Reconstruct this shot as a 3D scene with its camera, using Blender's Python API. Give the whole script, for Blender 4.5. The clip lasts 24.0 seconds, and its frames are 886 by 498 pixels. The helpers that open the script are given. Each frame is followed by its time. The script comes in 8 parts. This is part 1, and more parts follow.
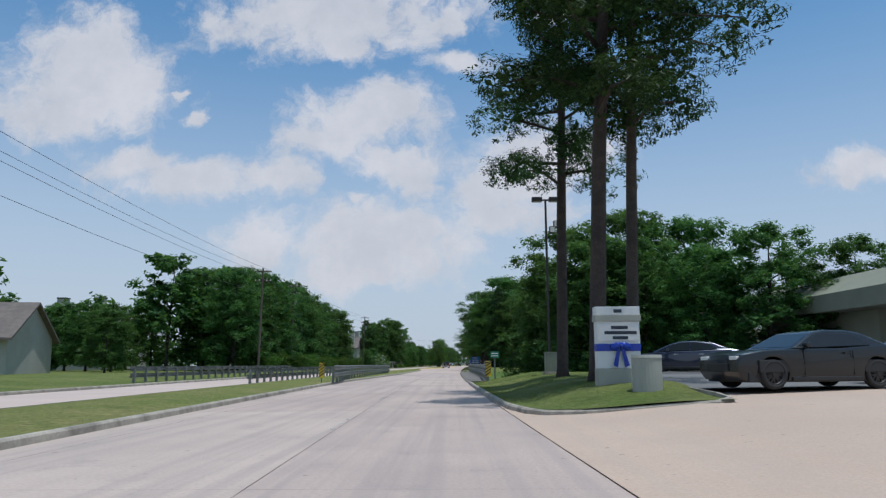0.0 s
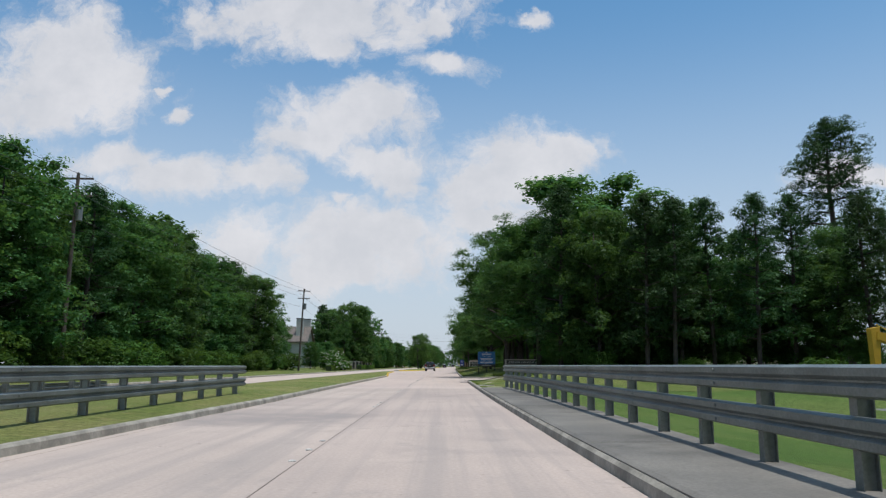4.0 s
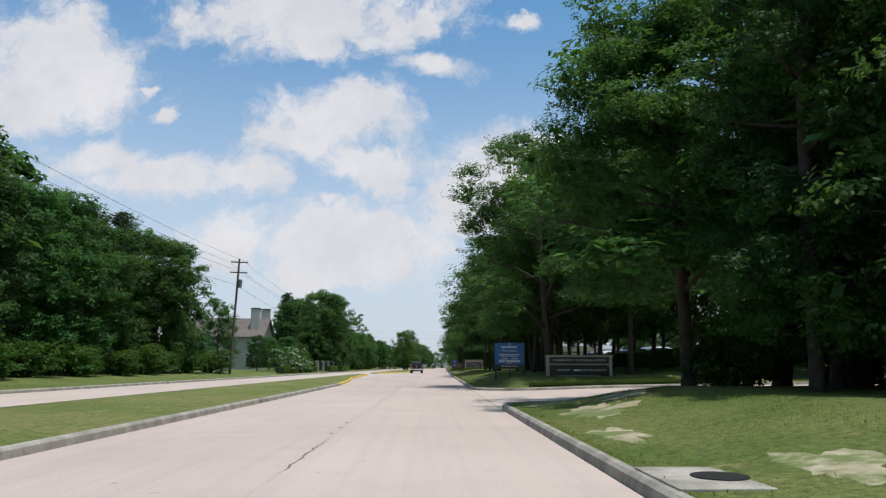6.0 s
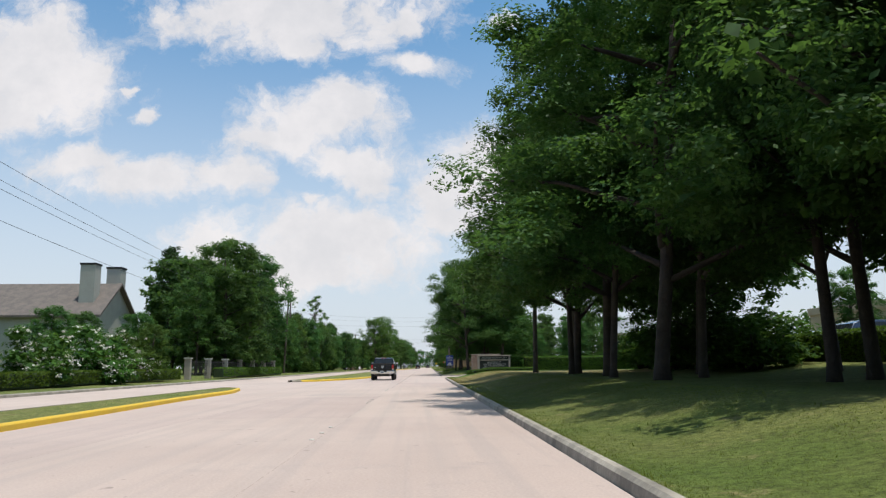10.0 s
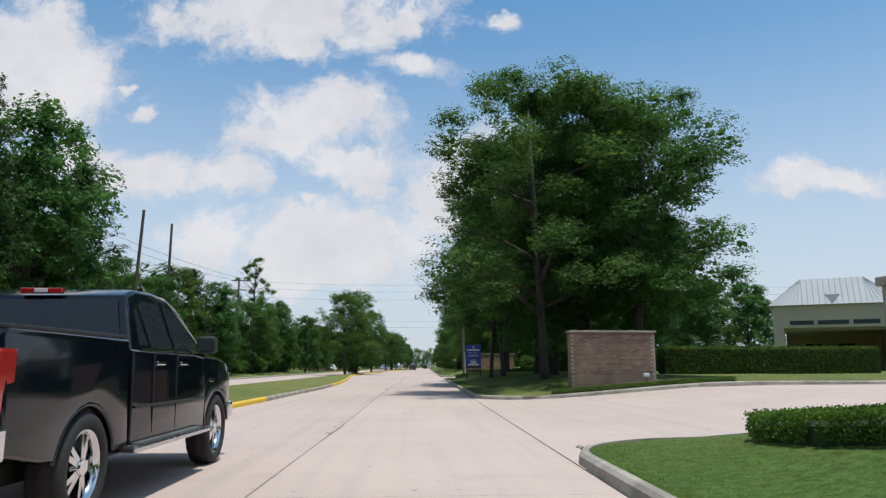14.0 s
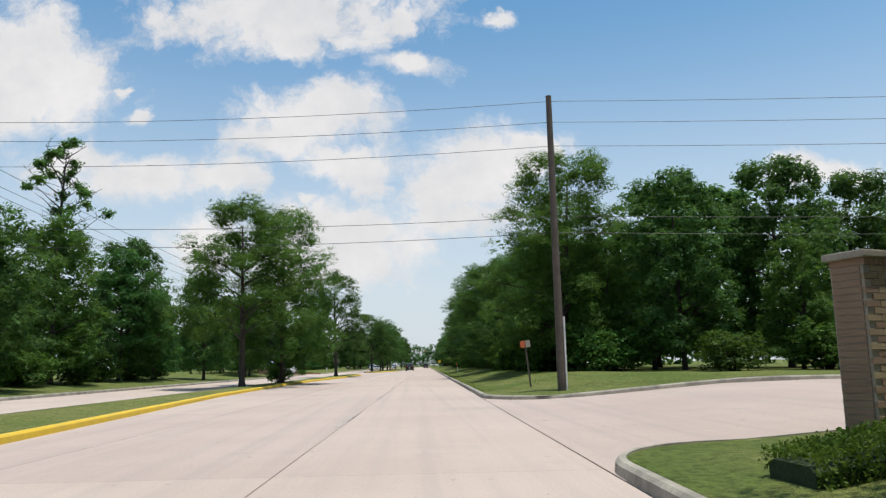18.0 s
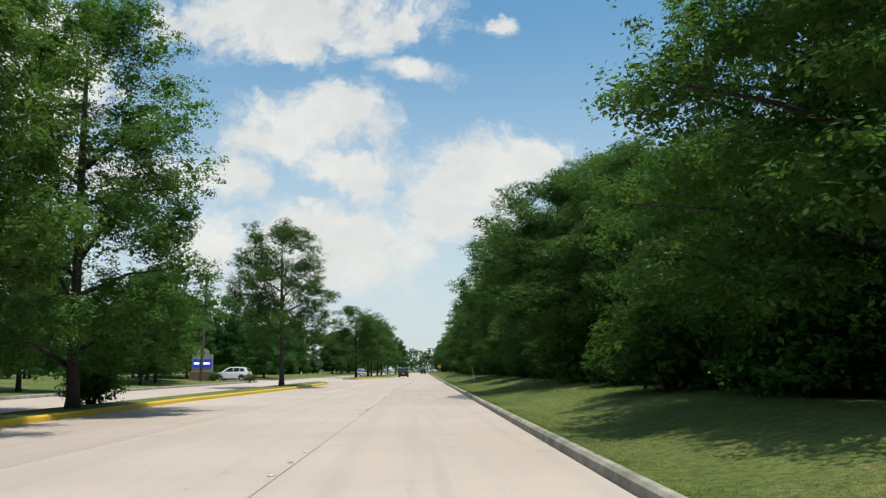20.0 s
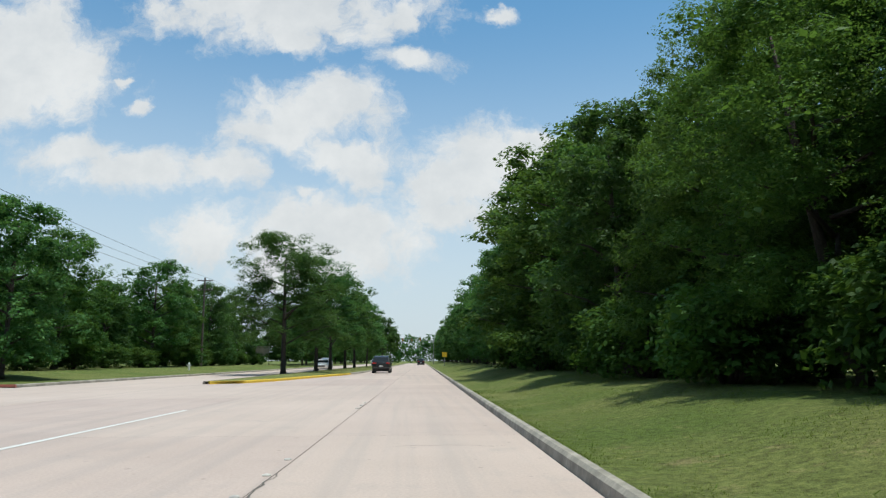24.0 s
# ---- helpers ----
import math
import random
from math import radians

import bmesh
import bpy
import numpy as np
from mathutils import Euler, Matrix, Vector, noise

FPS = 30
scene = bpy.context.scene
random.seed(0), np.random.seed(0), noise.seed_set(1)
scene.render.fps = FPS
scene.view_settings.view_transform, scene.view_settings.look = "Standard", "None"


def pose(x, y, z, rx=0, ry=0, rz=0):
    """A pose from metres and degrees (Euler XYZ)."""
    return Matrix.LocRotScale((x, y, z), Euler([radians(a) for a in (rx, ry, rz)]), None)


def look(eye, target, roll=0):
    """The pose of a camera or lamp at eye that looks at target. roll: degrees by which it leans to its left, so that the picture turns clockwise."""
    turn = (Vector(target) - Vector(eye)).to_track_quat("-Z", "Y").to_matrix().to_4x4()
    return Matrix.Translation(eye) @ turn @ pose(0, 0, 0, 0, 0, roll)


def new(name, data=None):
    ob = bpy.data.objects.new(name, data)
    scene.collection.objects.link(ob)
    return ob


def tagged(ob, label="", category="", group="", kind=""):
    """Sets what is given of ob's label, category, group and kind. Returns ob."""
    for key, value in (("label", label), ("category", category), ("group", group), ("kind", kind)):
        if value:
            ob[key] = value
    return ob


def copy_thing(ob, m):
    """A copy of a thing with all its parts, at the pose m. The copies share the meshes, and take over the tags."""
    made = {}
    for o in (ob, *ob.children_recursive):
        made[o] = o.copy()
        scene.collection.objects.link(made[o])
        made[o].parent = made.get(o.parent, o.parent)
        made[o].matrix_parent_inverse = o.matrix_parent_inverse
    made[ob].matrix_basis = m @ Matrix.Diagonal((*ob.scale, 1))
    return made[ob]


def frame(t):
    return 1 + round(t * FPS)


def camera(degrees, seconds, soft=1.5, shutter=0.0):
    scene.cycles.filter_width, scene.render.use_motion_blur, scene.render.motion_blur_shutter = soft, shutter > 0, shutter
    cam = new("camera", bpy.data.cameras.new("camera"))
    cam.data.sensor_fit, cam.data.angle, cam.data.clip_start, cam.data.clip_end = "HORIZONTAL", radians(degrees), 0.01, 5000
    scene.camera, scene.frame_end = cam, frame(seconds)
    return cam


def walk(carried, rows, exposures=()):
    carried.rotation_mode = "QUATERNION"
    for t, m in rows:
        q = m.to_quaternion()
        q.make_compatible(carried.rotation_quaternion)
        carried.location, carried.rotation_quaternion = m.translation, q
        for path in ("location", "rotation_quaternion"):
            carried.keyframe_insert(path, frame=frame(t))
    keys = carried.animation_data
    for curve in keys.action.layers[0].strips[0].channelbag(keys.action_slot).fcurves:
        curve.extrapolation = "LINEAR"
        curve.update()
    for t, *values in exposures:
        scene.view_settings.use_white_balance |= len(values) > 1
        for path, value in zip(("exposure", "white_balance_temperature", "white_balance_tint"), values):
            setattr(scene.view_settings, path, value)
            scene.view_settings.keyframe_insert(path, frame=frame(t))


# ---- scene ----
cam = camera(62.4, 24.0, soft=1.3)
EYE = 1.2


def stand(x, y, yaw, pitch, roll):
    """The pose of the windscreen camera from its place and its angles in degrees."""
    a, b = radians(yaw), radians(pitch)
    way = Vector((-math.sin(a) * math.cos(b), math.cos(a) * math.cos(b), math.sin(b)))
    return look((x, y, EYE), Vector((x, y, EYE)) + way * 10, roll)


# seconds, x, y, yaw, pitch, roll
DRIVE = [
    (0, 0.000, 0.00, 1.08, 8.97, -0.28),
    (0.5, -0.338, 8.06, 0.96, 9.07, -0.20),
    (1, -0.656, 16.06, 0.78, 9.10, -0.32),
    (1.5, -0.943, 23.95, 0.59, 9.11, 0.30),
    (3.5, -1.497, 57.29, -0.08, 9.05, 0.46),
    (4, -1.566, 65.68, -0.27, 9.05, 0.20),
    (4.5, -1.610, 73.98, -0.51, 9.04, 0.18),
    (5, -1.638, 82.12, -0.70, 9.06, 0.11),
    (5.5, -1.655, 90.21, -0.94, 9.04, 0.34),
    (6, -1.660, 98.17, -1.19, 9.12, 0.16),
    (6.5, -1.668, 106.11, -1.41, 9.16, -0.05),
    (7, -1.697, 114.13, -1.64, 8.99, -0.63),
    (7.5, -1.717, 122.15, -1.73, 9.01, -0.50),
    (8, -1.643, 129.84, -1.90, 9.07, -0.08),
    (8.5, -1.517, 137.45, -2.11, 9.11, 0.11),
    (9, -1.357, 145.04, -2.25, 9.10, -0.26),
    (9.5, -1.171, 152.64, -2.39, 9.01, -0.22),
    (10, -0.973, 160.20, -2.49, 9.07, -0.56),
    (10.5, -0.773, 167.73, -2.76, 9.06, -0.19),
    (12.5, -0.302, 197.76, -2.87, 9.14, -0.03),
    (13, -0.197, 205.17, -2.81, 9.15, -0.05),
    (13.5, -0.092, 212.55, -2.72, 9.18, -0.01),
    (14, 0.006, 219.87, -2.69, 9.11, -0.15),
    (14.5, 0.085, 227.08, -2.76, 9.05, -0.43),
    (15, 0.187, 234.32, -2.92, 9.03, -0.78),
    (15.5, 0.294, 241.72, -2.96, 9.05, -0.82),
    (16, 0.399, 249.31, -2.97, 9.04, -1.18),
    (16.5, 0.532, 256.99, -2.92, 9.02, -1.06),
    (17, 0.709, 264.54, -2.92, 8.88, -1.10),
    (17.5, 0.890, 272.01, -2.81, 8.94, -1.24),
    (19.5, 1.558, 302.47, -2.84, 9.29, 0.35),
    (20, 1.718, 310.34, -2.90, 9.43, -0.16),
    (20.5, 1.889, 318.38, -3.14, 9.31, -0.49),
    (21, 2.044, 326.44, -3.19, 9.41, -0.43),
    (21.5, 2.207, 334.29, -3.24, 9.57, 0.34),
    (22, 2.431, 342.05, -3.22, 9.57, -0.44),
    (22.5, 2.694, 349.84, -3.20, 9.25, -0.68),
    (23, 2.973, 357.68, -3.14, 8.74, -0.88),
    (23.5, 3.269, 365.53, -3.03, 8.70, -0.59),
    (24, 3.583, 373.37, -2.96, 8.68, -0.05),
]
walk(cam, [(t, stand(x, y, yaw, pitch, roll)) for t, x, y, yaw, pitch, roll in DRIVE], exposures=[(0, -0.34, 5850, 9), (1, -0.20, 6130, 9), (4, -0.17, 6150, 9), (8, 0.03, 6350, 10), (10.5, 0.05, 6450, 10), (13, -0.08, 6250, 9), (17, 0.05, 6450, 10), (20, 0.02, 6550, 2), (22, 0.02, 6550, 2), (24, -0.02, 6250, 3)])

# ---- light: high summer sun to the right, blue sky with fair-weather cumulus ----
SUN_WAY = Vector((0.15, -0.10, 1.0)).normalized()
sun = new("sun", bpy.data.lights.new("sun", "SUN"))
sun.data.energy, sun.data.angle, sun.data.color = 4.2, radians(0.55), (1.0, 0.95, 0.87)
sun.matrix_world = look(SUN_WAY * 200, (0, 0, 0))

world = bpy.data.worlds.new("sky")
scene.world = world
world.use_nodes = True


class Net:
    """Short hand for building node trees."""

    def __init__(self, tree):
        self.tree = tree
        tree.nodes.clear()

    def put(self, kind, out=0, props=None, **ins):
        n = self.tree.nodes.new(kind)
        for k, v in (props or {}).items():
            if k == "operation":
                n.operation = v
            elif k == "use_clamp":
                n.use_clamp = v
            elif k == "data_type":
                n.data_type = v
            elif k == "blend_type":
                n.blend_type = v
            elif k == "interpolation_type":
                n.interpolation_type = v
        for k, v in ins.items():
            key = int(k[1:]) if k[0] == "i" and k[1:].isdigit() else k.replace("_", " ")
            self.set(n.inputs[key], v)
        return n.outputs[out]

    def set(self, sock, v):
        if isinstance(v, bpy.types.NodeSocket):
            self.tree.links.new(v, sock)
        elif isinstance(v, tuple) and len(v) == 3 and sock.type == "RGBA":
            sock.default_value = (*v, 1)
        else:
            sock.default_value = v

    def math(self, op, a, b=0.0, c=0.0, clamp=False):
        return self.put("ShaderNodeMath", props={"operation": op, "use_clamp": clamp}, i0=a, i1=b, i2=c)

    def mix(self, fac, a, b, mode="MIX"):
        return self.put("ShaderNodeMix", 2, {"data_type": "RGBA", "blend_type": mode}, i0=fac, i6=a, i7=b)

    def ramp(self, x, lo, hi, a=0.0, b=1.0, kind="SMOOTHSTEP"):
        return self.put("ShaderNodeMapRange", props={"interpolation_type": kind}, i0=x, i1=lo, i2=hi, i3=a, i4=b)

    def noise(self, vec, scale, detail=3.0, rough=0.5, out=0, distort=0.0):
        return self.put("ShaderNodeTexNoise", out, Vector=vec, Scale=scale, Detail=detail, Roughness=rough, Distortion=distort)


def build_sky():
    w = Net(world.node_tree)
    air = w.tree.nodes.new("ShaderNodeTexSky")
    air.sky_type, air.sun_disc, air.air_density, air.dust_density, air.ozone_density = "NISHITA", False, 1.0, 1.6, 1.5
    air.sun_elevation, air.sun_rotation = math.asin(SUN_WAY.z), math.atan2(SUN_WAY.x, SUN_WAY.y)
    sky = air.outputs[0]
    way = w.put("ShaderNodeTexCoord", 0)
    x, y, z = (w.put("ShaderNodeSeparateXYZ", k, Vector=way) for k in range(3))
    ahead = w.math("MAXIMUM", y, 0.02)
    px, pz = w.math("DIVIDE", x, ahead), w.math("DIVIDE", z, ahead)
    plane = w.put("ShaderNodeCombineXYZ", X=px, Y=pz, Z=0.0)
    bend = w.noise(plane, 6.0, 6.0, 0.62, out=1)
    bent = w.put("ShaderNodeVectorMath", props={"operation": "MULTIPLY_ADD"}, i0=bend, i1=(0.15, 0.11, 0), i2=plane)
    shape = w.put("ShaderNodeVectorMath", props={"operation": "ADD"}, i0=bent, i1=(-0.075, -0.055, 0))
    # the cumulus heaps ahead: middle and half size on the plane one unit ahead
    heaps = CLOUDS
    dens = None
    for cx, cz, hx, hz in heaps:
        d = w.put("ShaderNodeVectorMath", props={"operation": "MULTIPLY_ADD"}, i0=shape, i1=(0.85 / hx, 0.85 / hz, 0), i2=(-0.85 * cx / hx, -0.85 * cz / hz, 0))
        r = w.put("ShaderNodeVectorMath", 1, {"operation": "LENGTH"}, i0=d)
        one = w.math("SUBTRACT", 1.0, r)
        dens = one if dens is None else w.put("ShaderNodeMath", props={"operation": "SMOOTH_MAX"}, i0=dens, i1=one, i2=0.15)
    # elsewhere the same kind of cloud, scattered by noise
    up = w.math("MAXIMUM", z, 0.05)
    dome = w.put("ShaderNodeCombineXYZ", X=w.math("DIVIDE", x, up), Y=w.math("DIVIDE", y, up), Z=0.0)
    loose = w.math("SUBTRACT", w.noise(dome, 0.9, 5.0, 0.6), 0.58)
    side = w.ramp(w.math("DIVIDE", y, w.math("ADD", w.math("ABSOLUTE", x), 0.01)), 1.0, 1.5)
    side = w.math("MULTIPLY", side, w.ramp(pz, 0.62, 0.8, 1.0, 0.0))
    dens = w.math("ADD", w.math("MULTIPLY", dens, side), w.math("MULTIPLY", w.math("MULTIPLY", loose, 2.0), w.math("SUBTRACT", 1.0, side)))
    fluff = w.noise(bent, 15.0, 10.0, 0.68)
    dens = w.math("ADD", dens, w.math("MULTIPLY", w.math("SUBTRACT", fluff, 0.5), 2.3))
    cover = w.ramp(dens, -0.3, 0.5)
    body = w.ramp(w.noise(plane, 9.0, 5.0, 0.6), 0.3, 0.72)
    white = w.mix(body, (7.3, 7.15, 7.25), (8.9, 8.5, 8.4))
    # heat haze towards the horizon
    haze = w.math("MULTIPLY", w.ramp(z, 0.02, 0.5, 1.0, 0.0), 0.85)
    blue = w.mix(haze, w.mix(1.0, sky, SKY_TINT, "MULTIPLY"), (7.0, 7.3, 7.9))
    col = w.mix(w.math("MULTIPLY", cover, 0.92), blue, white)
    bg = w.put("ShaderNodeBackground", Color=col, Strength=0.1)
    out = w.tree.nodes.new("ShaderNodeOutputWorld")
    w.set(out.inputs[0], bg)


SKY_TINT = (0.96, 1.47, 1.58)
CLOUDS = [(-0.533, 0.417, 0.105, 0.086), (-0.457, 0.418, 0.039, 0.047), (-0.568, 0.362, 0.076, 0.038), (-0.172, 0.510, 0.177, 0.055), (-0.155, 0.460, 0.045, 0.022), (-0.006, 0.504, 0.028, 0.026), (-0.128, 0.352, 0.090, 0.042), (-0.187, 0.318, 0.068, 0.030), (-0.083, 0.284, 0.068, 0.030), (-0.062, 0.253, 0.033, 0.028), (-0.100, 0.168, 0.110, 0.056), (-0.131, 0.127, 0.085, 0.025), (0.129, 0.297, 0.080, 0.038), (0.065, 0.249, 0.062, 0.046), (0.074, 0.199, 0.066, 0.032), (-0.447, 0.280, 0.062, 0.025), (-0.362, 0.252, 0.088, 0.029), (-0.251, 0.260, 0.044, 0.031), (0.009, 0.428, 0.049, 0.019), (0.129, 0.506, 0.025, 0.012), (-0.370, 0.358, 0.014, 0.011), (-0.392, 0.397, 0.009, 0.007), (-0.149, 0.224, 0.019, 0.011), (-0.272, 0.166, 0.048, 0.037), (0.593, 0.259, 0.095, 0.024)]
build_sky()

# ---- materials ----
def material(name, col, col2=None, rough=0.8, scale=2.0, fine=40.0, amount=0.5, bump=0.15, metal=0.0, coat=0.0, by_object=0.0, spots=None, dist=0.01, coords=3, streaks=None):
    """A surface with broad stains between two colours, fine grain, relief and, if asked, a tone of its own for each object."""
    m = bpy.data.materials.new(name)
    m.use_nodes = True
    n = Net(m.node_tree)
    col2 = col2 or tuple(c * 0.8 for c in col)
    vec = n.put("ShaderNodeNewGeometry", 0) if coords == "world" else n.put("ShaderNodeTexCoord", coords)
    broad = n.noise(vec, scale, 5.0, 0.6)
    grain = n.noise(vec, fine, 3.0, 0.6)
    c = n.mix(n.math("MULTIPLY", n.ramp(broad, 0.3, 0.7), amount), col, col2)
    c = n.mix(n.ramp(grain, 0.25, 0.75, 0.0, 0.35), c, tuple(k * 0.72 for k in col2))
    if spots:
        c = n.mix(n.math("MULTIPLY", n.ramp(n.noise(vec, scale * 0.37, 6.0, 0.68), spots[1], spots[1] + 0.12), spots[2]), c, spots[0])
    if streaks:     # long marks along the road: tyre paths, oil and rubber
        long = n.put("ShaderNodeVectorMath", props={"operation": "MULTIPLY"}, i0=vec, i1=(2.6, 0.045, 1.0))
        c = n.mix(n.math("MULTIPLY", n.ramp(n.noise(long, 1.0, 5.0, 0.6), 0.42, 0.68), streaks[1]), c, streaks[0])
        patch = n.noise(vec, 0.9, 7.0, 0.7)
        c = n.mix(n.math("MULTIPLY", n.ramp(patch, 0.55, 0.7), streaks[1]), c, streaks[0])
        drops = n.noise(vec, 5.0, 2.0, 0.5)
        c = n.mix(n.math("MULTIPLY", n.ramp(drops, 0.70, 0.76), 0.6), c, tuple(k * 0.5 for k in streaks[0]))
    if by_object:
        r = n.put("ShaderNodeObjectInfo", 5)
        c = n.put("ShaderNodeHueSaturation", Hue=n.math("ADD", 0.5, n.math("MULTIPLY", n.math("SUBTRACT", r, 0.5), by_object * 0.08)), Saturation=1.0,
                  Value=n.math("ADD", 1.0, n.math("MULTIPLY", n.math("SUBTRACT", r, 0.5), by_object)), Color=c)
    b = n.put("ShaderNodeBump", Strength=bump, Distance=dist, Height=grain)
    sh = n.put("ShaderNodeBsdfPrincipled", Base_Color=c, Roughness=n.ramp(grain, 0.2, 0.8, max(0.02, rough - 0.08), min(1.0, rough + 0.08)), Metallic=metal, Coat_Weight=coat, Normal=b)
    out = m.node_tree.nodes.new("ShaderNodeOutputMaterial")
    n.set(out.inputs[0], sh)
    return m


def leaf_material(name, dark, light, through_light, sheer=0.4):
    """Leaves: each leaf a tone of its own, light shining through."""
    m = bpy.data.materials.new(name)
    m.use_nodes = True
    n = Net(m.node_tree)
    island = n.put("ShaderNodeNewGeometry", 8)
    own = n.put("ShaderNodeObjectInfo", 5)
    spot = n.put("ShaderNodeTexCoord", 3)
    broad, bunch = n.noise(spot, 0.55, 3.0, 0.6), n.noise(spot, 3.2, 2.0, 0.5)
    tone = n.math("ADD", n.math("MULTIPLY", n.ramp(broad, 0.36, 0.64), 0.4), n.math("MULTIPLY", n.ramp(bunch, 0.35, 0.65), 0.35))
    c = n.mix(n.math("ADD", tone, n.math("MULTIPLY", island, 0.25)), dark, light)
    c = n.put("ShaderNodeHueSaturation", Hue=n.math("ADD", 0.48, n.math("MULTIPLY", own, 0.04)), Saturation=1.05,
              Value=n.math("ADD", 0.75, n.math("MULTIPLY", own, 0.5)), Color=c)
    sh = n.put("ShaderNodeBsdfPrincipled", Base_Color=c, Roughness=0.55, Specular_IOR_Level=0.14)
    tr = n.put("ShaderNodeBsdfTranslucent", Color=n.mix(0.5, c, through_light, "MIX"))
    both = n.put("ShaderNodeMixShader", i0=sheer, i1=sh, i2=tr)
    out = m.node_tree.nodes.new("ShaderNodeOutputMaterial")
    n.set(out.inputs[0], both)
    return m


def glow_material(name, col, strength):
    m = bpy.data.materials.new(name)
    m.use_nodes = True
    n = Net(m.node_tree)
    sh = n.put("ShaderNodeBsdfPrincipled", Base_Color=col, Roughness=0.3, Emission_Color=col, Emission_Strength=strength)
    n.set(m.node_tree.nodes.new("ShaderNodeOutputMaterial").inputs[0], sh)
    return m


def glass_material(name, col=(0.02, 0.025, 0.03), rough=0.03):
    """Dark tinted car glass: all that shows is its gloss."""
    m = bpy.data.materials.new(name)
    m.use_nodes = True
    n = Net(m.node_tree)
    sh = n.put("ShaderNodeBsdfPrincipled", Base_Color=col, Roughness=rough, IOR=1.5, Specular_IOR_Level=0.25)
    n.set(m.node_tree.nodes.new("ShaderNodeOutputMaterial").inputs[0], sh)
    return m


def turf_material(name, green, light, dry, dryness):
    """Mown turf: blades at three scales with shade painted between them, thin yellowish spots and darker weeds."""
    m = bpy.data.materials.new(name)
    m.use_nodes = True
    n = Net(m.node_tree)
    vec = n.put("ShaderNodeNewGeometry", 0)
    broad, mid = n.noise(vec, 0.22, 5.0, 0.6), n.noise(vec, 1.7, 6.0, 0.7)
    tuft, blade = n.noise(vec, 9.0, 5.0, 0.72), n.noise(vec, 48.0, 3.0, 0.7)
    c = n.mix(n.ramp(broad, 0.32, 0.68), green, light)
    c = n.mix(n.math("MULTIPLY", n.ramp(mid, 0.62 - 0.3 * dryness, 0.78 - 0.2 * dryness), 0.85), c, dry)
    c = n.mix(n.math("MULTIPLY", n.ramp(n.noise(vec, 0.8, 6.0, 0.7), 0.56, 0.70), 0.5), c, tuple(k * 0.55 for k in green))
    # hollows of the relief are darkened in the colour, as shade between tufts
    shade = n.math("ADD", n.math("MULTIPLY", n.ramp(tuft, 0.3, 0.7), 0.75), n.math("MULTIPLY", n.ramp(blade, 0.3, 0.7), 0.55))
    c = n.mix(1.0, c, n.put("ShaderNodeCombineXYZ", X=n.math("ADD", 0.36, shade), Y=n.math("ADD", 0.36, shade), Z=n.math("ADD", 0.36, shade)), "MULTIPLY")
    height = n.math("ADD", n.math("MULTIPLY", tuft, 0.7), n.math("MULTIPLY", blade, 0.3))
    bump = n.put("ShaderNodeBump", Strength=0.9, Distance=0.09, Height=height)
    sh = n.put("ShaderNodeBsdfPrincipled", Base_Color=c, Roughness=0.9, Specular_IOR_Level=0.15, Normal=bump)
    n.set(m.node_tree.nodes.new("ShaderNodeOutputMaterial").inputs[0], sh)
    return m


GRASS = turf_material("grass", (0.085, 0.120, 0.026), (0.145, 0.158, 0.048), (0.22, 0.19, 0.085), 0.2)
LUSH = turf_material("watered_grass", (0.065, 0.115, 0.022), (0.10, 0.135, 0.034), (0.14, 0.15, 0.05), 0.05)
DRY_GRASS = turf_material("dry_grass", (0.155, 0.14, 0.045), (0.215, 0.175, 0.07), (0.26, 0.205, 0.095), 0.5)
BLADES = leaf_material("grass_blades", (0.09, 0.15, 0.02), (0.2, 0.24, 0.06), (0.24, 0.30, 0.05))
CONCRETE = material("road_concrete", (0.50, 0.395, 0.345), (0.425, 0.33, 0.285), 0.85, 0.22, 30.0, 0.8, 0.12, by_object=0.10, spots=((0.30, 0.26, 0.24), 0.60, 0.5), coords="world", streaks=((0.33, 0.28, 0.255), 0.38))
OLD_CONCRETE = material("old_road_concrete", (0.475, 0.375, 0.32), (0.375, 0.30, 0.26), 0.88, 0.22, 22.0, 0.9, 0.2, by_object=0.10, spots=((0.20, 0.175, 0.165), 0.56, 0.6), coords="world", streaks=((0.27, 0.23, 0.21), 0.5))
APRON = material("apron_concrete", (0.47, 0.345, 0.265), (0.40, 0.295, 0.23), 0.85, 0.3, 30.0, 0.8, 0.12, by_object=0.08, spots=((0.33, 0.27, 0.23), 0.62, 0.5), coords="world", streaks=((0.36, 0.29, 0.25), 0.3))
JOINT = material("joint_filler", (0.13, 0.115, 0.10), (0.08, 0.075, 0.07), 0.95, 1.5, 30.0, 0.8, 0.2, coords="world")
KERB = material("kerb_concrete", (0.42, 0.375, 0.31), (0.22, 0.20, 0.165), 0.9, 1.7, 18.0, 1.0, 0.5, spots=((0.14, 0.125, 0.105), 0.54, 0.6), coords="world")
YELLOW_KERB = material("yellow_kerb_paint", (0.72, 0.46, 0.02), (0.60, 0.40, 0.05), 0.75, 1.2, 25.0, 0.9, 0.2, spots=((0.36, 0.31, 0.24), 0.62, 0.8), coords="world")
RED_KERB = material("red_kerb_paint", (0.42, 0.10, 0.07), (0.36, 0.12, 0.09), 0.75, 1.2, 25.0, 0.9, 0.2, coords="world")
WALKWAY = material("sidewalk_concrete", (0.2, 0.18, 0.155), (0.11, 0.1, 0.09), 0.9, 0.5, 28.0, 0.9, 0.2, spots=((0.075, 0.068, 0.058), 0.5, 0.75), coords="world")
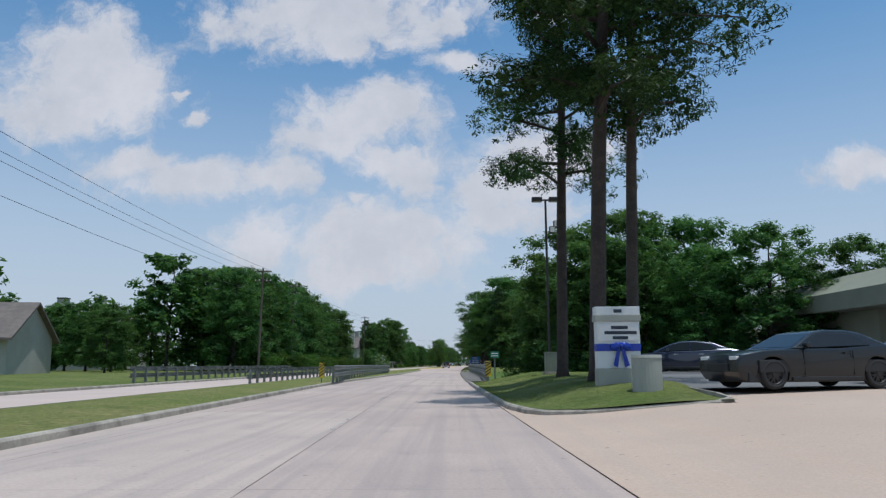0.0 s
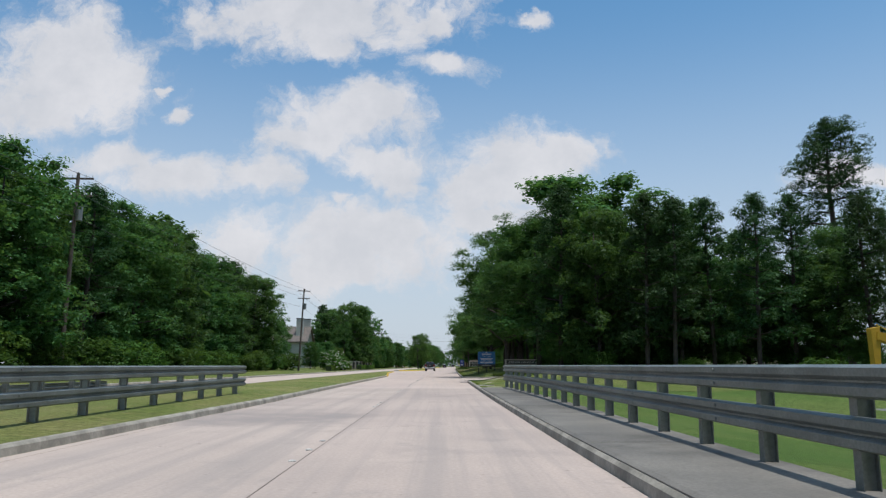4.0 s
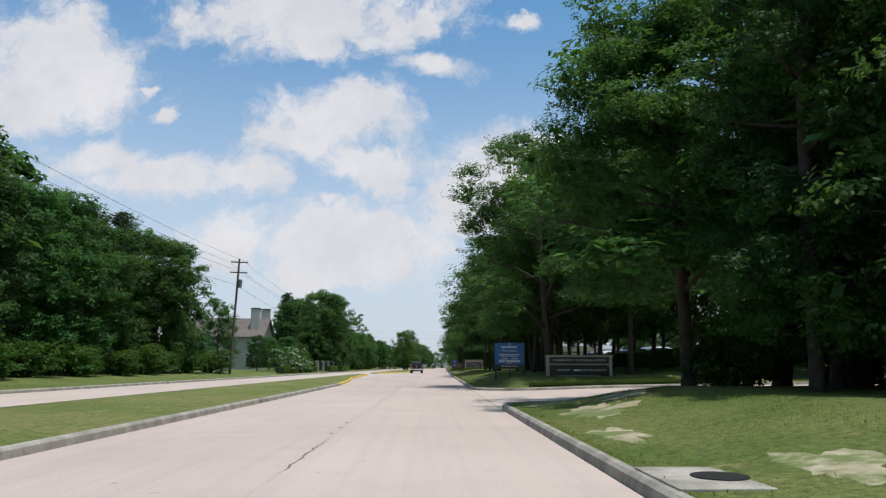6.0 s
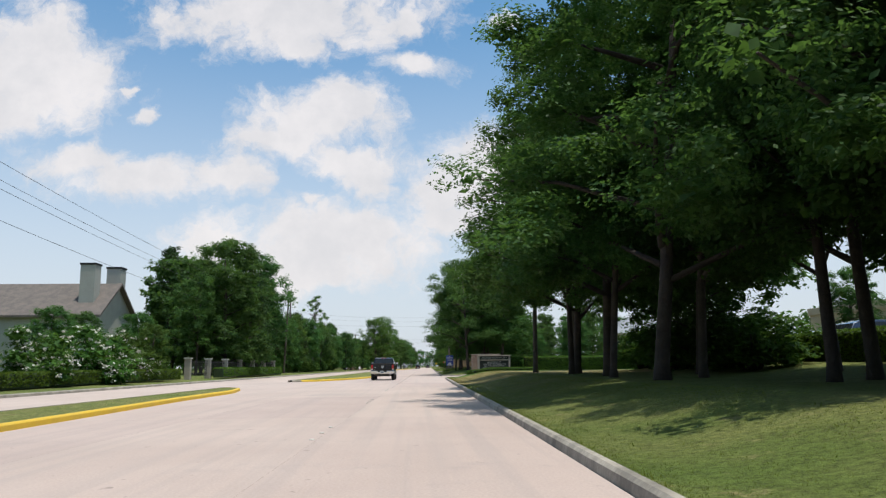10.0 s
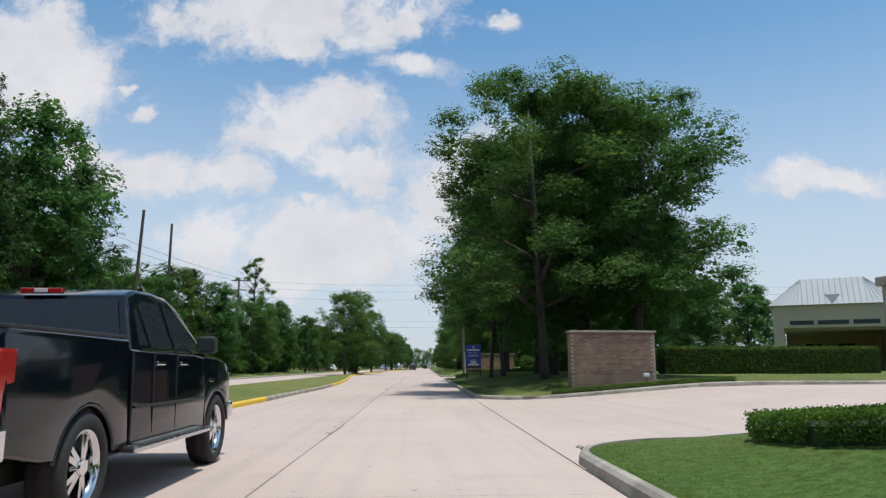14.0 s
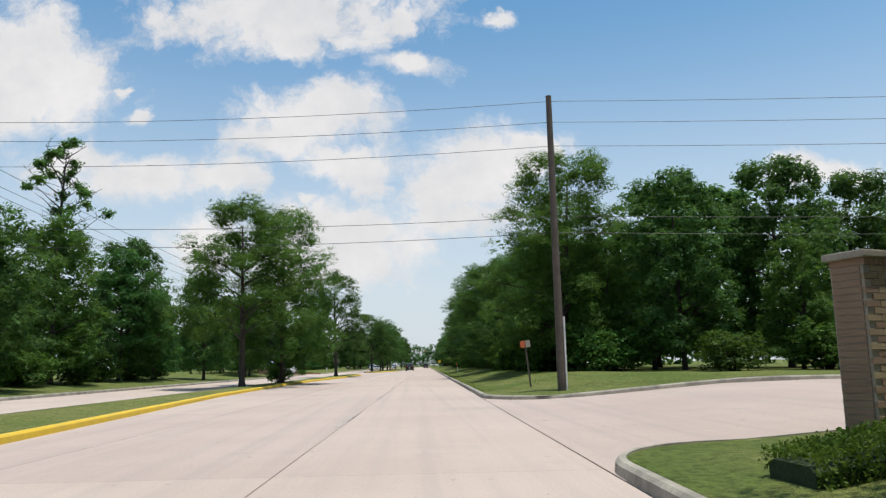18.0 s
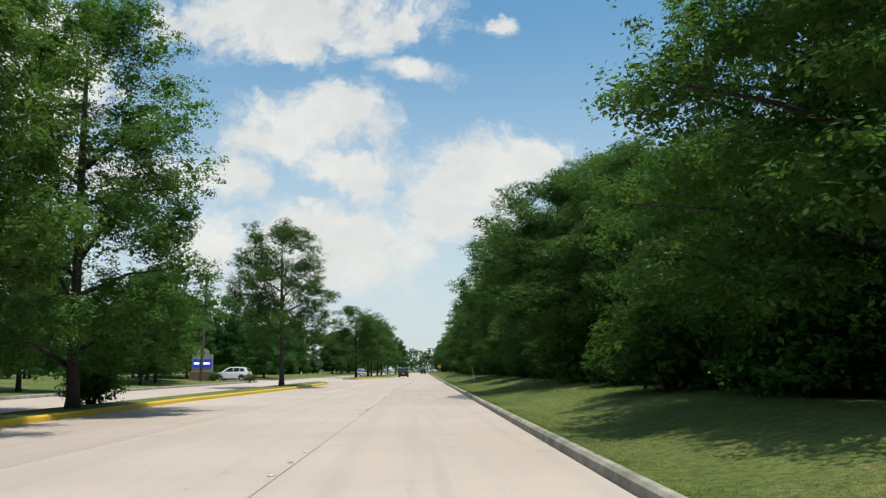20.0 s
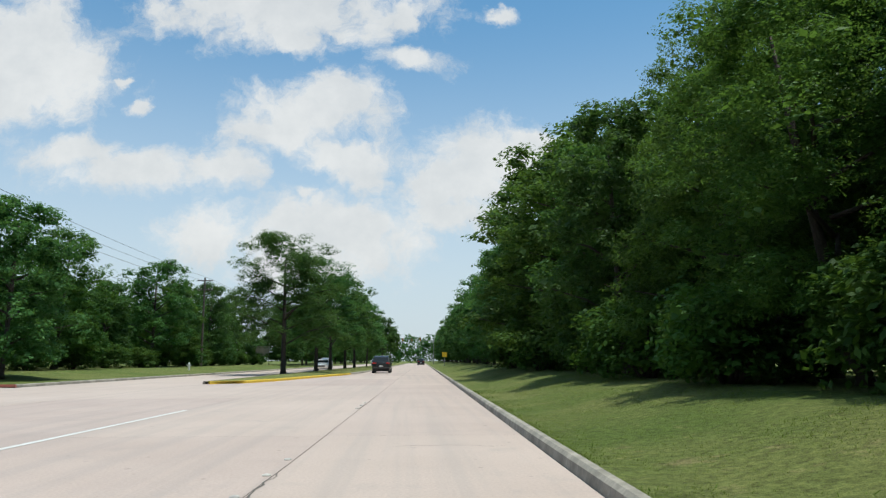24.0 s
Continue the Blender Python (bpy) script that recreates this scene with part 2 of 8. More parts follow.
ASPHALT = material("asphalt", (0.16, 0.155, 0.15), (0.11, 0.11, 0.11), 0.92, 0.4, 60.0, 0.8, 0.3, coords="world")
BARK = material("bark", (0.070, 0.056, 0.045), (0.038, 0.031, 0.026), 0.95, 3.0, 22.0, 0.9, 0.9, dist=0.03, by_object=0.3)
PINE_BARK = material("pine_bark", (0.082, 0.062, 0.05), (0.042, 0.034, 0.029), 0.95, 2.2, 14.0, 0.9, 1.0, dist=0.04, by_object=0.3)
OAK_LEAF = leaf_material("oak_leaves", (0.016, 0.046, 0.016), (0.095, 0.19, 0.058), (0.17, 0.31, 0.04))
PALE_LEAF = leaf_material("pale_leaves", (0.022, 0.056, 0.016), (0.115, 0.20, 0.05), (0.19, 0.32, 0.035))
PINE_LEAF = leaf_material("pine_needles", (0.008, 0.026, 0.011), (0.058, 0.115, 0.036), (0.09, 0.17, 0.02), 0.18)
HEDGE_LEAF = leaf_material("hedge_leaves", (0.045, 0.095, 0.016), (0.12, 0.19, 0.035), (0.16, 0.24, 0.03))
SHRUB_LEAF = leaf_material("shrub_leaves", (0.018, 0.050, 0.014), (0.10, 0.185, 0.038), (0.14, 0.24, 0.025))
BLOSSOM = leaf_material("white_blossom", (0.55, 0.53, 0.47), (0.72, 0.7, 0.64), (0.4, 0.38, 0.3))
CRACK = material("crack_shadow", (0.10, 0.088, 0.078), (0.16, 0.14, 0.125), 0.95, 3.0, 30.0, 0.9, 0.4, coords="world")
SAND = material("pale_sandy_soil", (0.42, 0.36, 0.25), (0.27, 0.23, 0.13), 0.95, 2.6, 20.0, 1.0, 0.6, spots=((0.11, 0.14, 0.035), 0.43, 0.95), coords="world")
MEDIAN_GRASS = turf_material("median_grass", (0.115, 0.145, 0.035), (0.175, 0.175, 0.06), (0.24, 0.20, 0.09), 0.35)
# dark green for the hedge cores: the shade behind the leaves put into colour
HEDGE_CORE = material("hedge_inner_shade", (0.03, 0.05, 0.014), (0.02, 0.034, 0.01), 0.95, 4.0, 25.0, 0.9, 0.9, coords="world")
MULCH = material("mulch", (0.10, 0.07, 0.05), (0.06, 0.042, 0.032), 0.95, 2.0, 25.0, 0.9, 0.8, coords="world")
GALVANISED = material("galvanised_steel", (0.27, 0.29, 0.275), (0.17, 0.185, 0.175), 0.52, 1.1, 30.0, 0.95, 0.15, metal=0.7, spots=((0.10, 0.10, 0.09), 0.6, 0.5))
WOOD_POLE = material("pole_wood", (0.12, 0.095, 0.075), (0.075, 0.06, 0.05), 0.92, 3.0, 18.0, 0.8, 0.5)
DARK_METAL = material("bronze_metal", (0.045, 0.042, 0.04), (0.03, 0.03, 0.03), 0.5, 3.0, 40.0, 0.5, 0.05, metal=0.5)
STUCCO = material("cream_stucco", (0.52, 0.46, 0.33), (0.44, 0.39, 0.28), 0.9, 0.8, 45.0, 0.7, 0.25)
GREY_STUCCO = material("grey_stucco", (0.40, 0.40, 0.35), (0.33, 0.33, 0.29), 0.9, 0.8, 45.0, 0.7, 0.25)
OLIVE_STUCCO = material("olive_grey_stucco", (0.25, 0.26, 0.20), (0.20, 0.21, 0.16), 0.9, 0.8, 45.0, 0.7, 0.25)
METAL_ROOF = material("standing_seam_roof", (0.30, 0.32, 0.335), (0.25, 0.27, 0.285), 0.62, 0.6, 30.0, 0.6, 0.05)
SHINGLE = material("roof_shingles", (0.17, 0.14, 0.12), (0.11, 0.095, 0.085), 0.95, 1.5, 12.0, 0.9, 0.5)
BRICK = material("brick", (0.27, 0.18, 0.125), (0.19, 0.125, 0.088), 0.9, 3.0, 40.0, 0.8, 0.35, by_object=0.45, coords="world")
TAN_BRICK = material("tan_brick", (0.38, 0.27, 0.17), (0.29, 0.20, 0.13), 0.9, 3.0, 40.0, 0.8, 0.35, by_object=0.45, coords="world")
MORTAR = material("mortar", (0.42, 0.36, 0.30), (0.33, 0.28, 0.23), 0.95, 3.0, 40.0, 0.8, 0.3)
CAP_STONE = material("cap_stone", (0.40, 0.35, 0.29), (0.30, 0.26, 0.21), 0.9, 1.5, 25.0, 0.8, 0.3)
CHROME = material("chrome", (0.75, 0.76, 0.78), (0.68, 0.69, 0.71), 0.1, 2.0, 30.0, 0.5, 0.0, metal=1.0)
ALLOY = material("alloy_rim", (0.62, 0.63, 0.65), (0.5, 0.51, 0.53), 0.22, 2.0, 30.0, 0.5, 0.0, metal=0.95)
TYRE = material("tyre_rubber", (0.022, 0.022, 0.022), (0.03, 0.029, 0.028), 0.85, 3.0, 40.0, 0.6, 0.3)
BLACK_PAINT = material("black_car_paint", (0.003, 0.005, 0.010), (0.004, 0.006, 0.011), 0.05, 1.0, 60.0, 0.3, 0.0)
GREY_PAINT = material("grey_car_paint", (0.016, 0.018, 0.020), (0.014, 0.016, 0.018), 0.22, 1.0, 60.0, 0.3, 0.0, metal=0.2, coat=0.3)
NAVY_PAINT = material("navy_car_paint", (0.015, 0.022, 0.05), (0.014, 0.02, 0.045), 0.2, 1.0, 60.0, 0.3, 0.0, metal=0.2, coat=1.0)
WHITE_PAINT = material("white_car_paint", (0.78, 0.78, 0.77), (0.72, 0.72, 0.71), 0.25, 1.0, 60.0, 0.3, 0.0, coat=1.0)
SILVER_PAINT = material("silver_car_paint", (0.5, 0.51, 0.52), (0.45, 0.46, 0.47), 0.25, 1.0, 60.0, 0.3, 0.0, metal=0.6, coat=1.0)
CAR_GLASS = glass_material("car_glass")
WINDOW_GLASS = glass_material("window_glass", (0.03, 0.035, 0.04), 0.05)
BLACK_PLASTIC = material("black_plastic", (0.018, 0.018, 0.018), (0.025, 0.025, 0.025), 0.6, 3.0, 50.0, 0.5, 0.1)
TAIL_RED = material("red_lens", (0.45, 0.012, 0.012), (0.32, 0.01, 0.01), 0.15, 4.0, 50.0, 0.5, 0.0, coat=1.0)
LENS_WHITE = material("clear_lens", (0.75, 0.74, 0.72), (0.65, 0.64, 0.62), 0.15, 4.0, 50.0, 0.5, 0.0, coat=1.0)
PLATE_WHITE = material("white_sign_paint", (0.74, 0.75, 0.74), (0.66, 0.67, 0.66), 0.5, 2.0, 40.0, 0.6, 0.02)
SIGN_BLUE = material("blue_sign_paint", (0.03, 0.17, 0.44), (0.028, 0.15, 0.40), 0.45, 1.5, 40.0, 0.5, 0.02)
SIGN_NAVY = material("royal_blue_sign_paint", (0.02, 0.06, 0.33), (0.02, 0.055, 0.30), 0.45, 1.5, 40.0, 0.5, 0.02)
SIGN_GREEN = material("green_sign_paint", (0.02, 0.2, 0.10), (0.02, 0.17, 0.09), 0.45, 1.5, 40.0, 0.5, 0.02)
SIGN_BLACK = material("black_sign_face", (0.02, 0.024, 0.022), (0.028, 0.032, 0.03), 0.35, 1.5, 40.0, 0.5, 0.02)
LETTER = material("pale_letters", (0.62, 0.60, 0.55), (0.55, 0.53, 0.48), 0.6, 2.0, 40.0, 0.5, 0.02)
DARK_LETTER = material("dark_letters", (0.03, 0.04, 0.06), (0.03, 0.035, 0.05), 0.6, 2.0, 40.0, 0.5, 0.02)
YELLOW_PAINT = material("yellow_sign_paint", (0.75, 0.50, 0.02), (0.70, 0.46, 0.02), 0.5, 2.0, 40.0, 0.5, 0.02)
ORANGE_PAINT = material("orange_paint", (0.62, 0.13, 0.04), (0.50, 0.11, 0.04), 0.6, 3.0, 40.0, 0.6, 0.05)
RIBBON = material("blue_ribbon", (0.015, 0.05, 0.42), (0.012, 0.04, 0.34), 0.35, 4.0, 40.0, 0.6, 0.05)
MACHINE_YELLOW = material("machine_yellow", (0.60, 0.36, 0.03), (0.48, 0.28, 0.03), 0.5, 2.0, 30.0, 0.7, 0.1)
LINE_PAINT = material("white_line_paint", (0.72, 0.71, 0.68), (0.6, 0.58, 0.55), 0.7, 2.0, 30.0, 0.8, 0.05, coords="world")
BUTTON = material("ceramic_button", (0.60, 0.57, 0.52), (0.3, 0.28, 0.26), 0.5, 6.0, 30.0, 0.9, 0.05, coords="world")
GREEN_BOX = material("green_cabinet_paint", (0.20, 0.22, 0.17), (0.15, 0.165, 0.13), 0.6, 2.0, 30.0, 0.8, 0.05)
LED_BLUE = glow_material("led_screen", (0.03, 0.035, 0.4), 0.7)
LED_WHITE = glow_material("led_writing", (0.85, 0.88, 1.0), 1.2)


# ---- plan: offsets in metres to the right of the right lane's middle, and metres along ----
BEND_Y = (0, 50, 100, 150, 200, 300, 400)
BEND_S = (-0.0349, -0.0143, 0.0035, 0.0145, 0.0164, 0.0229, 0.0227)


def lane(y):
    """The x of the right lane's middle; the road bends gently to the right."""
    x = -0.154
    if y <= 0:
        return x + BEND_S[0] * y
    for k in range(len(BEND_Y) - 1):
        a, b = BEND_Y[k], BEND_Y[k + 1]
        d = min(y, b) - a
        x += BEND_S[k] * d + (BEND_S[k + 1] - BEND_S[k]) * d * d / 2 / (b - a)
        if y <= b:
            return x
    return x + BEND_S[-1] * (y - BEND_Y[-1])


def at(off, y, z=0.0):
    return Vector((lane(y) + off, y, z))


def smooth(a, b, v):
    k = min(1.0, max(0.0, (v - a) / (b - a)))
    return k * k * (3 - 2 * k)


def table(rows, v):
    return float(np.interp(v, [r[0] for r in rows], [r[1] for r in rows]))


def mesh_of(name, verts, faces, mat, smooth_faces=False):
    me = bpy.data.meshes.new(name)
    me.from_pydata([tuple(v) for v in verts], [], faces)
    me.materials.append(mat)
    if smooth_faces:
        me.polygons.foreach_set("use_smooth", [True] * len(me.polygons))
    return me


def thing(name, m, label, category, group="", kind=""):
    """An empty at a thing's base."""
    ob = new(name)
    ob.matrix_world = m
    return tagged(ob, label, category, group, kind)


def part(name, bm, mat, parent, label="", smooth_faces=False):
    me = bpy.data.meshes.new(name)
    bm.to_mesh(me)
    bm.free()
    me.materials.append(mat)
    if smooth_faces:
        me.polygons.foreach_set("use_smooth", [True] * len(me.polygons))
    ob = new(name, me)
    ob.parent = parent
    return tagged(ob, label)


def part_mesh(name, me, parent, label="", m=None):
    ob = new(name, me)
    ob.parent = parent
    if m is not None:
        ob.matrix_local = m
    return tagged(ob, label)


def box(bm, x0, x1, y0, y1, z0, z1, bevel=0.0):
    made = bmesh.ops.create_cube(bm, size=1.0, matrix=Matrix.LocRotScale(((x0 + x1) / 2, (y0 + y1) / 2, (z0 + z1) / 2), None, (abs(x1 - x0), abs(y1 - y0), abs(z1 - z0))))
    if bevel:
        edges = list({e for v in made["verts"] for e in v.link_edges})
        bmesh.ops.bevel(bm, geom=edges, offset=bevel, segments=2, affect="EDGES", profile=0.6)
    return bm


def block(x0, x1, y0, y1, z0, z1, bevel=0.01):
    return box(bmesh.new(), x0, x1, y0, y1, z0, z1, bevel)


def rod(bm, a, b, r0, r1=None, n=10):
    a, b = Vector(a), Vector(b)
    turn = (b - a).to_track_quat("Z", "Y").to_matrix().to_4x4()
    bmesh.ops.create_cone(bm, cap_ends=True, segments=n, radius1=r0, radius2=r0 if r1 is None else r1, depth=(b - a).length, matrix=Matrix.Translation((a + b) / 2) @ turn)
    return bm


def bar(a, b, r0, r1=None, n=10):
    return rod(bmesh.new(), a, b, r0, r1, n)


def prism(bm, outline, x0, x1, axis="X"):
    """An outline in two coordinates drawn out along an axis (X: outline is (y, z); Y: (x, z); Z: (x, y))."""
    def spot(p, d):
        return {"X": (d, p[0], p[1]), "Y": (p[0], d, p[1]), "Z": (p[0], p[1], d)}[axis]
    a = [bm.verts.new(spot(p, x0)) for p in outline]
    b = [bm.verts.new(spot(p, x1)) for p in outline]
    k = len(a)
    bm.faces.new(a), bm.faces.new(b[::-1])
    for i in range(k):
        bm.faces.new((a[i], b[i], b[(i + 1) % k], a[(i + 1) % k]))
    bmesh.ops.recalc_face_normals(bm, faces=bm.faces[:])
    return bm


def sweep(name, path, profile, mat, closed=False, **tags):
    """A profile of (right, up) drawn along points on the ground."""
    verts, faces = [], []
    k = len(profile)
    for i, p in enumerate(path):
        a, b = path[max(0, i - 1)], path[min(len(path) - 1, i + 1)]
        d = Vector((b[0] - a[0], b[1] - a[1], 0)).normalized()
        right = Vector((d.y, -d.x, 0))
        verts += [Vector(p) + right * u + Vector((0, 0, v)) for u, v in profile]
    for i in range(len(path) - 1):
        for j in range(k - 1):
            faces.append((i * k + j, i * k + j + 1, (i + 1) * k + j + 1, (i + 1) * k + j))
    faces.append(tuple(range(k))[::-1])
    faces.append(tuple((len(path) - 1) * k + j for j in range(k)))
    ob = new(name, mesh_of(name, verts, faces, mat))
    return tagged(ob, **tags)


def words(text, size, mat, parent, m, label="", align="CENTER", depth=0.004):
    """Raised letters in the built-in font, as a mesh."""
    cu = bpy.data.curves.new("lettering", "FONT")
    cu.body, cu.size, cu.align_x, cu.align_y, cu.extrude, cu.resolution_u = text, size, align, "CENTER", depth, 2
    tmp = bpy.data.objects.new("lettering", cu)
    scene.collection.objects.link(tmp)
    bpy.context.view_layer.update()
    me = bpy.data.meshes.new_from_object(tmp.evaluated_get(bpy.context.evaluated_depsgraph_get()))
    bpy.data.objects.remove(tmp)
    me.materials.clear()
    me.materials.append(mat)
    return part_mesh("lettering", me, parent, label, m)


FACE = pose(0, 0, 0, 90, 0, 0)


def on_face(x, y, z, turn=0):
    """Where lettering stands on a face that looks back along -y."""
    return Matrix.Translation((x, y, z)) @ FACE

# ---- the setting: ground, carriageways, kerbs, lawns ----
RIGHT_EDGE = 2.0      # foot of the right kerb
DRIVES = [(-60, 16.8), (121.5, 134.7), (231.0, 246.0), (289.5, 303.8)]   # breaks in the right kerb
MEDIAN = [  # the median's edge beside the left lane
    (-80, -6.0), (10, -6.1), (50, -6.5), (75, -5.6), (90, -5.3), (130, -5.6), (145, -5.8), (158, -6.7), (168, -7.8), (188, -8.8), (196, -8.9), (200, -9.6), (201.5, -10.6)]
MEDIAN2 = [(221, -10.6), (222.5, -8.6), (227, -7.2), (232, -6.1), (240, -5.4), (260, -5.25), (272, -5.6), (285, -6.5), (292, -7.1), (312, -8.8), (325, -9.2), (340, -9.4), (360, -8.6), (378, -8.5), (384, -9.4), (385.5, -10.6)]
MEDIAN3 = [(412.5, -10.6), (413.5, -9.2), (418, -8.2), (436, -6.0), (450, -5.4), (700, -5.4)]
FAR_EDGE = -11.0      # the median's other edge
FAR_KERB = -18.0      # the far side of the other carriageway


def drive_height(k, o):
    return 0.17 * smooth(3, 10, o) + 0.2 * smooth(8, 20, o) if k == 1 else 0.5 * smooth(3, 12, o)


def lawn_height(off, y):
    """The verge rises from the kerb to a low bank."""
    h = 0.15 + 0.58 * smooth(2.4, 6.2, off)
    if y < 30:      # the island by the office drive
        return 0.15 + 0.33 * smooth(2.4, 6.2, off) + 0.25 * smooth(16.2, 20, y) * smooth(2.4, 4.4, off)
    rough = 1.0
    for k, (a, b) in enumerate(DRIVES):
        gap = a - y if y < a else y - b if y > b else 0.0
        if k and gap < 5:
            edge = drive_height(k, off) + 0.125
            h = edge + (h - edge) * (smooth(1.6, 5.0, gap) if k == 1 and y > b else smooth(0.0, 4.0, gap))
            rough = smooth(0.2, 1.5, gap)
    if 40 < y < 112:
        h = 0.15 + (h - 0.15) * (smooth(56, 44, y) if y < 80 else smooth(99, 110, y))
    h += 0.55 * smooth(11, 18, off) * smooth(137, 144, y) * smooth(212, 204, y)
    return h + 0.05 * noise.noise((off * 0.3, y * 0.3, 1.7)) * smooth(2.6, 5, off) * rough


def sheet(name, y0, y1, inner, outer, height, mat, step=2.0, cols=10, fine=6.0, power=1.8, **tags):
    """A strip of ground between two edges, finer near its ends."""
    ys, y = [], y0
    while y < y1 - 1e-6:
        ys.append(y)
        y += step if fine < y - y0 and y < y1 - fine else 0.35
    ys.append(y1)
    verts, faces = [], []
    for y in ys:
        a, b = inner(y), outer(y)
        for j in range(cols + 1):
            o = a + (b - a) * (j / cols) ** power
            verts.append(at(o, y, height(o, y)))
    k = cols + 1
    for i in range(len(ys) - 1):
        for j in range(cols):
            faces.append((i * k + j, i * k + j + 1, (i + 1) * k + j + 1, (i + 1) * k + j))
    ob = new(name, mesh_of(name, verts, faces, mat, True))
    return tagged(ob, **tags)


def build_ground():
    xs = [-4000, -1500, -600, -300, -150, -90, -50, -20, 0, 20, 50, 90, 150, 300, 600, 1500, 4000]
    ys = [-4000, -1500, -600, -300, -100] + list(range(-50, 701, 25)) + [900, 1300, 2000, 4000]

    def low(x, y):
        creek = smooth(38, 52, y) * smooth(108, 94, y)
        return -0.12 - 1.1 * creek * (1.0 if abs(x) < 300 else 0.0)
    verts = [(x, y, low(x, y)) for y in ys for x in xs]
    k = len(xs)
    faces = [(i * k + j, i * k + j + 1, (i + 1) * k + j + 1, (i + 1) * k + j) for i in range(len(ys) - 1) for j in range(k - 1)]
    tagged(new("ground", mesh_of("ground", verts, faces, GRASS)), "mown grass ground running out to the horizon", "ground", kind="structure")


build_ground()


def corner(y, a, b, r=2.2):
    """The kerb foot between two breaks, rounded back at both ends."""
    d = min(y - a, b - y)
    return RIGHT_EDGE + (r - math.sqrt(max(0.0, r * r - (r - d) ** 2)) if d < r else 0.0)


KERB_PROFILE = [(0.0, -0.1), (0.03, 0.11), (0.07, 0.15), (0.15, 0.155), (0.155, 0.05)]
GUTTER_PROFILE = [(-0.40, -0.1), (-0.40, 0.008), (-0.02, 0.006), (0.0, -0.1)]
VERGES = [(16.8, 121.5), (134.7, 231.0), (246.0, 289.5), (303.8, 700)]


def verge_path(a, b):
    ys, y = [], a
    while y < b:
        ys.append(y)
        y += 0.15 if y - a < 2.4 or b - y < 2.6 else min(3.0, b - 2.5 - y)
    ys.append(b)
    return ys


def build_verges():
    for k, (a, b) in enumerate(VERGES):
        path = [at(corner(y, a, b), y) for y in verge_path(a, b)]
        if k == 0:      # the island by the office drive: its kerb turns away along the rising drive
            turn = [(6.9, 24.0, 0.62), (6.5, 20.0, 0.52), (6.45, 16.4, 0.42), (6.3, 15.3, 0.37), (5.9, 15.1, 0.32), (5.2, 15.5, 0.24), (4.2, 16.1, 0.12), (3.3, 16.6, 0.04), (2.7, 17.2, 0), (2.3, 18.2, 0), (2.06, 20.2, 0)]
            path = [at(*p) for p in turn] + [p for p in path if p.y > 23]
        else:           # short returns into the drive
            path = [at(o, a, drive_height(k, o)) for o in (40.0, 25.0, 16.0, 12.0, 10.5, 9.0, 7.5, 6.2)] + path
        if k < 3:
            path = path + [at(o, b, drive_height(k + 1, o)) for o in (6.2, 7.5, 9.0, 10.5, 12.0, 16.0, 25.0, 40.0)]
        sweep("kerb", path, KERB_PROFILE, KERB, label="weathered grey concrete kerb with rounded top beside the lane", category="kerb", kind="structure")
        if k == 0:
            ISLE = [(15.15, 6.0), (15.5, 5.3), (16.1, 4.3), (16.6, 3.4), (17.2, 2.8), (18.2, 2.4), (20.2, 2.16), (24, 2.1), (48, 2.1)]
            sheet("lawn", 15.15, 47.5, lambda y: table(ISLE, y), lambda y: table([(15.1, 6.3), (20, 6.5), (24, 6.95), (30, 8.2), (36, 9.5), (48, 11)], y), lawn_height, GRASS, cols=14,
                  label="mown lawn island beside the office drive", category="lawn", kind="structure")
            sheet("parking_lot", 19, 90, lambda y: table([(19, 6.4), (24, 6.9), (30, 8.15), (36, 9.45), (48, 10.9), (90, 14)], y), lambda y: 60.0, lambda o, y: 0.56 + 0.2 * smooth(19, 32, y) - 0.9 * smooth(48, 60, y), ASPHALT, step=4, cols=8,
                  label="grey asphalt car park by the office", category="car park", kind="structure")
            sheet("lawn", 97.5, b, lambda y: corner(y, a, b) + 0.1, lambda y: 60.0, lawn_height, GRASS, cols=22, label="patchy grass verge with bare soil by the drive", category="lawn", kind="structure")
            sheet("lawn", 47.5, 97.6, lambda y: 3.8 - 1.6 * smooth(94, 97.6, y), lambda y: 70.0, lambda o, y: (-0.15 - 0.8 * smooth(4, 12, o) * smooth(44, 56, y)) * smooth(97, 88, y) + (lawn_height(o, y) - 0.01) * smooth(88, 97, y), LUSH, cols=22,
                  label="bright green grass bank falling away beside the bridge", category="lawn", kind="structure")
        elif k == 1:
            sheet("lawn", a + 0.05, 201.0, lambda y: corner(y, a, b) + 0.1, lambda y: 60.0, lawn_height, GRASS, cols=26, label="mown shaded lawn under the oaks", category="lawn", kind="structure")
            sheet("lawn", 222.0, b - 0.05, lambda y: corner(y, a, b) + 0.1, lambda y: 60.0, lawn_height, LUSH, cols=26, label="bright green watered lawn round the clipped hedge", category="lawn", kind="structure")
            sheet("lawn", 201.0, 222.0, lambda y: corner(y, a, b) + 0.1, lambda y: 60.0, lawn_height, DRY_GRASS, cols=26, label="sun-dried brownish lawn before the monument sign", category="lawn", kind="structure")
        else:
            sheet("lawn", a + 0.05, b - (0.05 if k < 3 else 0), lambda y: corner(y, a, b) + 0.1, lambda y: 60.0, lawn_height, GRASS, cols=26,
                  label="mown grass verge rising from the kerb", category="lawn", kind="structure")
    # drives
    def ramp(o, y):
        return 0.012 + 0.5 * smooth(3, 12, o)
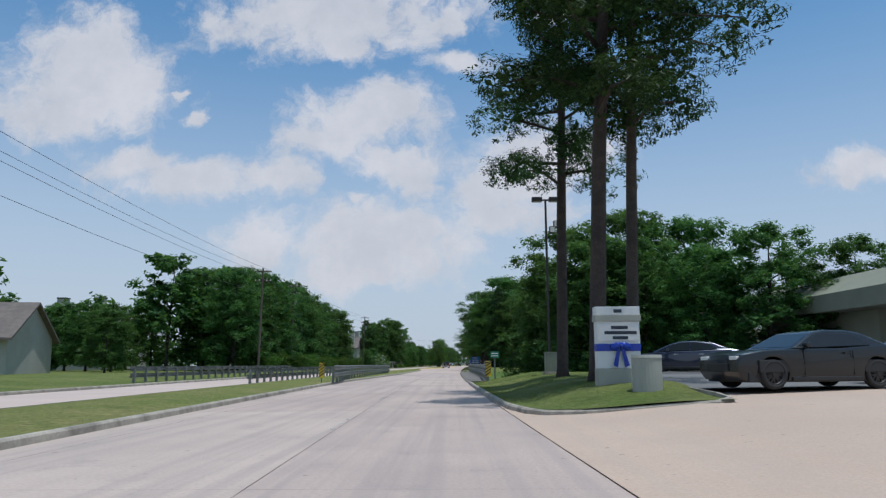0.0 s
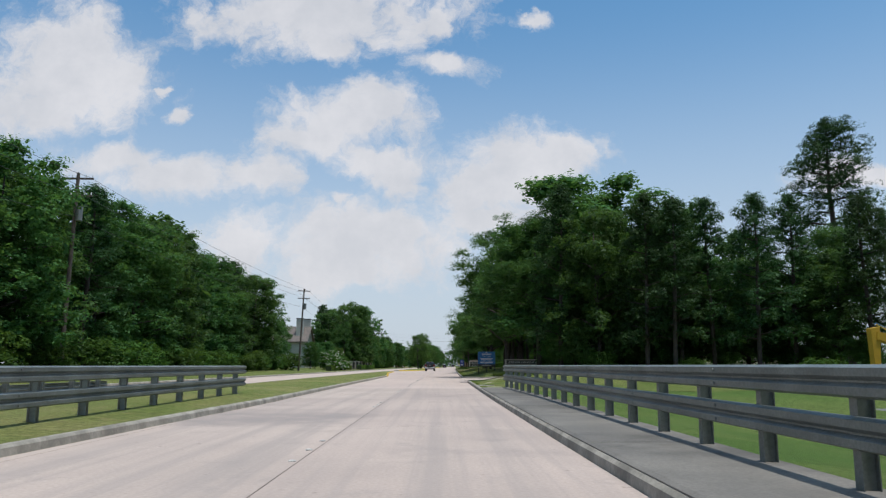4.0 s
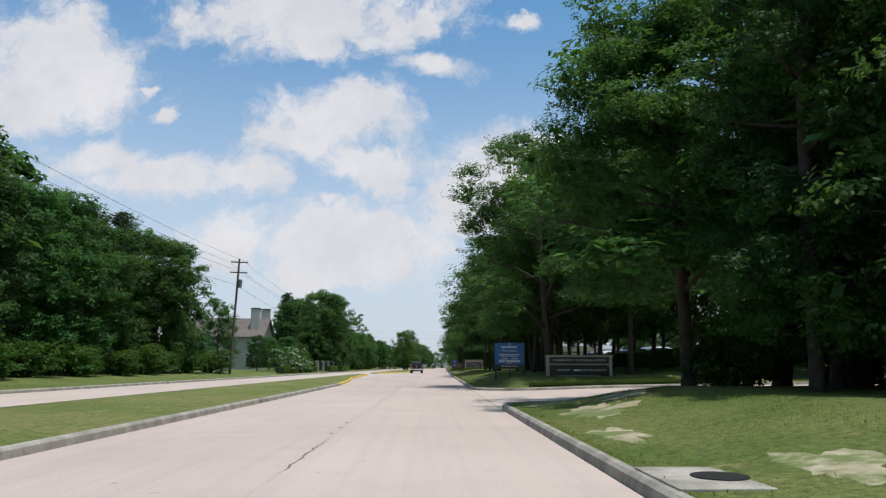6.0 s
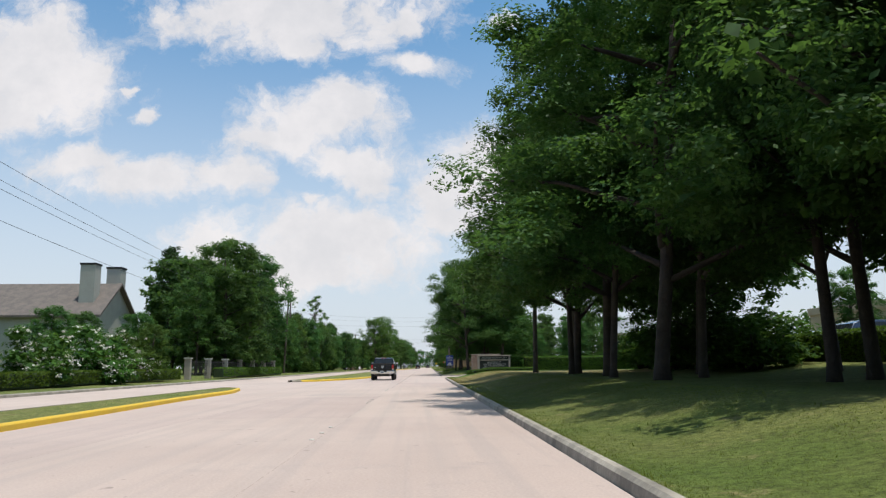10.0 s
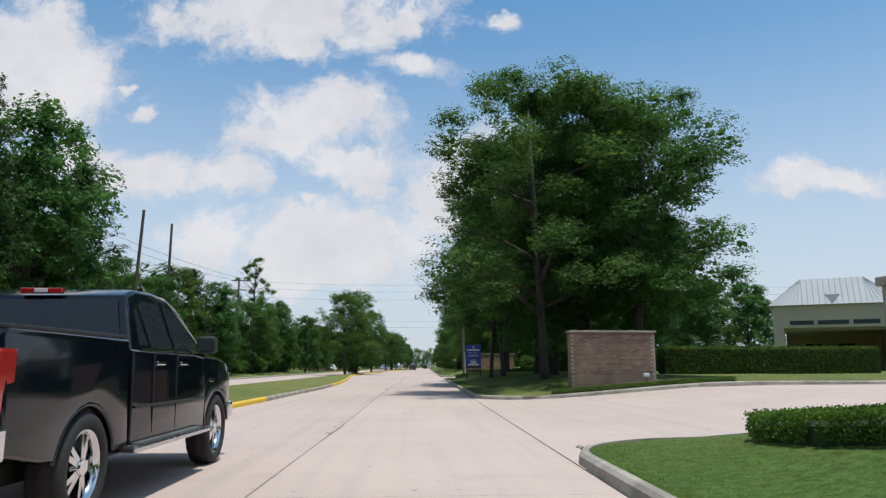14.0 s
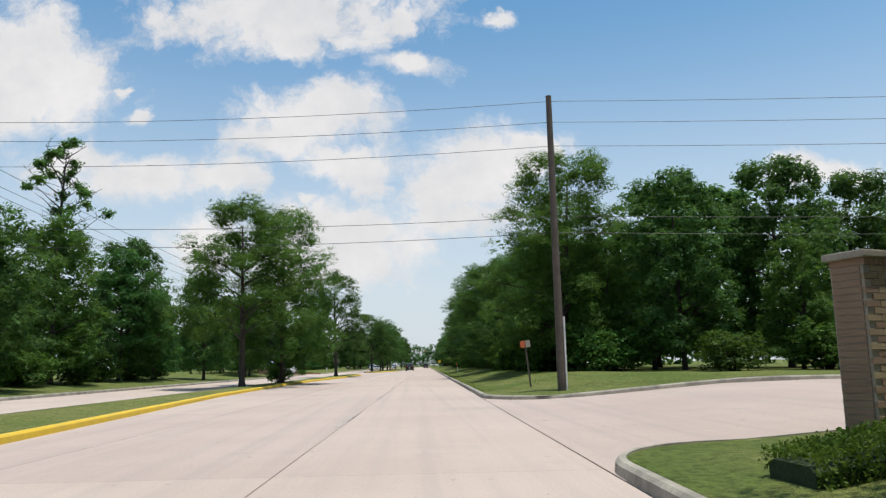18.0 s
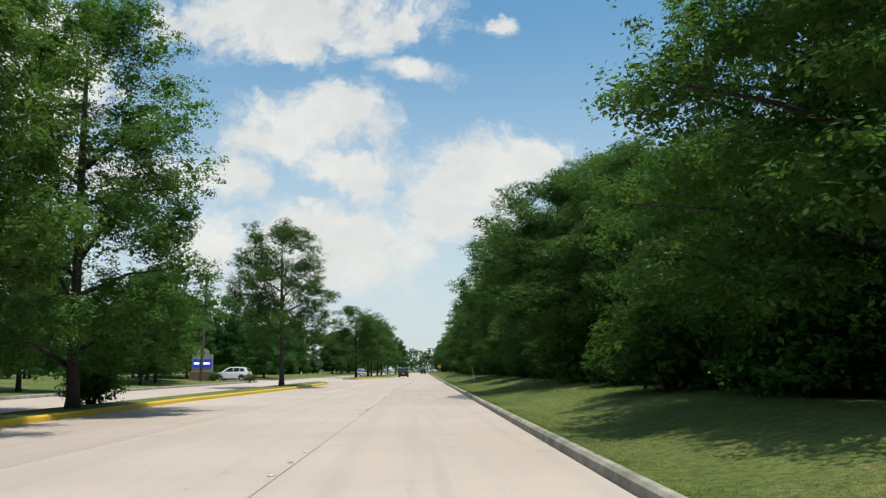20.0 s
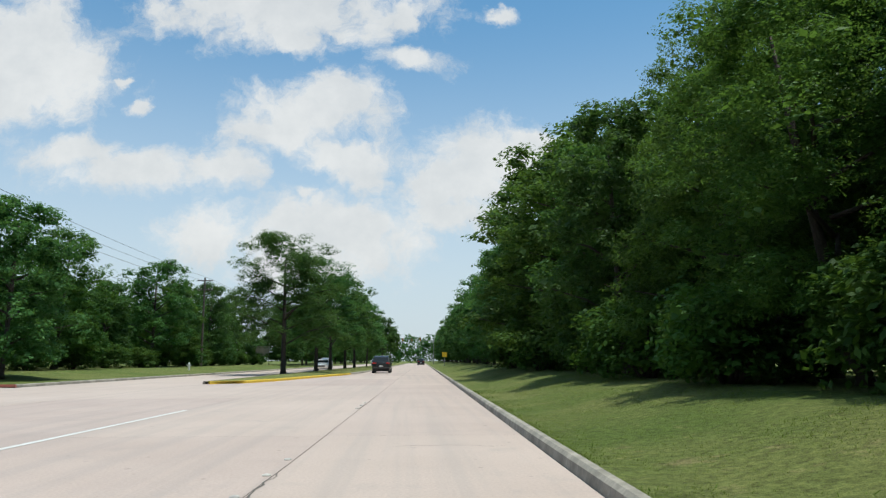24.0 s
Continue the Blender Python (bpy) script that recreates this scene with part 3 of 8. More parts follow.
    for k, (a, b) in enumerate(DRIVES):
        hi = 45.0 if k == 0 else 40.0
        sheet("driveway", a - 2.4 if k else -60, b + (6.5 if k == 0 else 2.4), lambda y, g=0.007 if k == 0 else 0.001: RIGHT_EDGE + g, lambda y: hi,
              (lambda o, y: 0.012 + 0.17 * smooth(3, 10, o) + 0.2 * smooth(8, 20, o)) if k == 1 else ramp if k else (lambda o, y: 0.012 + 0.44 * smooth(2.2, 6.6, o) + 0.14 * smooth(6, 14, o)), APRON if k == 0 else CONCRETE, cols=12, label="pinkish concrete driveway apron meeting the road", category="driveway", kind="structure")


build_verges()


def build_left():
    def band(rows, a, b, name, label):
        edge = lambda y: table(rows, y)
        sheet(name, a, b, lambda y: edge(y) - 0.1, lambda y: min(edge(y) - 0.12, FAR_EDGE + 0.1), lambda o, y: 0.14 + 0.1 * smooth(0.2, 2.0, min(edge(y) - o, o - FAR_EDGE)), MEDIAN_GRASS, cols=8, power=1.0,
              label=label, category="median", kind="structure")
    for rows, label in ((MEDIAN, "mown grass median with a long grey kerb"), (MEDIAN2, "grass median with shade trees and yellow kerb"), (MEDIAN3, "grass median beyond the crossing")):
        band(rows, rows[0][0], rows[-1][0], "median", label)
        a, b = rows[0][0], rows[-1][0]
        ys = np.linspace(a, b, int((b - a) / 1.5) + 2)
        # paint: yellow at the tapers and noses
        spans = [(y, 145 < y < 202 or 221 < y < 247 or 266 < y < 386 or 412 < y < 440) for y in ys]
        run = []
        for i, (y, yellow) in enumerate(spans):
            run.append(at(table(rows, y), float(y)))
            if i == len(spans) - 1 or spans[i + 1][1] != yellow:
                if len(run) == 1:
                    run.append(at(table(rows, y + 0.5), float(y) + 0.5))
                sweep("kerb", run[::-1], KERB_PROFILE, YELLOW_KERB if yellow else KERB, label="kerb painted bright yellow along the median" if yellow else "plain grey concrete median kerb",
                      category="kerb", kind="structure")
                run = [run[-1]]
        far = [at(FAR_EDGE, float(y)) for y in np.linspace(a, b, int((b - a) / 6) + 2)]
        sweep("kerb", far, KERB_PROFILE, KERB, label="grey kerb on the far edge of the median", category="kerb", kind="structure")
    sheet("road_opposite", -80, 700, lambda y: FAR_EDGE + 0.02, lambda y: FAR_KERB, lambda o, y: 0.0, CONCRETE, step=6, cols=2, power=1.0, label="pale concrete carriageway for oncoming traffic", category="road", kind="structure")
    sheet("crossing", 196, 227, lambda y: -5.33, lambda y: FAR_EDGE - 0.01, lambda o, y: -0.004, CONCRETE, step=3, cols=2, power=1.0, label="concrete crossing through the median", category="road", kind="structure")
    sheet("crossing", 380, 424, lambda y: -5.33, lambda y: FAR_EDGE - 0.01, lambda o, y: -0.004, CONCRETE, step=3, cols=2, power=1.0, label="wide concrete crossing through the median", category="road", kind="structure")
    sheet("side_street", 392, 408, lambda y: FAR_KERB + 0.01, lambda y: -70.0, lambda o, y: 0.004, CONCRETE, step=3, cols=4, power=1.0, label="concrete side street leaving beyond the crossing", category="road", kind="structure")
    for a, b in ((-80, 391.9), (408.1, 700)):
        path = [at(FAR_KERB, float(y)) for y in np.linspace(b, a, int((b - a) / 5))]
        sweep("kerb", path, KERB_PROFILE, KERB, label="grey kerb along the far verge", category="kerb", kind="structure")
        sheet("lawn", a, b, lambda y: FAR_KERB - 0.12, lambda y: -90.0, lambda o, y: 0.15 + 0.4 * smooth(-19, -26, o) * (smooth(391.9, 381, y) if y < 400 else smooth(408.1, 418, y)), GRASS, step=5, cols=12, label="grass verge under the power lines", category="lawn", kind="structure")


build_left()


def lane_joint(y):
    """The joint between the two lanes, which shifts a little along the way."""
    return table([(-80, -1.70), (205, -1.70), (226, -1.54), (237, -1.55), (256, -1.72), (358, -1.72), (381, -1.18), (700, -1.18)], y)


def build_road():
    """Concrete slabs, lane by lane, over a dark bed that shows in the joints."""
    road = tagged(new("road"), "pale pinkish concrete road in jointed slabs", "road", kind="structure")
    bed = [at(o, float(y), -0.03) for y in range(-80, 701, 4) for o in (-11.0, 2.02)]
    part_mesh("road_bed", mesh_of("road_bed", bed, [(2 * i, 2 * i + 1, 2 * i + 3, 2 * i + 2) for i in range(len(bed) // 2 - 1)], JOINT), road, "dark joint filler between slabs")
    for k in range(3):
        y = -78.0
        while y < 690:
            step = 12.2 if y < 450 else 40.0
            n = 4
            g = 0.0012 if 90 < y < 200 else 0.006     # the newer stretch has tight joints
            pts = []
            for i in range(n + 1):
                yy = y + g / 2 + (step - g) * i / n
                mid = lane_joint(yy)
                a, b = ((mid + g, 2.0), (-5.35 + g, mid - g), (-10.9, -5.35 - g))[k]
                pts += [at(a, yy), at(b, yy)]
            me = mesh_of("road_slab", pts, [(2 * i, 2 * i + 1, 2 * i + 3, 2 * i + 2) for i in range(n)], OLD_CONCRETE if y < 96 else CONCRETE)
            part_mesh("road_slab", me, road)
            y += step


build_road()


def bare_patch(off, y, rx, ry, seed):
    """A worn spot of pale sandy soil with a ragged edge, lying on the turf."""
    verts = [at(off, y, lawn_height(off, y) + 0.022)]
    n = 40
    for ring, lift in ((0.5, 0.02), (0.8, 0.014), (1.0, -0.012)):
        for i in range(n):
            a = 2 * math.pi * i / n
            k = ring * max(0.25, 1 + 0.6 * noise.noise((math.cos(a) * 1.5 + seed, math.sin(a) * 1.5, seed)) + 0.55 * noise.noise((math.cos(a) * 4.5, math.sin(a) * 4.5 + seed, ring)))
            o, yy = off + math.cos(a) * rx * k, y + math.sin(a) * ry * k
            verts.append(at(o, yy, lawn_height(o, yy) + lift))
    faces = [(0, 1 + i, 1 + (i + 1) % n) for i in range(n)]
    for r in range(2):
        faces += [(1 + r * n + i, 1 + (r + 1) * n + i, 1 + (r + 1) * n + (i + 1) % n, 1 + r * n + (i + 1) % n) for i in range(n)]
    tagged(new("bare_soil_patch", mesh_of("bare_soil_patch", verts, faces, SAND)), "bare patch of pale sandy soil in the grass", "soil patch", "bare soil patches", kind="stuff")


for _k, _p in enumerate(((5.9, 351.4, 1.1, 0.7), (6.7, 349.6, 1.3, 0.5), (4.9, 353.0, 0.5, 0.45), (7.4, 352.6, 1.0, 0.8), (6.0, 346.8, 0.8, 0.5), (2.8, 102.5, 0.4, 1.2), (3.9, 105.4, 0.5, 0.9), (2.9, 109.6, 0.35, 1.3), (3.6, 114.0, 0.7, 1.6), (3.2, 118.2, 0.8, 1.0), (4.6, 116.2, 0.6, 0.9), (3.7, 119.8, 0.9, 0.7), (5.6, 119.0, 0.7, 0.5), (4.5, 254.5, 0.6, 0.5), (6.2, 258.2, 0.9, 0.6))):
    bare_patch(*_p, _k * 3.7)


def planting_bed(off, y, rx, ry, turn, rise, label):
    """A low mulched mound."""
    verts, n = [at(off, y, lawn_height(off, y) + rise)], 36
    for ring, lift in ((0.35, 0.95), (0.65, 0.7), (0.9, 0.25), (1.05, -0.08)):
        for i in range(n):
            a = 2 * math.pi * i / n
            k = ring * (1 + 0.12 * noise.noise((math.cos(a) * 2, math.sin(a) * 2, off)))
            u, v = math.cos(a) * rx * k, math.sin(a) * ry * k
            o, yy = off + u * math.cos(turn) - v * math.sin(turn), y + u * math.sin(turn) + v * math.cos(turn)
            verts.append(at(o, yy, lawn_height(o, yy) + rise * lift))
    faces = [(0, 1 + i, 1 + (i + 1) % n) for i in range(n)]
    for r in range(3):
        faces += [(1 + r * n + i, 1 + (r + 1) * n + i, 1 + (r + 1) * n + (i + 1) % n, 1 + r * n + (i + 1) % n) for i in range(n)]
    tagged(new("planting_bed", mesh_of("planting_bed", verts, faces, MULCH, True)), label, "planting bed", kind="structure")


planting_bed(7.7, 247.5, 2.3, 0.75, 0.09, 0.12, "mulched bed round the brick wall")
planting_bed(7.8, 228.0, 3.0, 1.7, 0.0, 0.05, "mulched bed inside the curved hedge")

for _y, _s in ((391.9, 1), (408.1, -1)):
    sweep("kerb", [at(o, _y) for o in ((FAR_KERB, -24.0, -32.0, -45.0, -70.0) if _s < 0 else (-70.0, -45.0, -32.0, -24.0, FAR_KERB))], [(-u, v) for u, v in KERB_PROFILE], RED_KERB, label="kerb painted faded red along the side street", category="kerb", kind="structure")

# ---- trees ----
def leaf_cloud(centres, radii, sprays, leaves, size, spread, rng, slim=0.5, squash=0.8, inside=0.35):
    """Many small leaves in separate sprays on the outside of given boughs, as vertices, four to a leaf."""
    n = len(centres) * sprays
    who = np.repeat(np.arange(len(centres)), sprays)
    d = rng.normal(size=(n, 3)) + np.array([0, 0, 0.25])
    d /= np.linalg.norm(d, axis=1)[:, None]
    r = rng.uniform(inside, 1.08, n) ** 0.6
    p = np.asarray(centres)[who] + d * (r * np.asarray(radii)[who])[:, None] * np.array([1, 1, squash])
    own = np.repeat(spread * rng.uniform(0.55, 1.4, n), leaves)
    m = n * leaves
    o = rng.normal(size=(m, 3))
    o /= np.linalg.norm(o, axis=1)[:, None]
    p = np.repeat(p, leaves, axis=0) + o * (own * rng.uniform(0.1, 1.0, m) ** 0.5)[:, None] * np.array([1.15, 1.15, 0.7])
    nrm = rng.normal(size=(m, 3)) * 0.36 + o * 0.4 + np.repeat(d, leaves, axis=0) * 0.35 + np.array([0, 0, 0.6])
    nrm /= np.linalg.norm(nrm, axis=1)[:, None]
    t = np.cross(nrm, rng.normal(size=(m, 3)))
    t /= np.linalg.norm(t, axis=1)[:, None]
    u = np.cross(nrm, t)
    s = size * rng.uniform(0.6, 1.35, m)[:, None]
    return np.stack([p - t * s, p - u * s * slim + nrm * s * 0.1, p + t * s, p + u * s * slim + nrm * s * 0.1], axis=1).reshape(-1, 3)


def quads_mesh(name, q, mat):
    me = bpy.data.meshes.new(name)
    k = len(q)
    me.vertices.add(k)
    me.vertices.foreach_set("co", np.ascontiguousarray(q, dtype=np.float32).ravel())
    me.loops.add(k)
    me.loops.foreach_set("vertex_index", np.arange(k, dtype=np.int32))
    me.polygons.add(k // 4)
    me.polygons.foreach_set("loop_start", np.arange(0, k, 4, dtype=np.int32))
    me.update(calc_edges=True)
    me.materials.append(mat)
    return me


def limb(bm, pts, radii, n=8):
    """A tapered, bending limb along points."""
    rings = []
    for i, p in enumerate(pts):
        d = (Vector(pts[min(i + 1, len(pts) - 1)]) - Vector(pts[max(i - 1, 0)])).normalized()
        turn = Vector((0, 0, 1)).rotation_difference(d)
        rings.append([bm.verts.new(Vector(p) + turn @ Vector((math.cos(a) * radii[i], math.sin(a) * radii[i], 0))) for a in (2 * math.pi * j / n for j in range(n))])
    for a, b in zip(rings, rings[1:]):
        for j in range(n):
            bm.faces.new((a[j], a[(j + 1) % n], b[(j + 1) % n], b[j]))
    bm.faces.new(rings[0][::-1]), bm.faces.new(rings[-1])


KINDS = {}


def grow(kind, rng):
    """Limbs and boughs of one kind of tree: (trunk bmesh, bough centres, bough radii)."""
    bm = bmesh.new()
    C, R = [], []
    if kind.startswith("oak") or kind.startswith("pale"):
        h = 13.0
        fork = {"a": 2.6, "b": 3.0, "c": 4.0, "d": 1.1, "e": 2.4, "f": 2.9}[kind[-1]]
        lean = rng.normal(size=2) * 0.4
        limb(bm, [(0, 0, -0.25), (0, 0, 0.35), (lean[0] * 0.3, lean[1] * 0.3, fork), (lean[0], lean[1], h * 0.62), (lean[0] * 1.3, lean[1] * 1.3, h * 0.86)], [r * (0.5 if kind[-1] in "cef" else 0.66) for r in (0.40, 0.28, 0.24, 0.15, 0.05)])
        wide = {"a": 4.7, "b": 4.1, "c": 3.7, "d": 4.0, "e": 4.0, "f": 3.4}[kind[-1]]
        for i in range(13):
            a = i * 2.4 + rng.uniform(-0.4, 0.4)
            z0 = fork + (h * 0.66 - fork) * (i / 13)
            reach = wide * (1.0 - 0.45 * (i / 13)) * rng.uniform(0.75, 1.1)
            mid = Vector((math.cos(a) * reach * 0.5, math.sin(a) * reach * 0.5, z0 + reach * 0.30))
            end = Vector((math.cos(a) * reach, math.sin(a) * reach, z0 + reach * 0.42))
            limb(bm, [(lean[0] * z0 / h, lean[1] * z0 / h, z0), mid, end], [0.085, 0.05, 0.02], 6)
            C += [tuple(end), tuple(mid * 0.6 + end * 0.4 + Vector((0, 0, 0.7)))]
            R += [rng.uniform(0.7, 1.1), rng.uniform(0.65, 0.95)]
        for i in range(112 if kind[-1] == "d" else 84 if kind[-1] in "ab" else 60):
            a = rng.uniform(0, 6.28)
            zz = rng.uniform(fork + (0.2 if kind[-1] == "d" else 1.4), h * 0.96)
            k = wide * 0.85 * math.sqrt(max(0.08, 1 - ((zz - h * 0.5) / (h * 0.55)) ** 2)) * rng.uniform(0.35, 1.08)
            C.append((math.cos(a) * k + lean[0] * zz / h, math.sin(a) * k + lean[1] * zz / h, zz))
            R.append(rng.uniform(0.5, 1.1))
        for i in range(14):     # the skirt of the crown
            a = i * 0.45 + rng.uniform(-0.3, 0.3)
            k = wide * rng.uniform(0.55, 0.95)
            C.append((math.cos(a) * k, math.sin(a) * k, fork + rng.uniform(0.3, 1.6)))
            R.append(rng.uniform(0.5, 0.85))
        for i in range(4):
            C.append((rng.normal() * 0.7, rng.normal() * 0.7, h * rng.uniform(0.9, 1.0)))
            R.append(rng.uniform(0.6, 1.0))
    elif kind.startswith("pine"):
        h = 17.0
        lean = rng.normal(size=2) * 0.35
        limb(bm, [(0, 0, -0.25), (0, 0, 0.3), (lean[0] * 0.4, lean[1] * 0.4, h * 0.35), (lean[0], lean[1], h * 0.7), (lean[0] * 0.8, lean[1] * 0.8, h * 0.97)], [0.31, 0.215, 0.185, 0.13, 0.03], 9)
        low = 0.43 if kind[-1] == "a" else 0.2
        n = 22 if kind[-1] == "a" else 30
        for i in range(n):
            f = i / (n - 1)
            z0 = h * (low + (0.95 - low) * f)
            reach = (3.4 if kind[-1] == "a" else 3.1) * (1.0 - 0.72 * f ** 1.3) * (rng.uniform(0.45, 1.2) if kind[-1] == "a" else rng.uniform(0.65, 1.15))
            a = i * 2.4 + rng.uniform(-0.5, 0.5)
            end = Vector((math.cos(a) * reach + lean[0] * 0.8, math.sin(a) * reach + lean[1] * 0.8, z0 + reach * rng.uniform(-0.05, 0.3)))
            limb(bm, [(lean[0] * z0 / h, lean[1] * z0 / h, z0), (end.x * 0.55, end.y * 0.55, z0 + 0.12 * reach), end], [0.075, 0.05, 0.02], 5)
            C += [tuple(end), (end.x * 0.62, end.y * 0.62, end.z + 0.15)]
            R += [rng.uniform(0.8, 1.2), rng.uniform(0.75, 1.15)]
        C += [(lean[0] * 0.8, lean[1] * 0.8, h * 0.985), (lean[0] * 0.8, lean[1] * 0.8, h * 0.93)]
        R += [0.55, 0.8]
    elif kind.startswith("bare"):
        h = 16.0
        limb(bm, [(0, 0, -0.25), (0.05, 0, 0.4), (0.3, 0.1, h * 0.4), (0.1, 0.2, h * 0.7), (0.5, 0, h * 0.97)], [0.3, 0.22, 0.17, 0.1, 0.02])
        for i in range(30):
            z0 = h * (0.42 + 0.52 * i / 29)
            a = i * 2.4
            reach = (2.9 if i % 3 else 1.8) * (1.05 - 0.5 * i / 29) * rng.uniform(0.7, 1.2)
            d = Vector((math.cos(a), math.sin(a), 0))
            mid = Vector((0.2, 0.1, z0)) + d * reach * 0.5 + Vector((0, 0, reach * 0.35))
            end = Vector((0.2, 0.1, z0)) + d * reach + Vector((0, 0, reach * 0.75))
            limb(bm, [(0.2, 0.1, z0), mid, end], [0.05, 0.03, 0.008], 5)
            for k in range(3):
                q = mid.lerp(end, rng.uniform(0.1, 0.9))
                tip = q + Vector((rng.normal() * 0.6, rng.normal() * 0.6, rng.uniform(0.2, 0.9)))
                limb(bm, [q, q.lerp(tip, 0.5), tip], [0.02, 0.013, 0.004], 4)
                if k == 0:
                    C.append(tuple(tip))
                    R.append(rng.uniform(0.25, 0.5))
            if z0 < h * 0.55:
                C += [tuple(end), tuple(mid)]
                R += [0.8, 0.7]
    else:       # shrub
        for i in range(7):
            a = i * 0.9
            end = Vector((math.cos(a) * rng.uniform(0.3, 1.0), math.sin(a) * rng.uniform(0.3, 1.0), rng.uniform(0.6, 2.0)))
            limb(bm, [(end.x * 0.1, end.y * 0.1, -0.1), (end.x * 0.5, end.y * 0.5, end.z * 0.5), end], [0.04, 0.03, 0.01], 5)
            C += [tuple(end), (end.x * 0.9, end.y * 0.9, end.z * 0.5)]
            R += [rng.uniform(0.45, 0.8), rng.uniform(0.45, 0.75)]
    return bm, C, R


def tree(kind, off, y, height, turn=0.0, wide=1.0, lod=0, label="", group="", z=None):
    """One tree at a place along the road; alike trees share their meshes."""
    if z is None:
        z = lawn_height(off, y) if off > 2 else 0.25 if off > FAR_EDGE else 0.15 + 0.4 * smooth(-19, -26, off)
        if off > 2 and 47 < y < 98:
            z = -0.9
    tall = 13.4 if kind.startswith(("oak", "pale")) else 17.0 if kind.startswith("pine") else 16.0 if kind.startswith("bare") else 2.5
    k = height / tall
    m = Matrix.Translation(at(off, y, z)) @ Matrix.Rotation(turn, 4, "Z") @ Matrix.Diagonal((k * wide, k * wide, k, 1))
    names = {"oak": "oak_tree", "pale": "oak_tree", "pine": "pine_tree", "shrub": "shrub", "bloom": "flowering_shrub", "bare": "bare_tree"}
    stem = kind[:-1]
    label = label or {"oak": "leafy dark green oak on the grass verge", "pale": "paler green shade tree on the grass", "pine": "tall pine with tufted dark green needles", "shrub": "loose green shrub at the edge of the woods", "bloom": "tall green shrub covered in white blossom", "bare": "half-bare tree with crooked grey limbs and sparse leaves"}[stem]
    key = (kind, lod)
    if key in KINDS:
        ob = copy_thing(KINDS[key], m)
        ob.matrix_basis = m
        return tagged(ob, label, "shrub" if stem in ("shrub", "bloom") else "tree", group)
    rng = np.random.default_rng(sum(map(ord, kind)) * 7 + 3)
    bm, C, R = grow(kind, rng)
    ob = thing(names[stem], m, label, "shrub" if stem in ("shrub", "bloom") else "tree", group)
    part("trunk", bm, PINE_BARK if stem == "pine" else BARK, ob, smooth_faces=True)
    # sprays on a bough, leaves in a spray, half a leaf's length, a spray's radius
    near = [(25, 29, 0.051, 0.27), (16, 12, 0.105, 0.32), (8, 8, 0.21, 0.42)][lod]
    slim = 0.5
    if stem == "pine":
        near, slim = [(34, 28, 0.085, 0.25), (20, 16, 0.13, 0.3), (9, 9, 0.26, 0.42)][lod], 0.24
    if stem in ("shrub", "bloom"):
        near = (30, 14, 0.06, 0.17)
    q = leaf_cloud(C, R, *near, rng, slim)
    inner = leaf_cloud(C, [r * 0.6 for r in R], (26, 15, 8)[lod], 1, (0.125, 0.21, 0.36)[lod] if stem != "shrub" else 0.09, 0.1, rng, 0.6, inside=0.0)
    leaf = {"oak": OAK_LEAF, "pale": PALE_LEAF, "pine": PINE_LEAF, "shrub": SHRUB_LEAF, "bloom": SHRUB_LEAF, "bare": PALE_LEAF}[stem]
    part_mesh("crown", quads_mesh("crown", np.concatenate([q, inner]), leaf), ob)
    if stem == "bloom":
        part_mesh("blossom", quads_mesh("blossom", leaf_cloud(C, [r * 1.08 for r in R], 12, 9, 0.045, 0.1, rng, 0.8), BLOSSOM), ob, "white flower heads")
    KINDS[key] = ob
    return ob


def plant(rows, group):
    r = random.Random(5)
    for row in rows:
        kind, off, y, h = row[:4]
        wide = row[4] if len(row) > 4 else 1.0
        lod = row[5] if len(row) > 5 else 0 if -12 < off < 9.9 and not 50 < y < 104 else 1
        tree(kind, off, y, h, r.uniform(0, 6.28), wide, lod, group=group)


# the office corner before the bridge
plant([("pinea", 5.45, 31.2, 19, 1.0), ("pinea", 5.3, 23.6, 20, 1.1), ("pinea", 6.7, 24.6, 20, 0.85), ("oakd", 9.5, 52, 12.0, 1.35), ("oakd", 11.0, 47.5, 10.5, 1.3), ("oakd", 13.8, 53, 13.5, 1.2), ("oakd", 17.5, 51, 12.5, 1.2), ("oakd", 13, 46, 8.5, 1.1, 1),
       ("oakd", 21, 60, 10.5, 1.1, 1), ("oakd", 9.5, 66, 10.5, 1.1, 1), ("oakd", 26, 54, 10.0, 1.1, 1), ("oakd", 33, 60, 9.5, 1.1, 1), ("oakd", 19, 42, 8.6, 1.35), ("oakd", 15.8, 43.5, 7.6, 1.3), ("oakd", 23, 40, 7.5, 1.2, 1), ("oakd", 16, 70, 11, 1.1, 1)], "trees by the office")
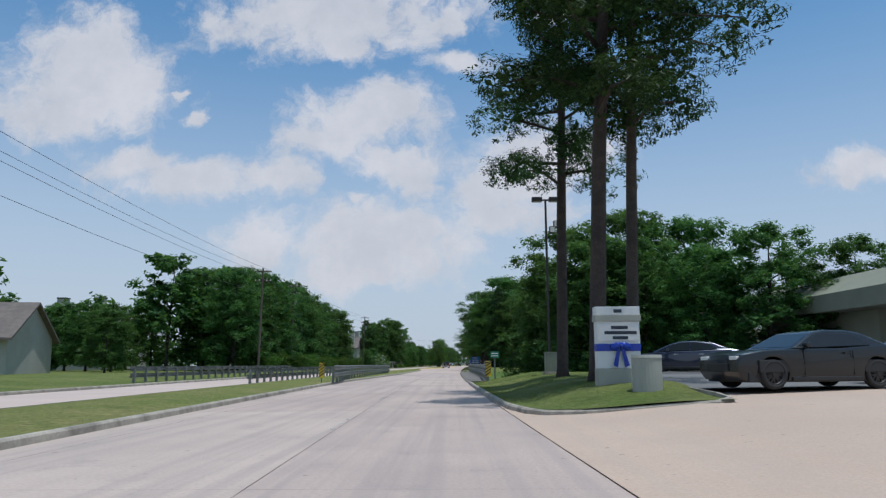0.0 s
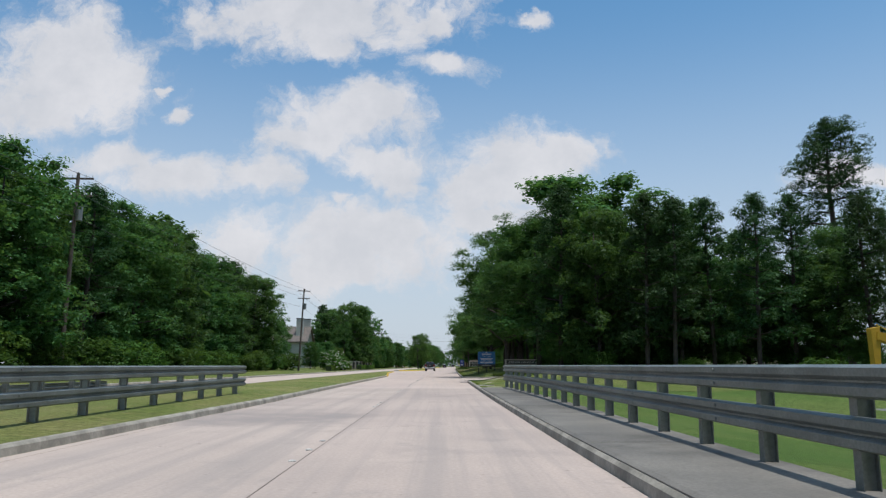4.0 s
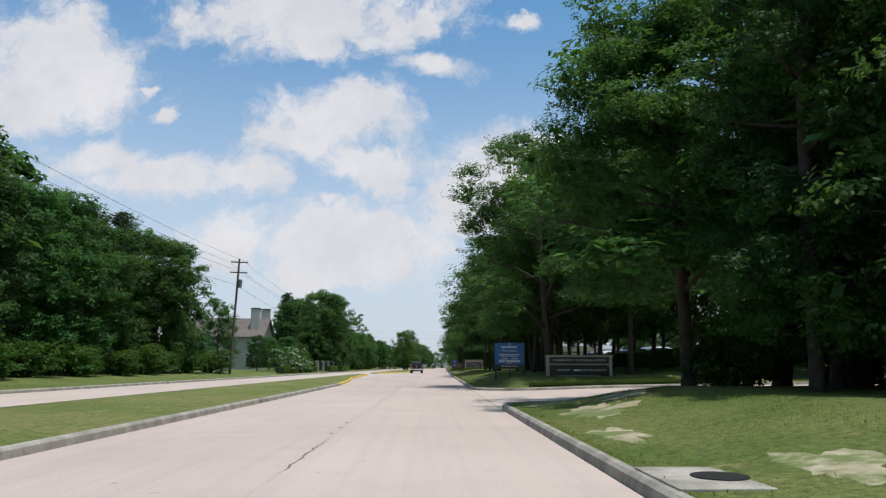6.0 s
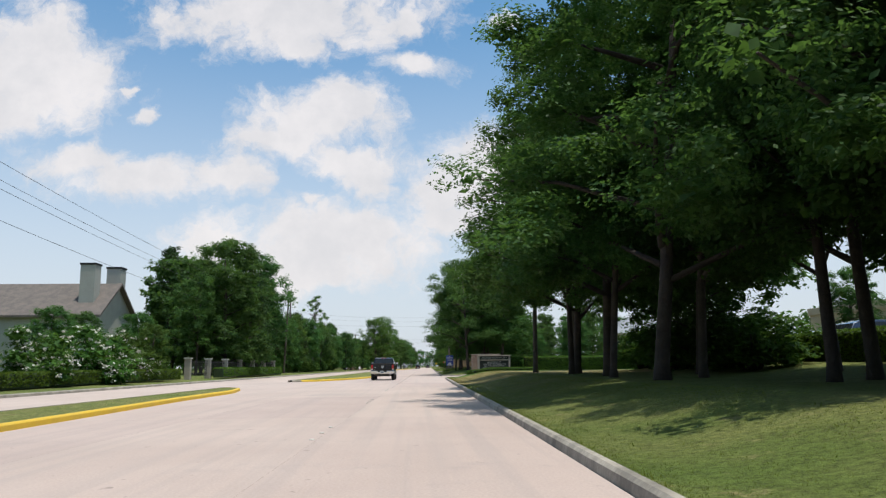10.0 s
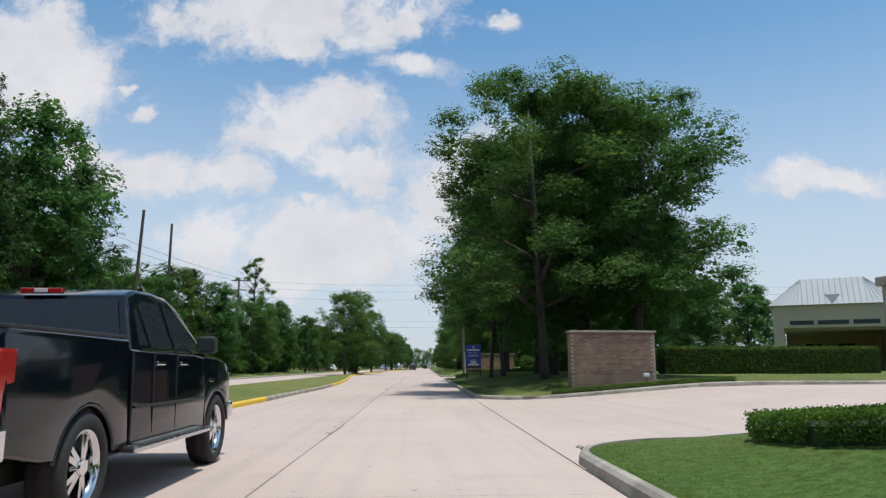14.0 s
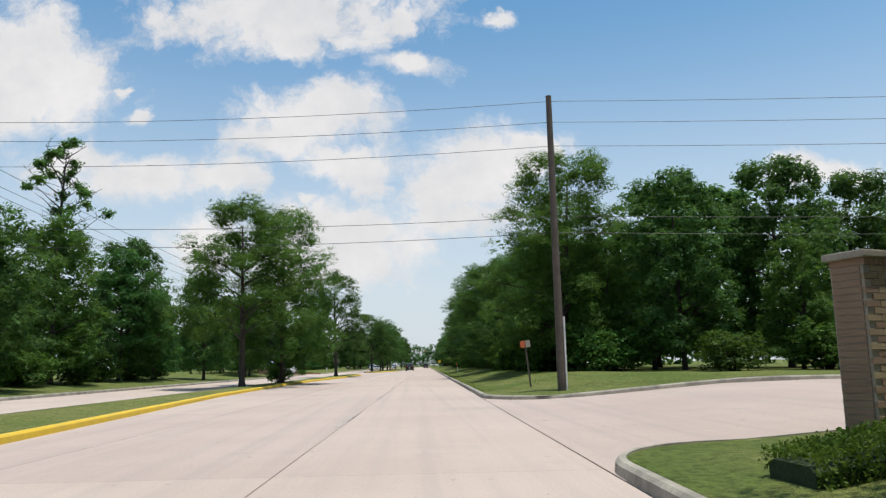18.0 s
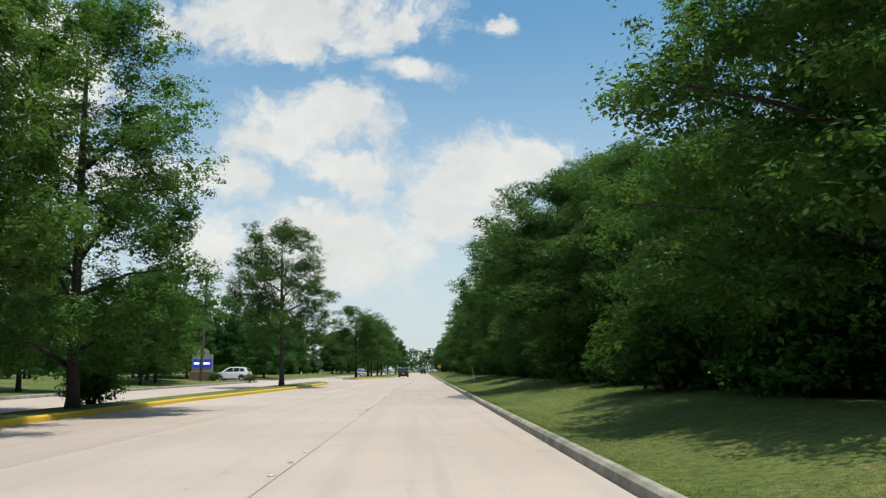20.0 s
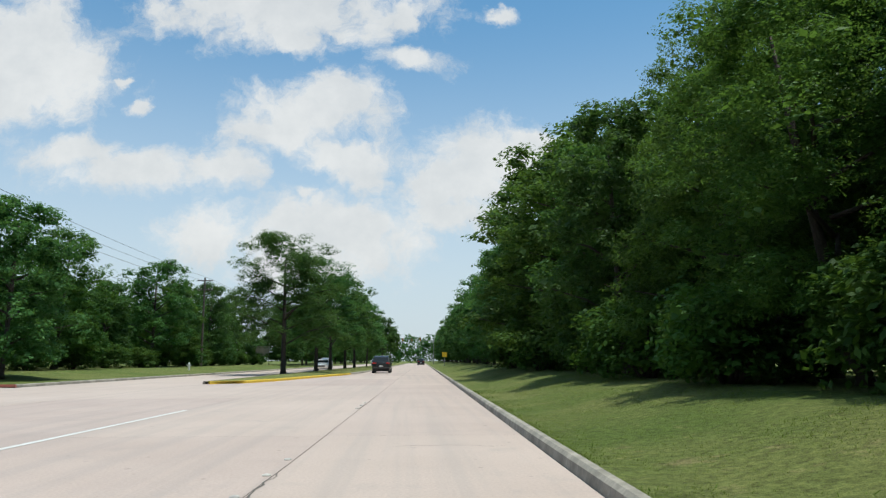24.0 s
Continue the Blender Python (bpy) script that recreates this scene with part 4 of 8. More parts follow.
# the wood beyond the bridge
plant([("pineb", 7.8, 113, 12.2), ("oakb", 7.2, 118.8, 12.0, 1.2), ("oakd", 9.8, 116.8, 6.5, 1.3), ("oakd", 12.5, 117.8, 7, 1.3), ("oakd", 16.0, 117.5, 7, 1.3), ("oake", 10.6, 120.4, 15.5, 1.75), ("oakf", 13.6, 119.4, 13.6, 1.05), ("oakf", 17.8, 119.2, 13, 1.05), ("oakd", 10, 111, 10.5), ("pineb", 12.0, 108, 10.6), ("pineb", 15.0, 111, 10.9), ("pineb", 16.4, 109.4, 10.6), ("pineb", 13.4, 107.4, 10.2), ("oakd", 11.0, 117.5, 11), ("pineb", 18.0, 107, 10.4), ("pineb", 21.5, 110, 11.0),
       ("pineb", 24.5, 107, 10.4), ("oakd", 16, 117.5, 10), ("oakd", 21, 116, 10, 1, 1), ("oakd", 26, 114, 10, 1, 1), ("pineb", 27.5, 110, 10, 1, 1), ("pinea", 31.0, 121, 20.0, 1.1, 0), ("oakd", 25, 90, 9, 1, 1), ("oakd", 29, 96, 9.5, 1, 1), ("oakd", 28, 82, 9.5, 1, 1), ("oakd", 33, 88, 9, 1.1, 1),
       ("oakd", 36, 98, 9.5, 1.1, 1), ("oakd", 41, 106, 9.5, 1.1, 1), ("oakd", 9.0, 114.5, 9, 1.1), ("oakd", 13.5, 113, 8.5, 1.1), ("oakd", 17.0, 113.8, 8, 1.2), ("oakd", 20, 113, 7.5, 1.2), ("oakd", 23.5, 109, 7.5, 1.2, 1), ("shruba", 8.6, 118.6, 3.0), ("shruba", 8.5, 119.4, 2.6), ("shruba", 12.5, 119.7, 3.2), ("shruba", 17, 119.9, 3.0), ("shruba", 9.5, 109, 2.2), ("shruba", 14, 106.5, 1.6, 1.2), ("shruba", 20.5, 105, 1.8, 1.3), ("shruba", 27, 103.5, 1.7, 1.3), ("oakd", 12.5, 112.5, 6.5, 1.2), ("oakd", 16.5, 112.2, 6.5, 1.2), ("oakd", 22, 112, 6.5, 1.2, 1)], "trees beyond the bridge")
# the grove along the professional center
plant([("oake", 6.8, 141.6, 15.0, 1.4), ("oakf", 11.4, 140.6, 16.6, 0.95, 0), ("oakf", 7.8, 147.6, 15.4, 1.2), ("oakf", 11.2, 148, 16.4, 0.95, 0), ("oake", 15.0, 142, 16.6, 0.95, 0), ("oakf", 18.6, 144, 16, 1.0, 1), ("oakf", 14.6, 147, 16.4, 1.0, 1), ("oake", 22, 140.5, 14.5, 1.1, 1), ("oakf", 26, 144, 14, 1.1, 1), ("oake", 9.4, 152.5, 15, 1.3, 0), ("oakf", 8.2, 158.8, 15, 1.15), ("oake", 12.0, 157, 16, 0.95), ("oakf", 10.2, 163, 15.5, 0.95), ("oake", 12.4, 166, 16, 1.0), ("oakf", 11.6, 167.5, 15.5, 0.95), ("oake", 9.8, 173, 15.5, 1.15), ("oakf", 10.6, 171.5, 16, 1.0), ("oakf", 9.6, 177, 15, 1.0),
       ("oake", 11.2, 178, 16, 1.05), ("oake", 7.2, 182, 16, 1.4), ("oakf", 9.6, 185, 15, 1.0), ("oake", 7.6, 190, 15.5, 1.35), ("oakf", 11.4, 190, 16, 1.05), ("oake", 8.0, 198, 15, 1.35), ("oakc", 7.2, 207.0, 15.0, 0.95), ("oakc", 12.2, 219.0, 15, 1.0), ("oakf", 14.8, 196, 15, 1.1, 1), ("oakf", 15, 160, 15, 1.1, 1), ("oakf", 15.5, 178, 15, 1.1, 1),
       ("oakf", 15.4, 207, 14, 1.1), ("oake", 16.4, 144.5, 10.5, 1.3, 1), ("oake", 16.6, 151.5, 10, 1.3, 1), ("oake", 16.4, 158, 10.5, 1.25, 1), ("oake", 16.8, 166, 10, 1.25, 1), ("oake", 16.6, 174, 10, 1.2, 1), ("oakd", 25, 152, 4.2, 1.3, 1), ("oakd", 26, 160, 4.6, 1.3, 1), ("oakd", 25, 168, 4.4, 1.3, 1), ("oakd", 26.5, 180, 5.4, 1.2, 1), ("oakd", 22, 138, 7, 1.1, 1), ("oakd", 27, 205, 6, 1.1, 1), ("oakd", 30, 134, 10, 1.2, 1), ("oakd", 38, 140, 11, 1.2, 1),
       ("oakd", 25.5, 188, 4.5, 1.3, 1), ("oakd", 26, 196, 5, 1.2, 1), ("oakf", 13.6, 173.5, 14, 1.0, 1), ("oakf", 13.4, 183.5, 14, 1.0, 1), ("oakf", 13.0, 194, 14, 1.0, 1), ("oakf", 6.9, 186.5, 14, 0.95), ("oakf", 7.0, 194.5, 14, 0.95), ("oakd", 12.8, 193.5, 8, 1.2), ("oakd", 13.6, 199, 8, 1.2), ("shruba", 13.6, 190, 3.4, 1.5), ("shruba", 14.2, 194, 3.8, 1.5), ("shruba", 13.4, 198, 3.6, 1.5), ("shruba", 14.4, 202, 3.8, 1.5), ("shruba", 13.8, 206, 3.4, 1.5), ("shruba", 22.8, 160, 2.6, 1.5), ("shruba", 23, 176, 2.4, 1.5), ("shruba", 23, 190, 2.6, 1.5)], "oaks along the professional center")
# the clump past the second drive
plant([("oake", 5.5, 252.2, 14.4, 1.3), ("oake", 7.8, 255.4, 15.0, 0.95), ("oakf", 9.8, 252.8, 14.0, 1.35), ("oakd", 8.6, 257.0, 13.6, 1.1), ("oake", 10.8, 257.6, 14.2, 1.0), ("oake", 5.0, 264.6, 15.2, 1.0), ("oakf", 4.6, 268.4, 13.8, 0.95), ("oakf", 5.6, 270.5, 15, 1.0), ("oakf", 7.4, 267, 15.6, 1.0), ("oakf", 7.9, 269.2, 15, 1.0), ("oake", 8.0, 264.4, 15.8, 0.95),
       ("oakf", 7.4, 260.2, 15.2, 0.95), ("oakf", 10.8, 263, 14, 0.95), ("oakf", 9.6, 273, 14.5, 1.0), ("oakc", 7.0, 280.0, 14.5, 1.1), ("oakf", 9.4, 277, 15, 1.1), ("oake", 11.2, 282.0, 14.5, 1.15), ("oakf", 14.6, 287, 14, 1.1, 1), ("oakd", 20, 290, 6, 1.1, 1), ("oakd", 27, 292, 10, 1.1, 1), ("oakd", 30, 296, 10, 1.1, 1), ("oakd", 36, 300, 10, 1.2, 1), ("oakd", 19.5, 296, 8, 1.1, 1), ("shruba", 17, 284, 2.6, 1.3)], "oaks past the second drive")
# the woods on the outer side to the end
OUTER_WOOD = []
_r = random.Random(11)
for _i, _y in enumerate(np.arange(321.5, 420, 5.4)):
    OUTER_WOOD.append((("paled", "paled", "oakd", "oakb")[_i % 4], 7.6 + _r.uniform(-0.8, 1.5) + (1.3 if 376 < _y < 395 else 1.1 if 354 < _y < 372 else -0.4 if _y > 395 else 0), float(_y), _r.uniform(9.2, 12.4) + (1.2 if _y > 404 else -2.4 if 330 < _y < 342 else -1.3 if 376 < _y else 0) if _i else 12.8, _r.uniform(1.05, 1.35), 0 if _y < 392 else 1))
    OUTER_WOOD.append((("oakf", "oakd", "paled", "oakd")[_i % 4], 12.5 + _r.uniform(-1, 1.5), float(_y) + 2, _r.uniform(10, 13.6) - (2.6 if 326 < _y < 345 else 0), 1.15, 1))
    if _i % 2:
        OUTER_WOOD.append(("oakd", 18 + _r.uniform(-1, 1.5), float(_y), _r.uniform(10.5, 13), 1.3, 2))
    OUTER_WOOD.append(("shruba", 7.0 + _r.uniform(-0.9, 0.6) + (0.9 if 354 < _y < 372 else 0), float(_y) + 1.5, _r.uniform(2.0, 3.4), 1.2))
    OUTER_WOOD.append(("shruba", 8.4 + _r.uniform(-0.5, 0.8), float(_y) + 3.2, _r.uniform(2.8, 4.6), 1.2))
OUTER_WOOD += [("paleb", 9.4, 353.0, 12.0, 1.2), ("oakb", 6.6, 343.6, 9.8, 1.5), ("oakb", 6.8, 372.0, 12.5, 1.15)]
for _i, _y in enumerate(np.arange(424, 660, 8)):
    OUTER_WOOD.append((("oaka", "oakd", "oakd")[_i % 3], 9.0 + _r.uniform(-1, 1.2), float(_y), _r.uniform(9.5, 12.5), 1.2, 1 if _y < 500 else 2))
    OUTER_WOOD.append((("oakd", "oaka")[_i % 2], 14 + _r.uniform(-1, 1.2), float(_y) + 4, _r.uniform(11, 13.5), 1.2, 2))
plant(OUTER_WOOD, "woods along the outer verge")
plant([("oakd", 13, 316, 10.5, 1.0), ("oakd", 20, 319, 12, 1.1), ("paled", 9.6, 320, 7.5, 1.0), ("oakd", 26, 322, 12, 1.1, 1), ("oakd", 33, 326, 12, 1.1, 1), ("paled", 17, 312, 6.5, 1.0), ("oakd", 40, 330, 12, 1.1, 1), ("oakd", 24, 311, 9, 1.1, 1), ("oakd", 31, 314, 10, 1.1, 1), ("oakd", 47, 322, 11, 1.2, 1),
       ("shruba", 9.5, 317, 3.4, 1.3), ("shruba", 13.5, 311.5, 2.6, 1.3), ("shruba", 17.5, 311, 3.0, 1.3)], "trees behind the brick wall")
# left-hand woods beyond the other carriageway
LEFT_WOOD = []
for _i, _y in enumerate(np.arange(92, 178, 5.6)):
    LEFT_WOOD.append((("oakd", "pineb", "oakd", "oakd")[_i % 4], -27.5 + _r.uniform(-1.5, 1.5), float(_y), _r.uniform(12.0, 15.5), 1.15, 1))
    LEFT_WOOD.append((("oakc", "oakd", "pineb")[_i % 3], -34 + _r.uniform(-2, 2), float(_y) + 2, _r.uniform(14, 17.5), 1.2, 2))
    LEFT_WOOD.append(("shruba", -24.6 + _r.uniform(-0.8, 0.8), float(_y) + 1.5, _r.uniform(2.8, 4.2), 1.4))
for _i, _y in enumerate(np.arange(246, 345, 5.4)):
    _h = 15.2 if _y < 268 else 14.0 if _y < 277 else 10.6 if _y < 285 else 8.8
    LEFT_WOOD.append((("oakd", "paled", "pineb", "oakb", "oakd", "pineb", "oaka")[_i % 7], -23.6 + _r.uniform(-1.6, 1.6), float(_y) + _r.uniform(-1.2, 1.2), _h + _r.uniform(-2.4, 1.8), _r.uniform(0.9, 1.15), 1))
    LEFT_WOOD.append((("oakd", "pineb", "oakb")[_i % 3], -31 + _r.uniform(-2, 2), float(_y) + 2, _h + _r.uniform(-2.5, 1.8), 1.0, 2))
    LEFT_WOOD.append(("shruba", -23.0 + _r.uniform(-0.8, 0.8), float(_y) + 1.5, _r.uniform(1.6, 3.4), 1.4))
for _i, _y in enumerate(np.arange(412, 500, 7.0)):
    LEFT_WOOD.append((("oakd", "oakd", "oaka", "paled")[_i % 4], -30.5 + _r.uniform(-2, 2), float(_y), _r.uniform(7.5, 12.0), 1.15, 1))
    LEFT_WOOD.append(("oakd", -36.5 + _r.uniform(-2, 2), float(_y) + 2.5, _r.uniform(8, 11.5), 1.2, 2))
    LEFT_WOOD.append(("shruba", -28 + _r.uniform(-0.8, 0.8), float(_y) + 1.5, _r.uniform(2.2, 3.6), 1.4))
for _i, _y in enumerate(np.arange(500, 700, 9.0)):
    LEFT_WOOD.append((("oakd", "oakd", "oaka")[_i % 3], -24 + _r.uniform(-2, 2), float(_y), _r.uniform(10, 13), 1.2, 2))
plant([("blooma", -21.6, 203, 3.8, 1.1), ("blooma", -21.2, 209.5, 4.3, 1.1), ("blooma", -21.8, 216, 3.9, 1.15)], "flowering shrubs on the far verge")
plant(LEFT_WOOD, "woods beyond the other carriageway")
plant([("oakd", -24.5, 200, 5, 1.2, 1), ("oakd", -26, 213, 5.2, 1.2, 1), ("oakd", -27.5, 221, 5.4, 1.2, 1), ("paled", -23.5, 224, 4.6, 1.3, 1), ("oakd", -26.5, 230, 6, 1.2, 1), ("oaka", -33, 210, 11, 0.85, 1), ("oakd", -50, 210, 8.5, 1.3, 1), ("oakd", -58, 218, 9, 1.3, 1), ("oakd", -64, 206, 9, 1.3, 1), ("oakd", -70, 228, 9, 1.3, 1), ("oakd", -46, 190, 8, 1.3, 1), ("oakd", -54, 196, 8.5, 1.3, 1), ("oakd", -38, 84, 8, 1.3, 1), ("oakd", -45, 92, 9, 1.3, 1), ("oakd", -42, 104, 9.5, 1.3, 1), ("oakd", -52, 100, 9.5, 1.3, 1), ("oakd", -60, 110, 10, 1.3, 1), ("oakd", -33, 72, 6.5, 1.3, 1), ("oaka", -24.5, 241, 11.0, 1.0, 1), ("oakd", -52, 222, 9, 1.2, 1), ("oakd", -31, 188, 7, 1.2, 1)], "trees by the gabled house")
# median trees
plant([("paled", -10.2, 332.5, 12.4, 1.1), ("paleb", -11.0, 324.5, 12.0, 1.15), ("shruba", -11.0, 335.5, 2.4, 1.0), ("baref", -25.7, 331, 16.5, 1.0, 1), ("oakb", -10.2, 364.3, 12.2, 1.1), ("oaka", -11.4, 437, 12.2, 1.35), ("oaka", -10.2, 448, 11.5, 1.2), ("oaka", -10.5, 462, 11.5, 1.25, 1), ("oaka", -10.0, 474, 12, 1.25, 1), ("oakb", -9.8, 486, 11.5, 1.25, 1), ("oakc", -9.0, 500, 11, 1.1, 1),
       ("oakb", -8.5, 540, 11, 1.1, 1), ("oakc", -8.5, 585, 11, 1.1, 2), ("oakd", -21.5, 371, 9.5, 1.1, 1), ("oakd", -24, 376, 10, 1.1, 1), ("oakd", -20.8, 366, 8.2, 1.1, 1), ("oakd", -31, 393, 9, 1.2, 1), ("oakd", -34, 388.5, 7.5, 1.1, 1), ("oakd", -22, 414, 10, 1.2, 1), ("shruba", -17.9, 388.2, 1.1, 1.2), ("shruba", -21.6, 388.0, 1.2, 1.3), ("oakd", -20.5, 349, 10, 1.0, 1), ("oakd", -23.5, 339, 11.5, 1.0, 1), ("oakd", -30, 381, 9, 1.0, 1), ("oakd", -38, 383, 9.5, 1.1, 1), ("oakd", -29, 386, 9, 1.1, 1), ("oakd", -36, 380, 10, 1.2, 1)], "shade trees on the median")


def far_woods(name, places, label, seed):
    """Distant woods as one mesh of many clumps."""
    rng = np.random.default_rng(seed)
    C, R = [], []
    for x, y, h in places:
        for k in range(13):
            a = rng.uniform(0, 6.28)
            f = rng.uniform(0.12, 1.0)
            w = 3.6 * math.sqrt(max(0.1, 1 - (f - 0.45) ** 2 * 2.6))
            C.append((x + math.cos(a) * w * rng.uniform(0.2, 1), y + math.sin(a) * w * rng.uniform(0.2, 1), h * f - 0.5))
            R.append(rng.uniform(1.3, 2.2))
    q = leaf_cloud(C, R, 12, 3, 0.55, 0.45, rng)
    tagged(new(name, quads_mesh(name, q, OAK_LEAF)), label, "woods", kind="stuff")


_f = random.Random(21)
far_woods("far_woods", [(-50 - _f.uniform(0, 16), y, _f.uniform(9, 13)) for y in range(70, 700, 6)] + [(-95 - _f.uniform(0, 20), y, _f.uniform(9, 12)) for y in range(40, 700, 12)], "distant dense green woods beyond the left verge", 3)
far_woods("far_woods", [(30 + _f.uniform(0, 14), y, _f.uniform(11, 14)) for y in range(330, 700, 7)] + [(62 + _f.uniform(0, 16), y, _f.uniform(9, 12) * (0.55 if 125 < y < 250 else 1.0)) for y in range(60, 340, 7)], "distant dense green woods behind the offices", 4)
far_woods("far_woods", [(x + lane(700), 705 + _f.uniform(0, 25), _f.uniform(10, 14)) for x in range(-60, 70, 2)], "distant woods where the road bends out of sight", 5)


def grass_blades(name, y0, y1, inner, outer, per_metre, seed, label, mat=BLADES, tall=0.06):
    """Loose blades standing out of the turf near the kerb, as one mesh."""
    rng = np.random.default_rng(seed)
    n = int((y1 - y0) * per_metre)
    y = rng.uniform(y0, y1, n)
    o = inner + (outer - inner) * rng.uniform(0, 1, n) ** 1.7
    keep = np.array([noise.noise((a * 0.5, b * 0.5, 0.3)) > -0.35 for a, b in zip(o, y)])
    y, o = y[keep], o[keep]
    p = np.array([tuple(at(float(a), float(b), lawn_height(float(a), float(b)) - 0.01)) for a, b in zip(o, y)])
    m = len(p)
    up = np.stack([rng.normal(size=m) * 0.45, rng.normal(size=m) * 0.45, np.ones(m) * 0.8], 1) * (tall * rng.uniform(0.5, 1.5, m))[:, None]
    a = rng.uniform(0, 6.28, m)
    w = np.stack([np.cos(a), np.sin(a), np.zeros(m)], 1) * (tall * 0.16)
    q = np.stack([p - w, p + w, p + up * 0.6 + w * 0.8, p + up], axis=1).reshape(-1, 3)
    tagged(new(name, quads_mesh(name, q, mat)), label, "grass", kind="stuff")


DRY_BLADES = leaf_material("dry_grass_blades", (0.12, 0.12, 0.03), (0.24, 0.19, 0.07), (0.24, 0.22, 0.06))
for _k, (_a, _b, _m) in enumerate(((20.5, 47, BLADES), (100, 119, BLADES), (139, 200, BLADES), (200, 222, DRY_BLADES), (222, 230, BLADES), (249, 287.5, BLADES), (307, 400, BLADES))):
    grass_blades("grass_blades", _a, _b, 2.17, 6.0, 1100, 40 + _k, "short uneven grass blades along the kerb", _m, 0.032)
    grass_blades("grass_tufts", _a, _b, 2.15, 9.0, 7, 60 + _k, "taller tufts of grass and weeds on the verge", _m, 0.065)

# ---- the bridge ----
def rail_off(y):
    return table([(45, 3.1), (60, 3.58), (90, 3.58), (100.5, 3.3)], y)


W_BEAM = [(0.0, -0.155), (-0.075, -0.125), (-0.075, -0.05), (-0.02, -0.01), (-0.02, 0.01), (-0.075, 0.05), (-0.075, 0.125), (0.0, 0.155), (0.012, 0.150), (-0.055, 0.118), (-0.055, 0.052), (0.0, 0.012), (0.0, -0.012), (-0.055, -0.052), (-0.055, -0.118), (0.012, -0.150)]


def beam_mesh(path, profile):
    verts, faces, k = [], [], len(profile)
    for i, p in enumerate(path):
        a, b = path[max(0, i - 1)], path[min(len(path) - 1, i + 1)]
        d = Vector((b[0] - a[0], b[1] - a[1], 0)).normalized()
        right = Vector((d.y, -d.x, 0))
        verts += [Vector(p) + right * u + Vector((0, 0, v)) for u, v in profile]
    for i in range(len(path) - 1):
        for j in range(k):
            faces.append((i * k + j, i * k + (j + 1) % k, (i + 1) * k + (j + 1) % k, (i + 1) * k + j))
    faces += [tuple(range(k))[::-1], tuple((len(path) - 1) * k + j for j in range(k))]
    return verts, faces


def guard_rail(off_of, y0, y1, side, label, base=0.17):
    """Two steel beams on posts; side 1: the beams face left."""
    ob = thing("guard_rail", Matrix(), label, "guard rail")
    post = bmesh.new()
    box(post, -0.075, 0.075, -0.012, 0.012, 0, 0.96), box(post, -0.075, -0.063, -0.06, 0.06, 0, 0.96), box(post, 0.063, 0.075, -0.06, 0.06, 0, 0.96)
    box(post, -0.1, 0.1, -0.11, 0.11, 0, 0.02)
    me = bpy.data.meshes.new("post")
    post.to_mesh(me), post.free()
    me.materials.append(GALVANISED)
    y = y0
    while y <= y1 + 0.01:
        part_mesh("post", me, ob, m=Matrix.Translation(at(off_of(y), y, base)))
        y += 1.81
    ys = np.linspace(y0 - 0.25, y1 + 0.25, int((y1 - y0) / 3.81) + 2)
    prof = [(u * side, v * 0.9) for u, v in W_BEAM]
    for z in (0.912, 0.49):
        v, f = beam_mesh([at(off_of(yy) - 0.09 * side, float(yy), base + z) for yy in ys], prof)
        part_mesh("beam", mesh_of("beam", v, f, GALVANISED), ob, "dented galvanised steel beam")
    bm = bmesh.new()
    for yy in ys[1:-1]:
        for z in (0.912, 0.49):
            for dz in (-0.08, 0.08):
                p = at(off_of(float(yy)) - 0.17 * side, float(yy), base + z + dz)
                rod(bm, p, p + Vector((-0.015 * side, 0, 0)), 0.018, n=6)
    part("bolts", bm, GALVANISED, ob)
    return ob


guard_rail(rail_off, 44.75, 100.9, 1, "long grey galvanised guard rail with two dented beams on the bridge")
guard_rail(lambda y: -6.9 + 0.5 * smooth(60, 45, y), 46.0, 91.8, -1, "galvanised guard rail along the median side of the bridge", 0.12)
guard_rail(lambda y: -18.9, 46.0, 92.0, 1, "galvanised guard rail on the far side of the oncoming lanes", 0.12)
guard_rail(lambda y: -11.6, 46.0, 92.0, 1, "galvanised guard rail beside the oncoming lanes", 0.0)

walkway = tagged(new("pavement"), "raised grey concrete walkway with cracks along the bridge", "walkway", kind="structure")
for _k in range(9):
    _y0, _y1 = 44.8 + _k * 6.2, 44.8 + (_k + 1) * 6.2 - 0.02
    _v = []
    for _y in np.linspace(_y0, _y1, 4):
        _y = float(_y)
        _v += [at(2.06, _y, -0.1), at(2.08, _y, 0.168), at(2.14, _y, 0.19), at(rail_off(_y) + 0.17, _y, 0.2), at(rail_off(_y) + 0.17, _y, -0.25)]
    _f = [(i * 5 + j, i * 5 + j + 1, i * 5 + j + 6, i * 5 + j + 5) for i in range(3) for j in range(4)]
    part_mesh("walkway_slab", mesh_of("walkway_slab", _v, _f, WALKWAY), walkway)


def hazard_marker(x, y, z, label):
    ob = thing("hazard_marker", pose(x, y, z), label, "road marker")
    part("post", block(-0.03, 0.03, -0.03, 0.03, 0, 0.75), GALVANISED, ob)
    part("panel", block(-0.16, 0.16, -0.05, -0.035, 0.28, 1.18, 0.004), YELLOW_PAINT, ob, "yellow panel")
    for k in range(5):
        bm = bmesh.new()
        z0 = 0.30 + k * 0.18
        prism(bm, [(-0.155, z0), (0.155, min(1.17, z0 + 0.22)), (0.155, min(1.175, z0 + 0.31)), (-0.155, z0 + 0.09)], -0.056, -0.051, "Y")
        part("stripe", bm, SIGN_BLACK, ob, "black diagonal stripe")
    return ob


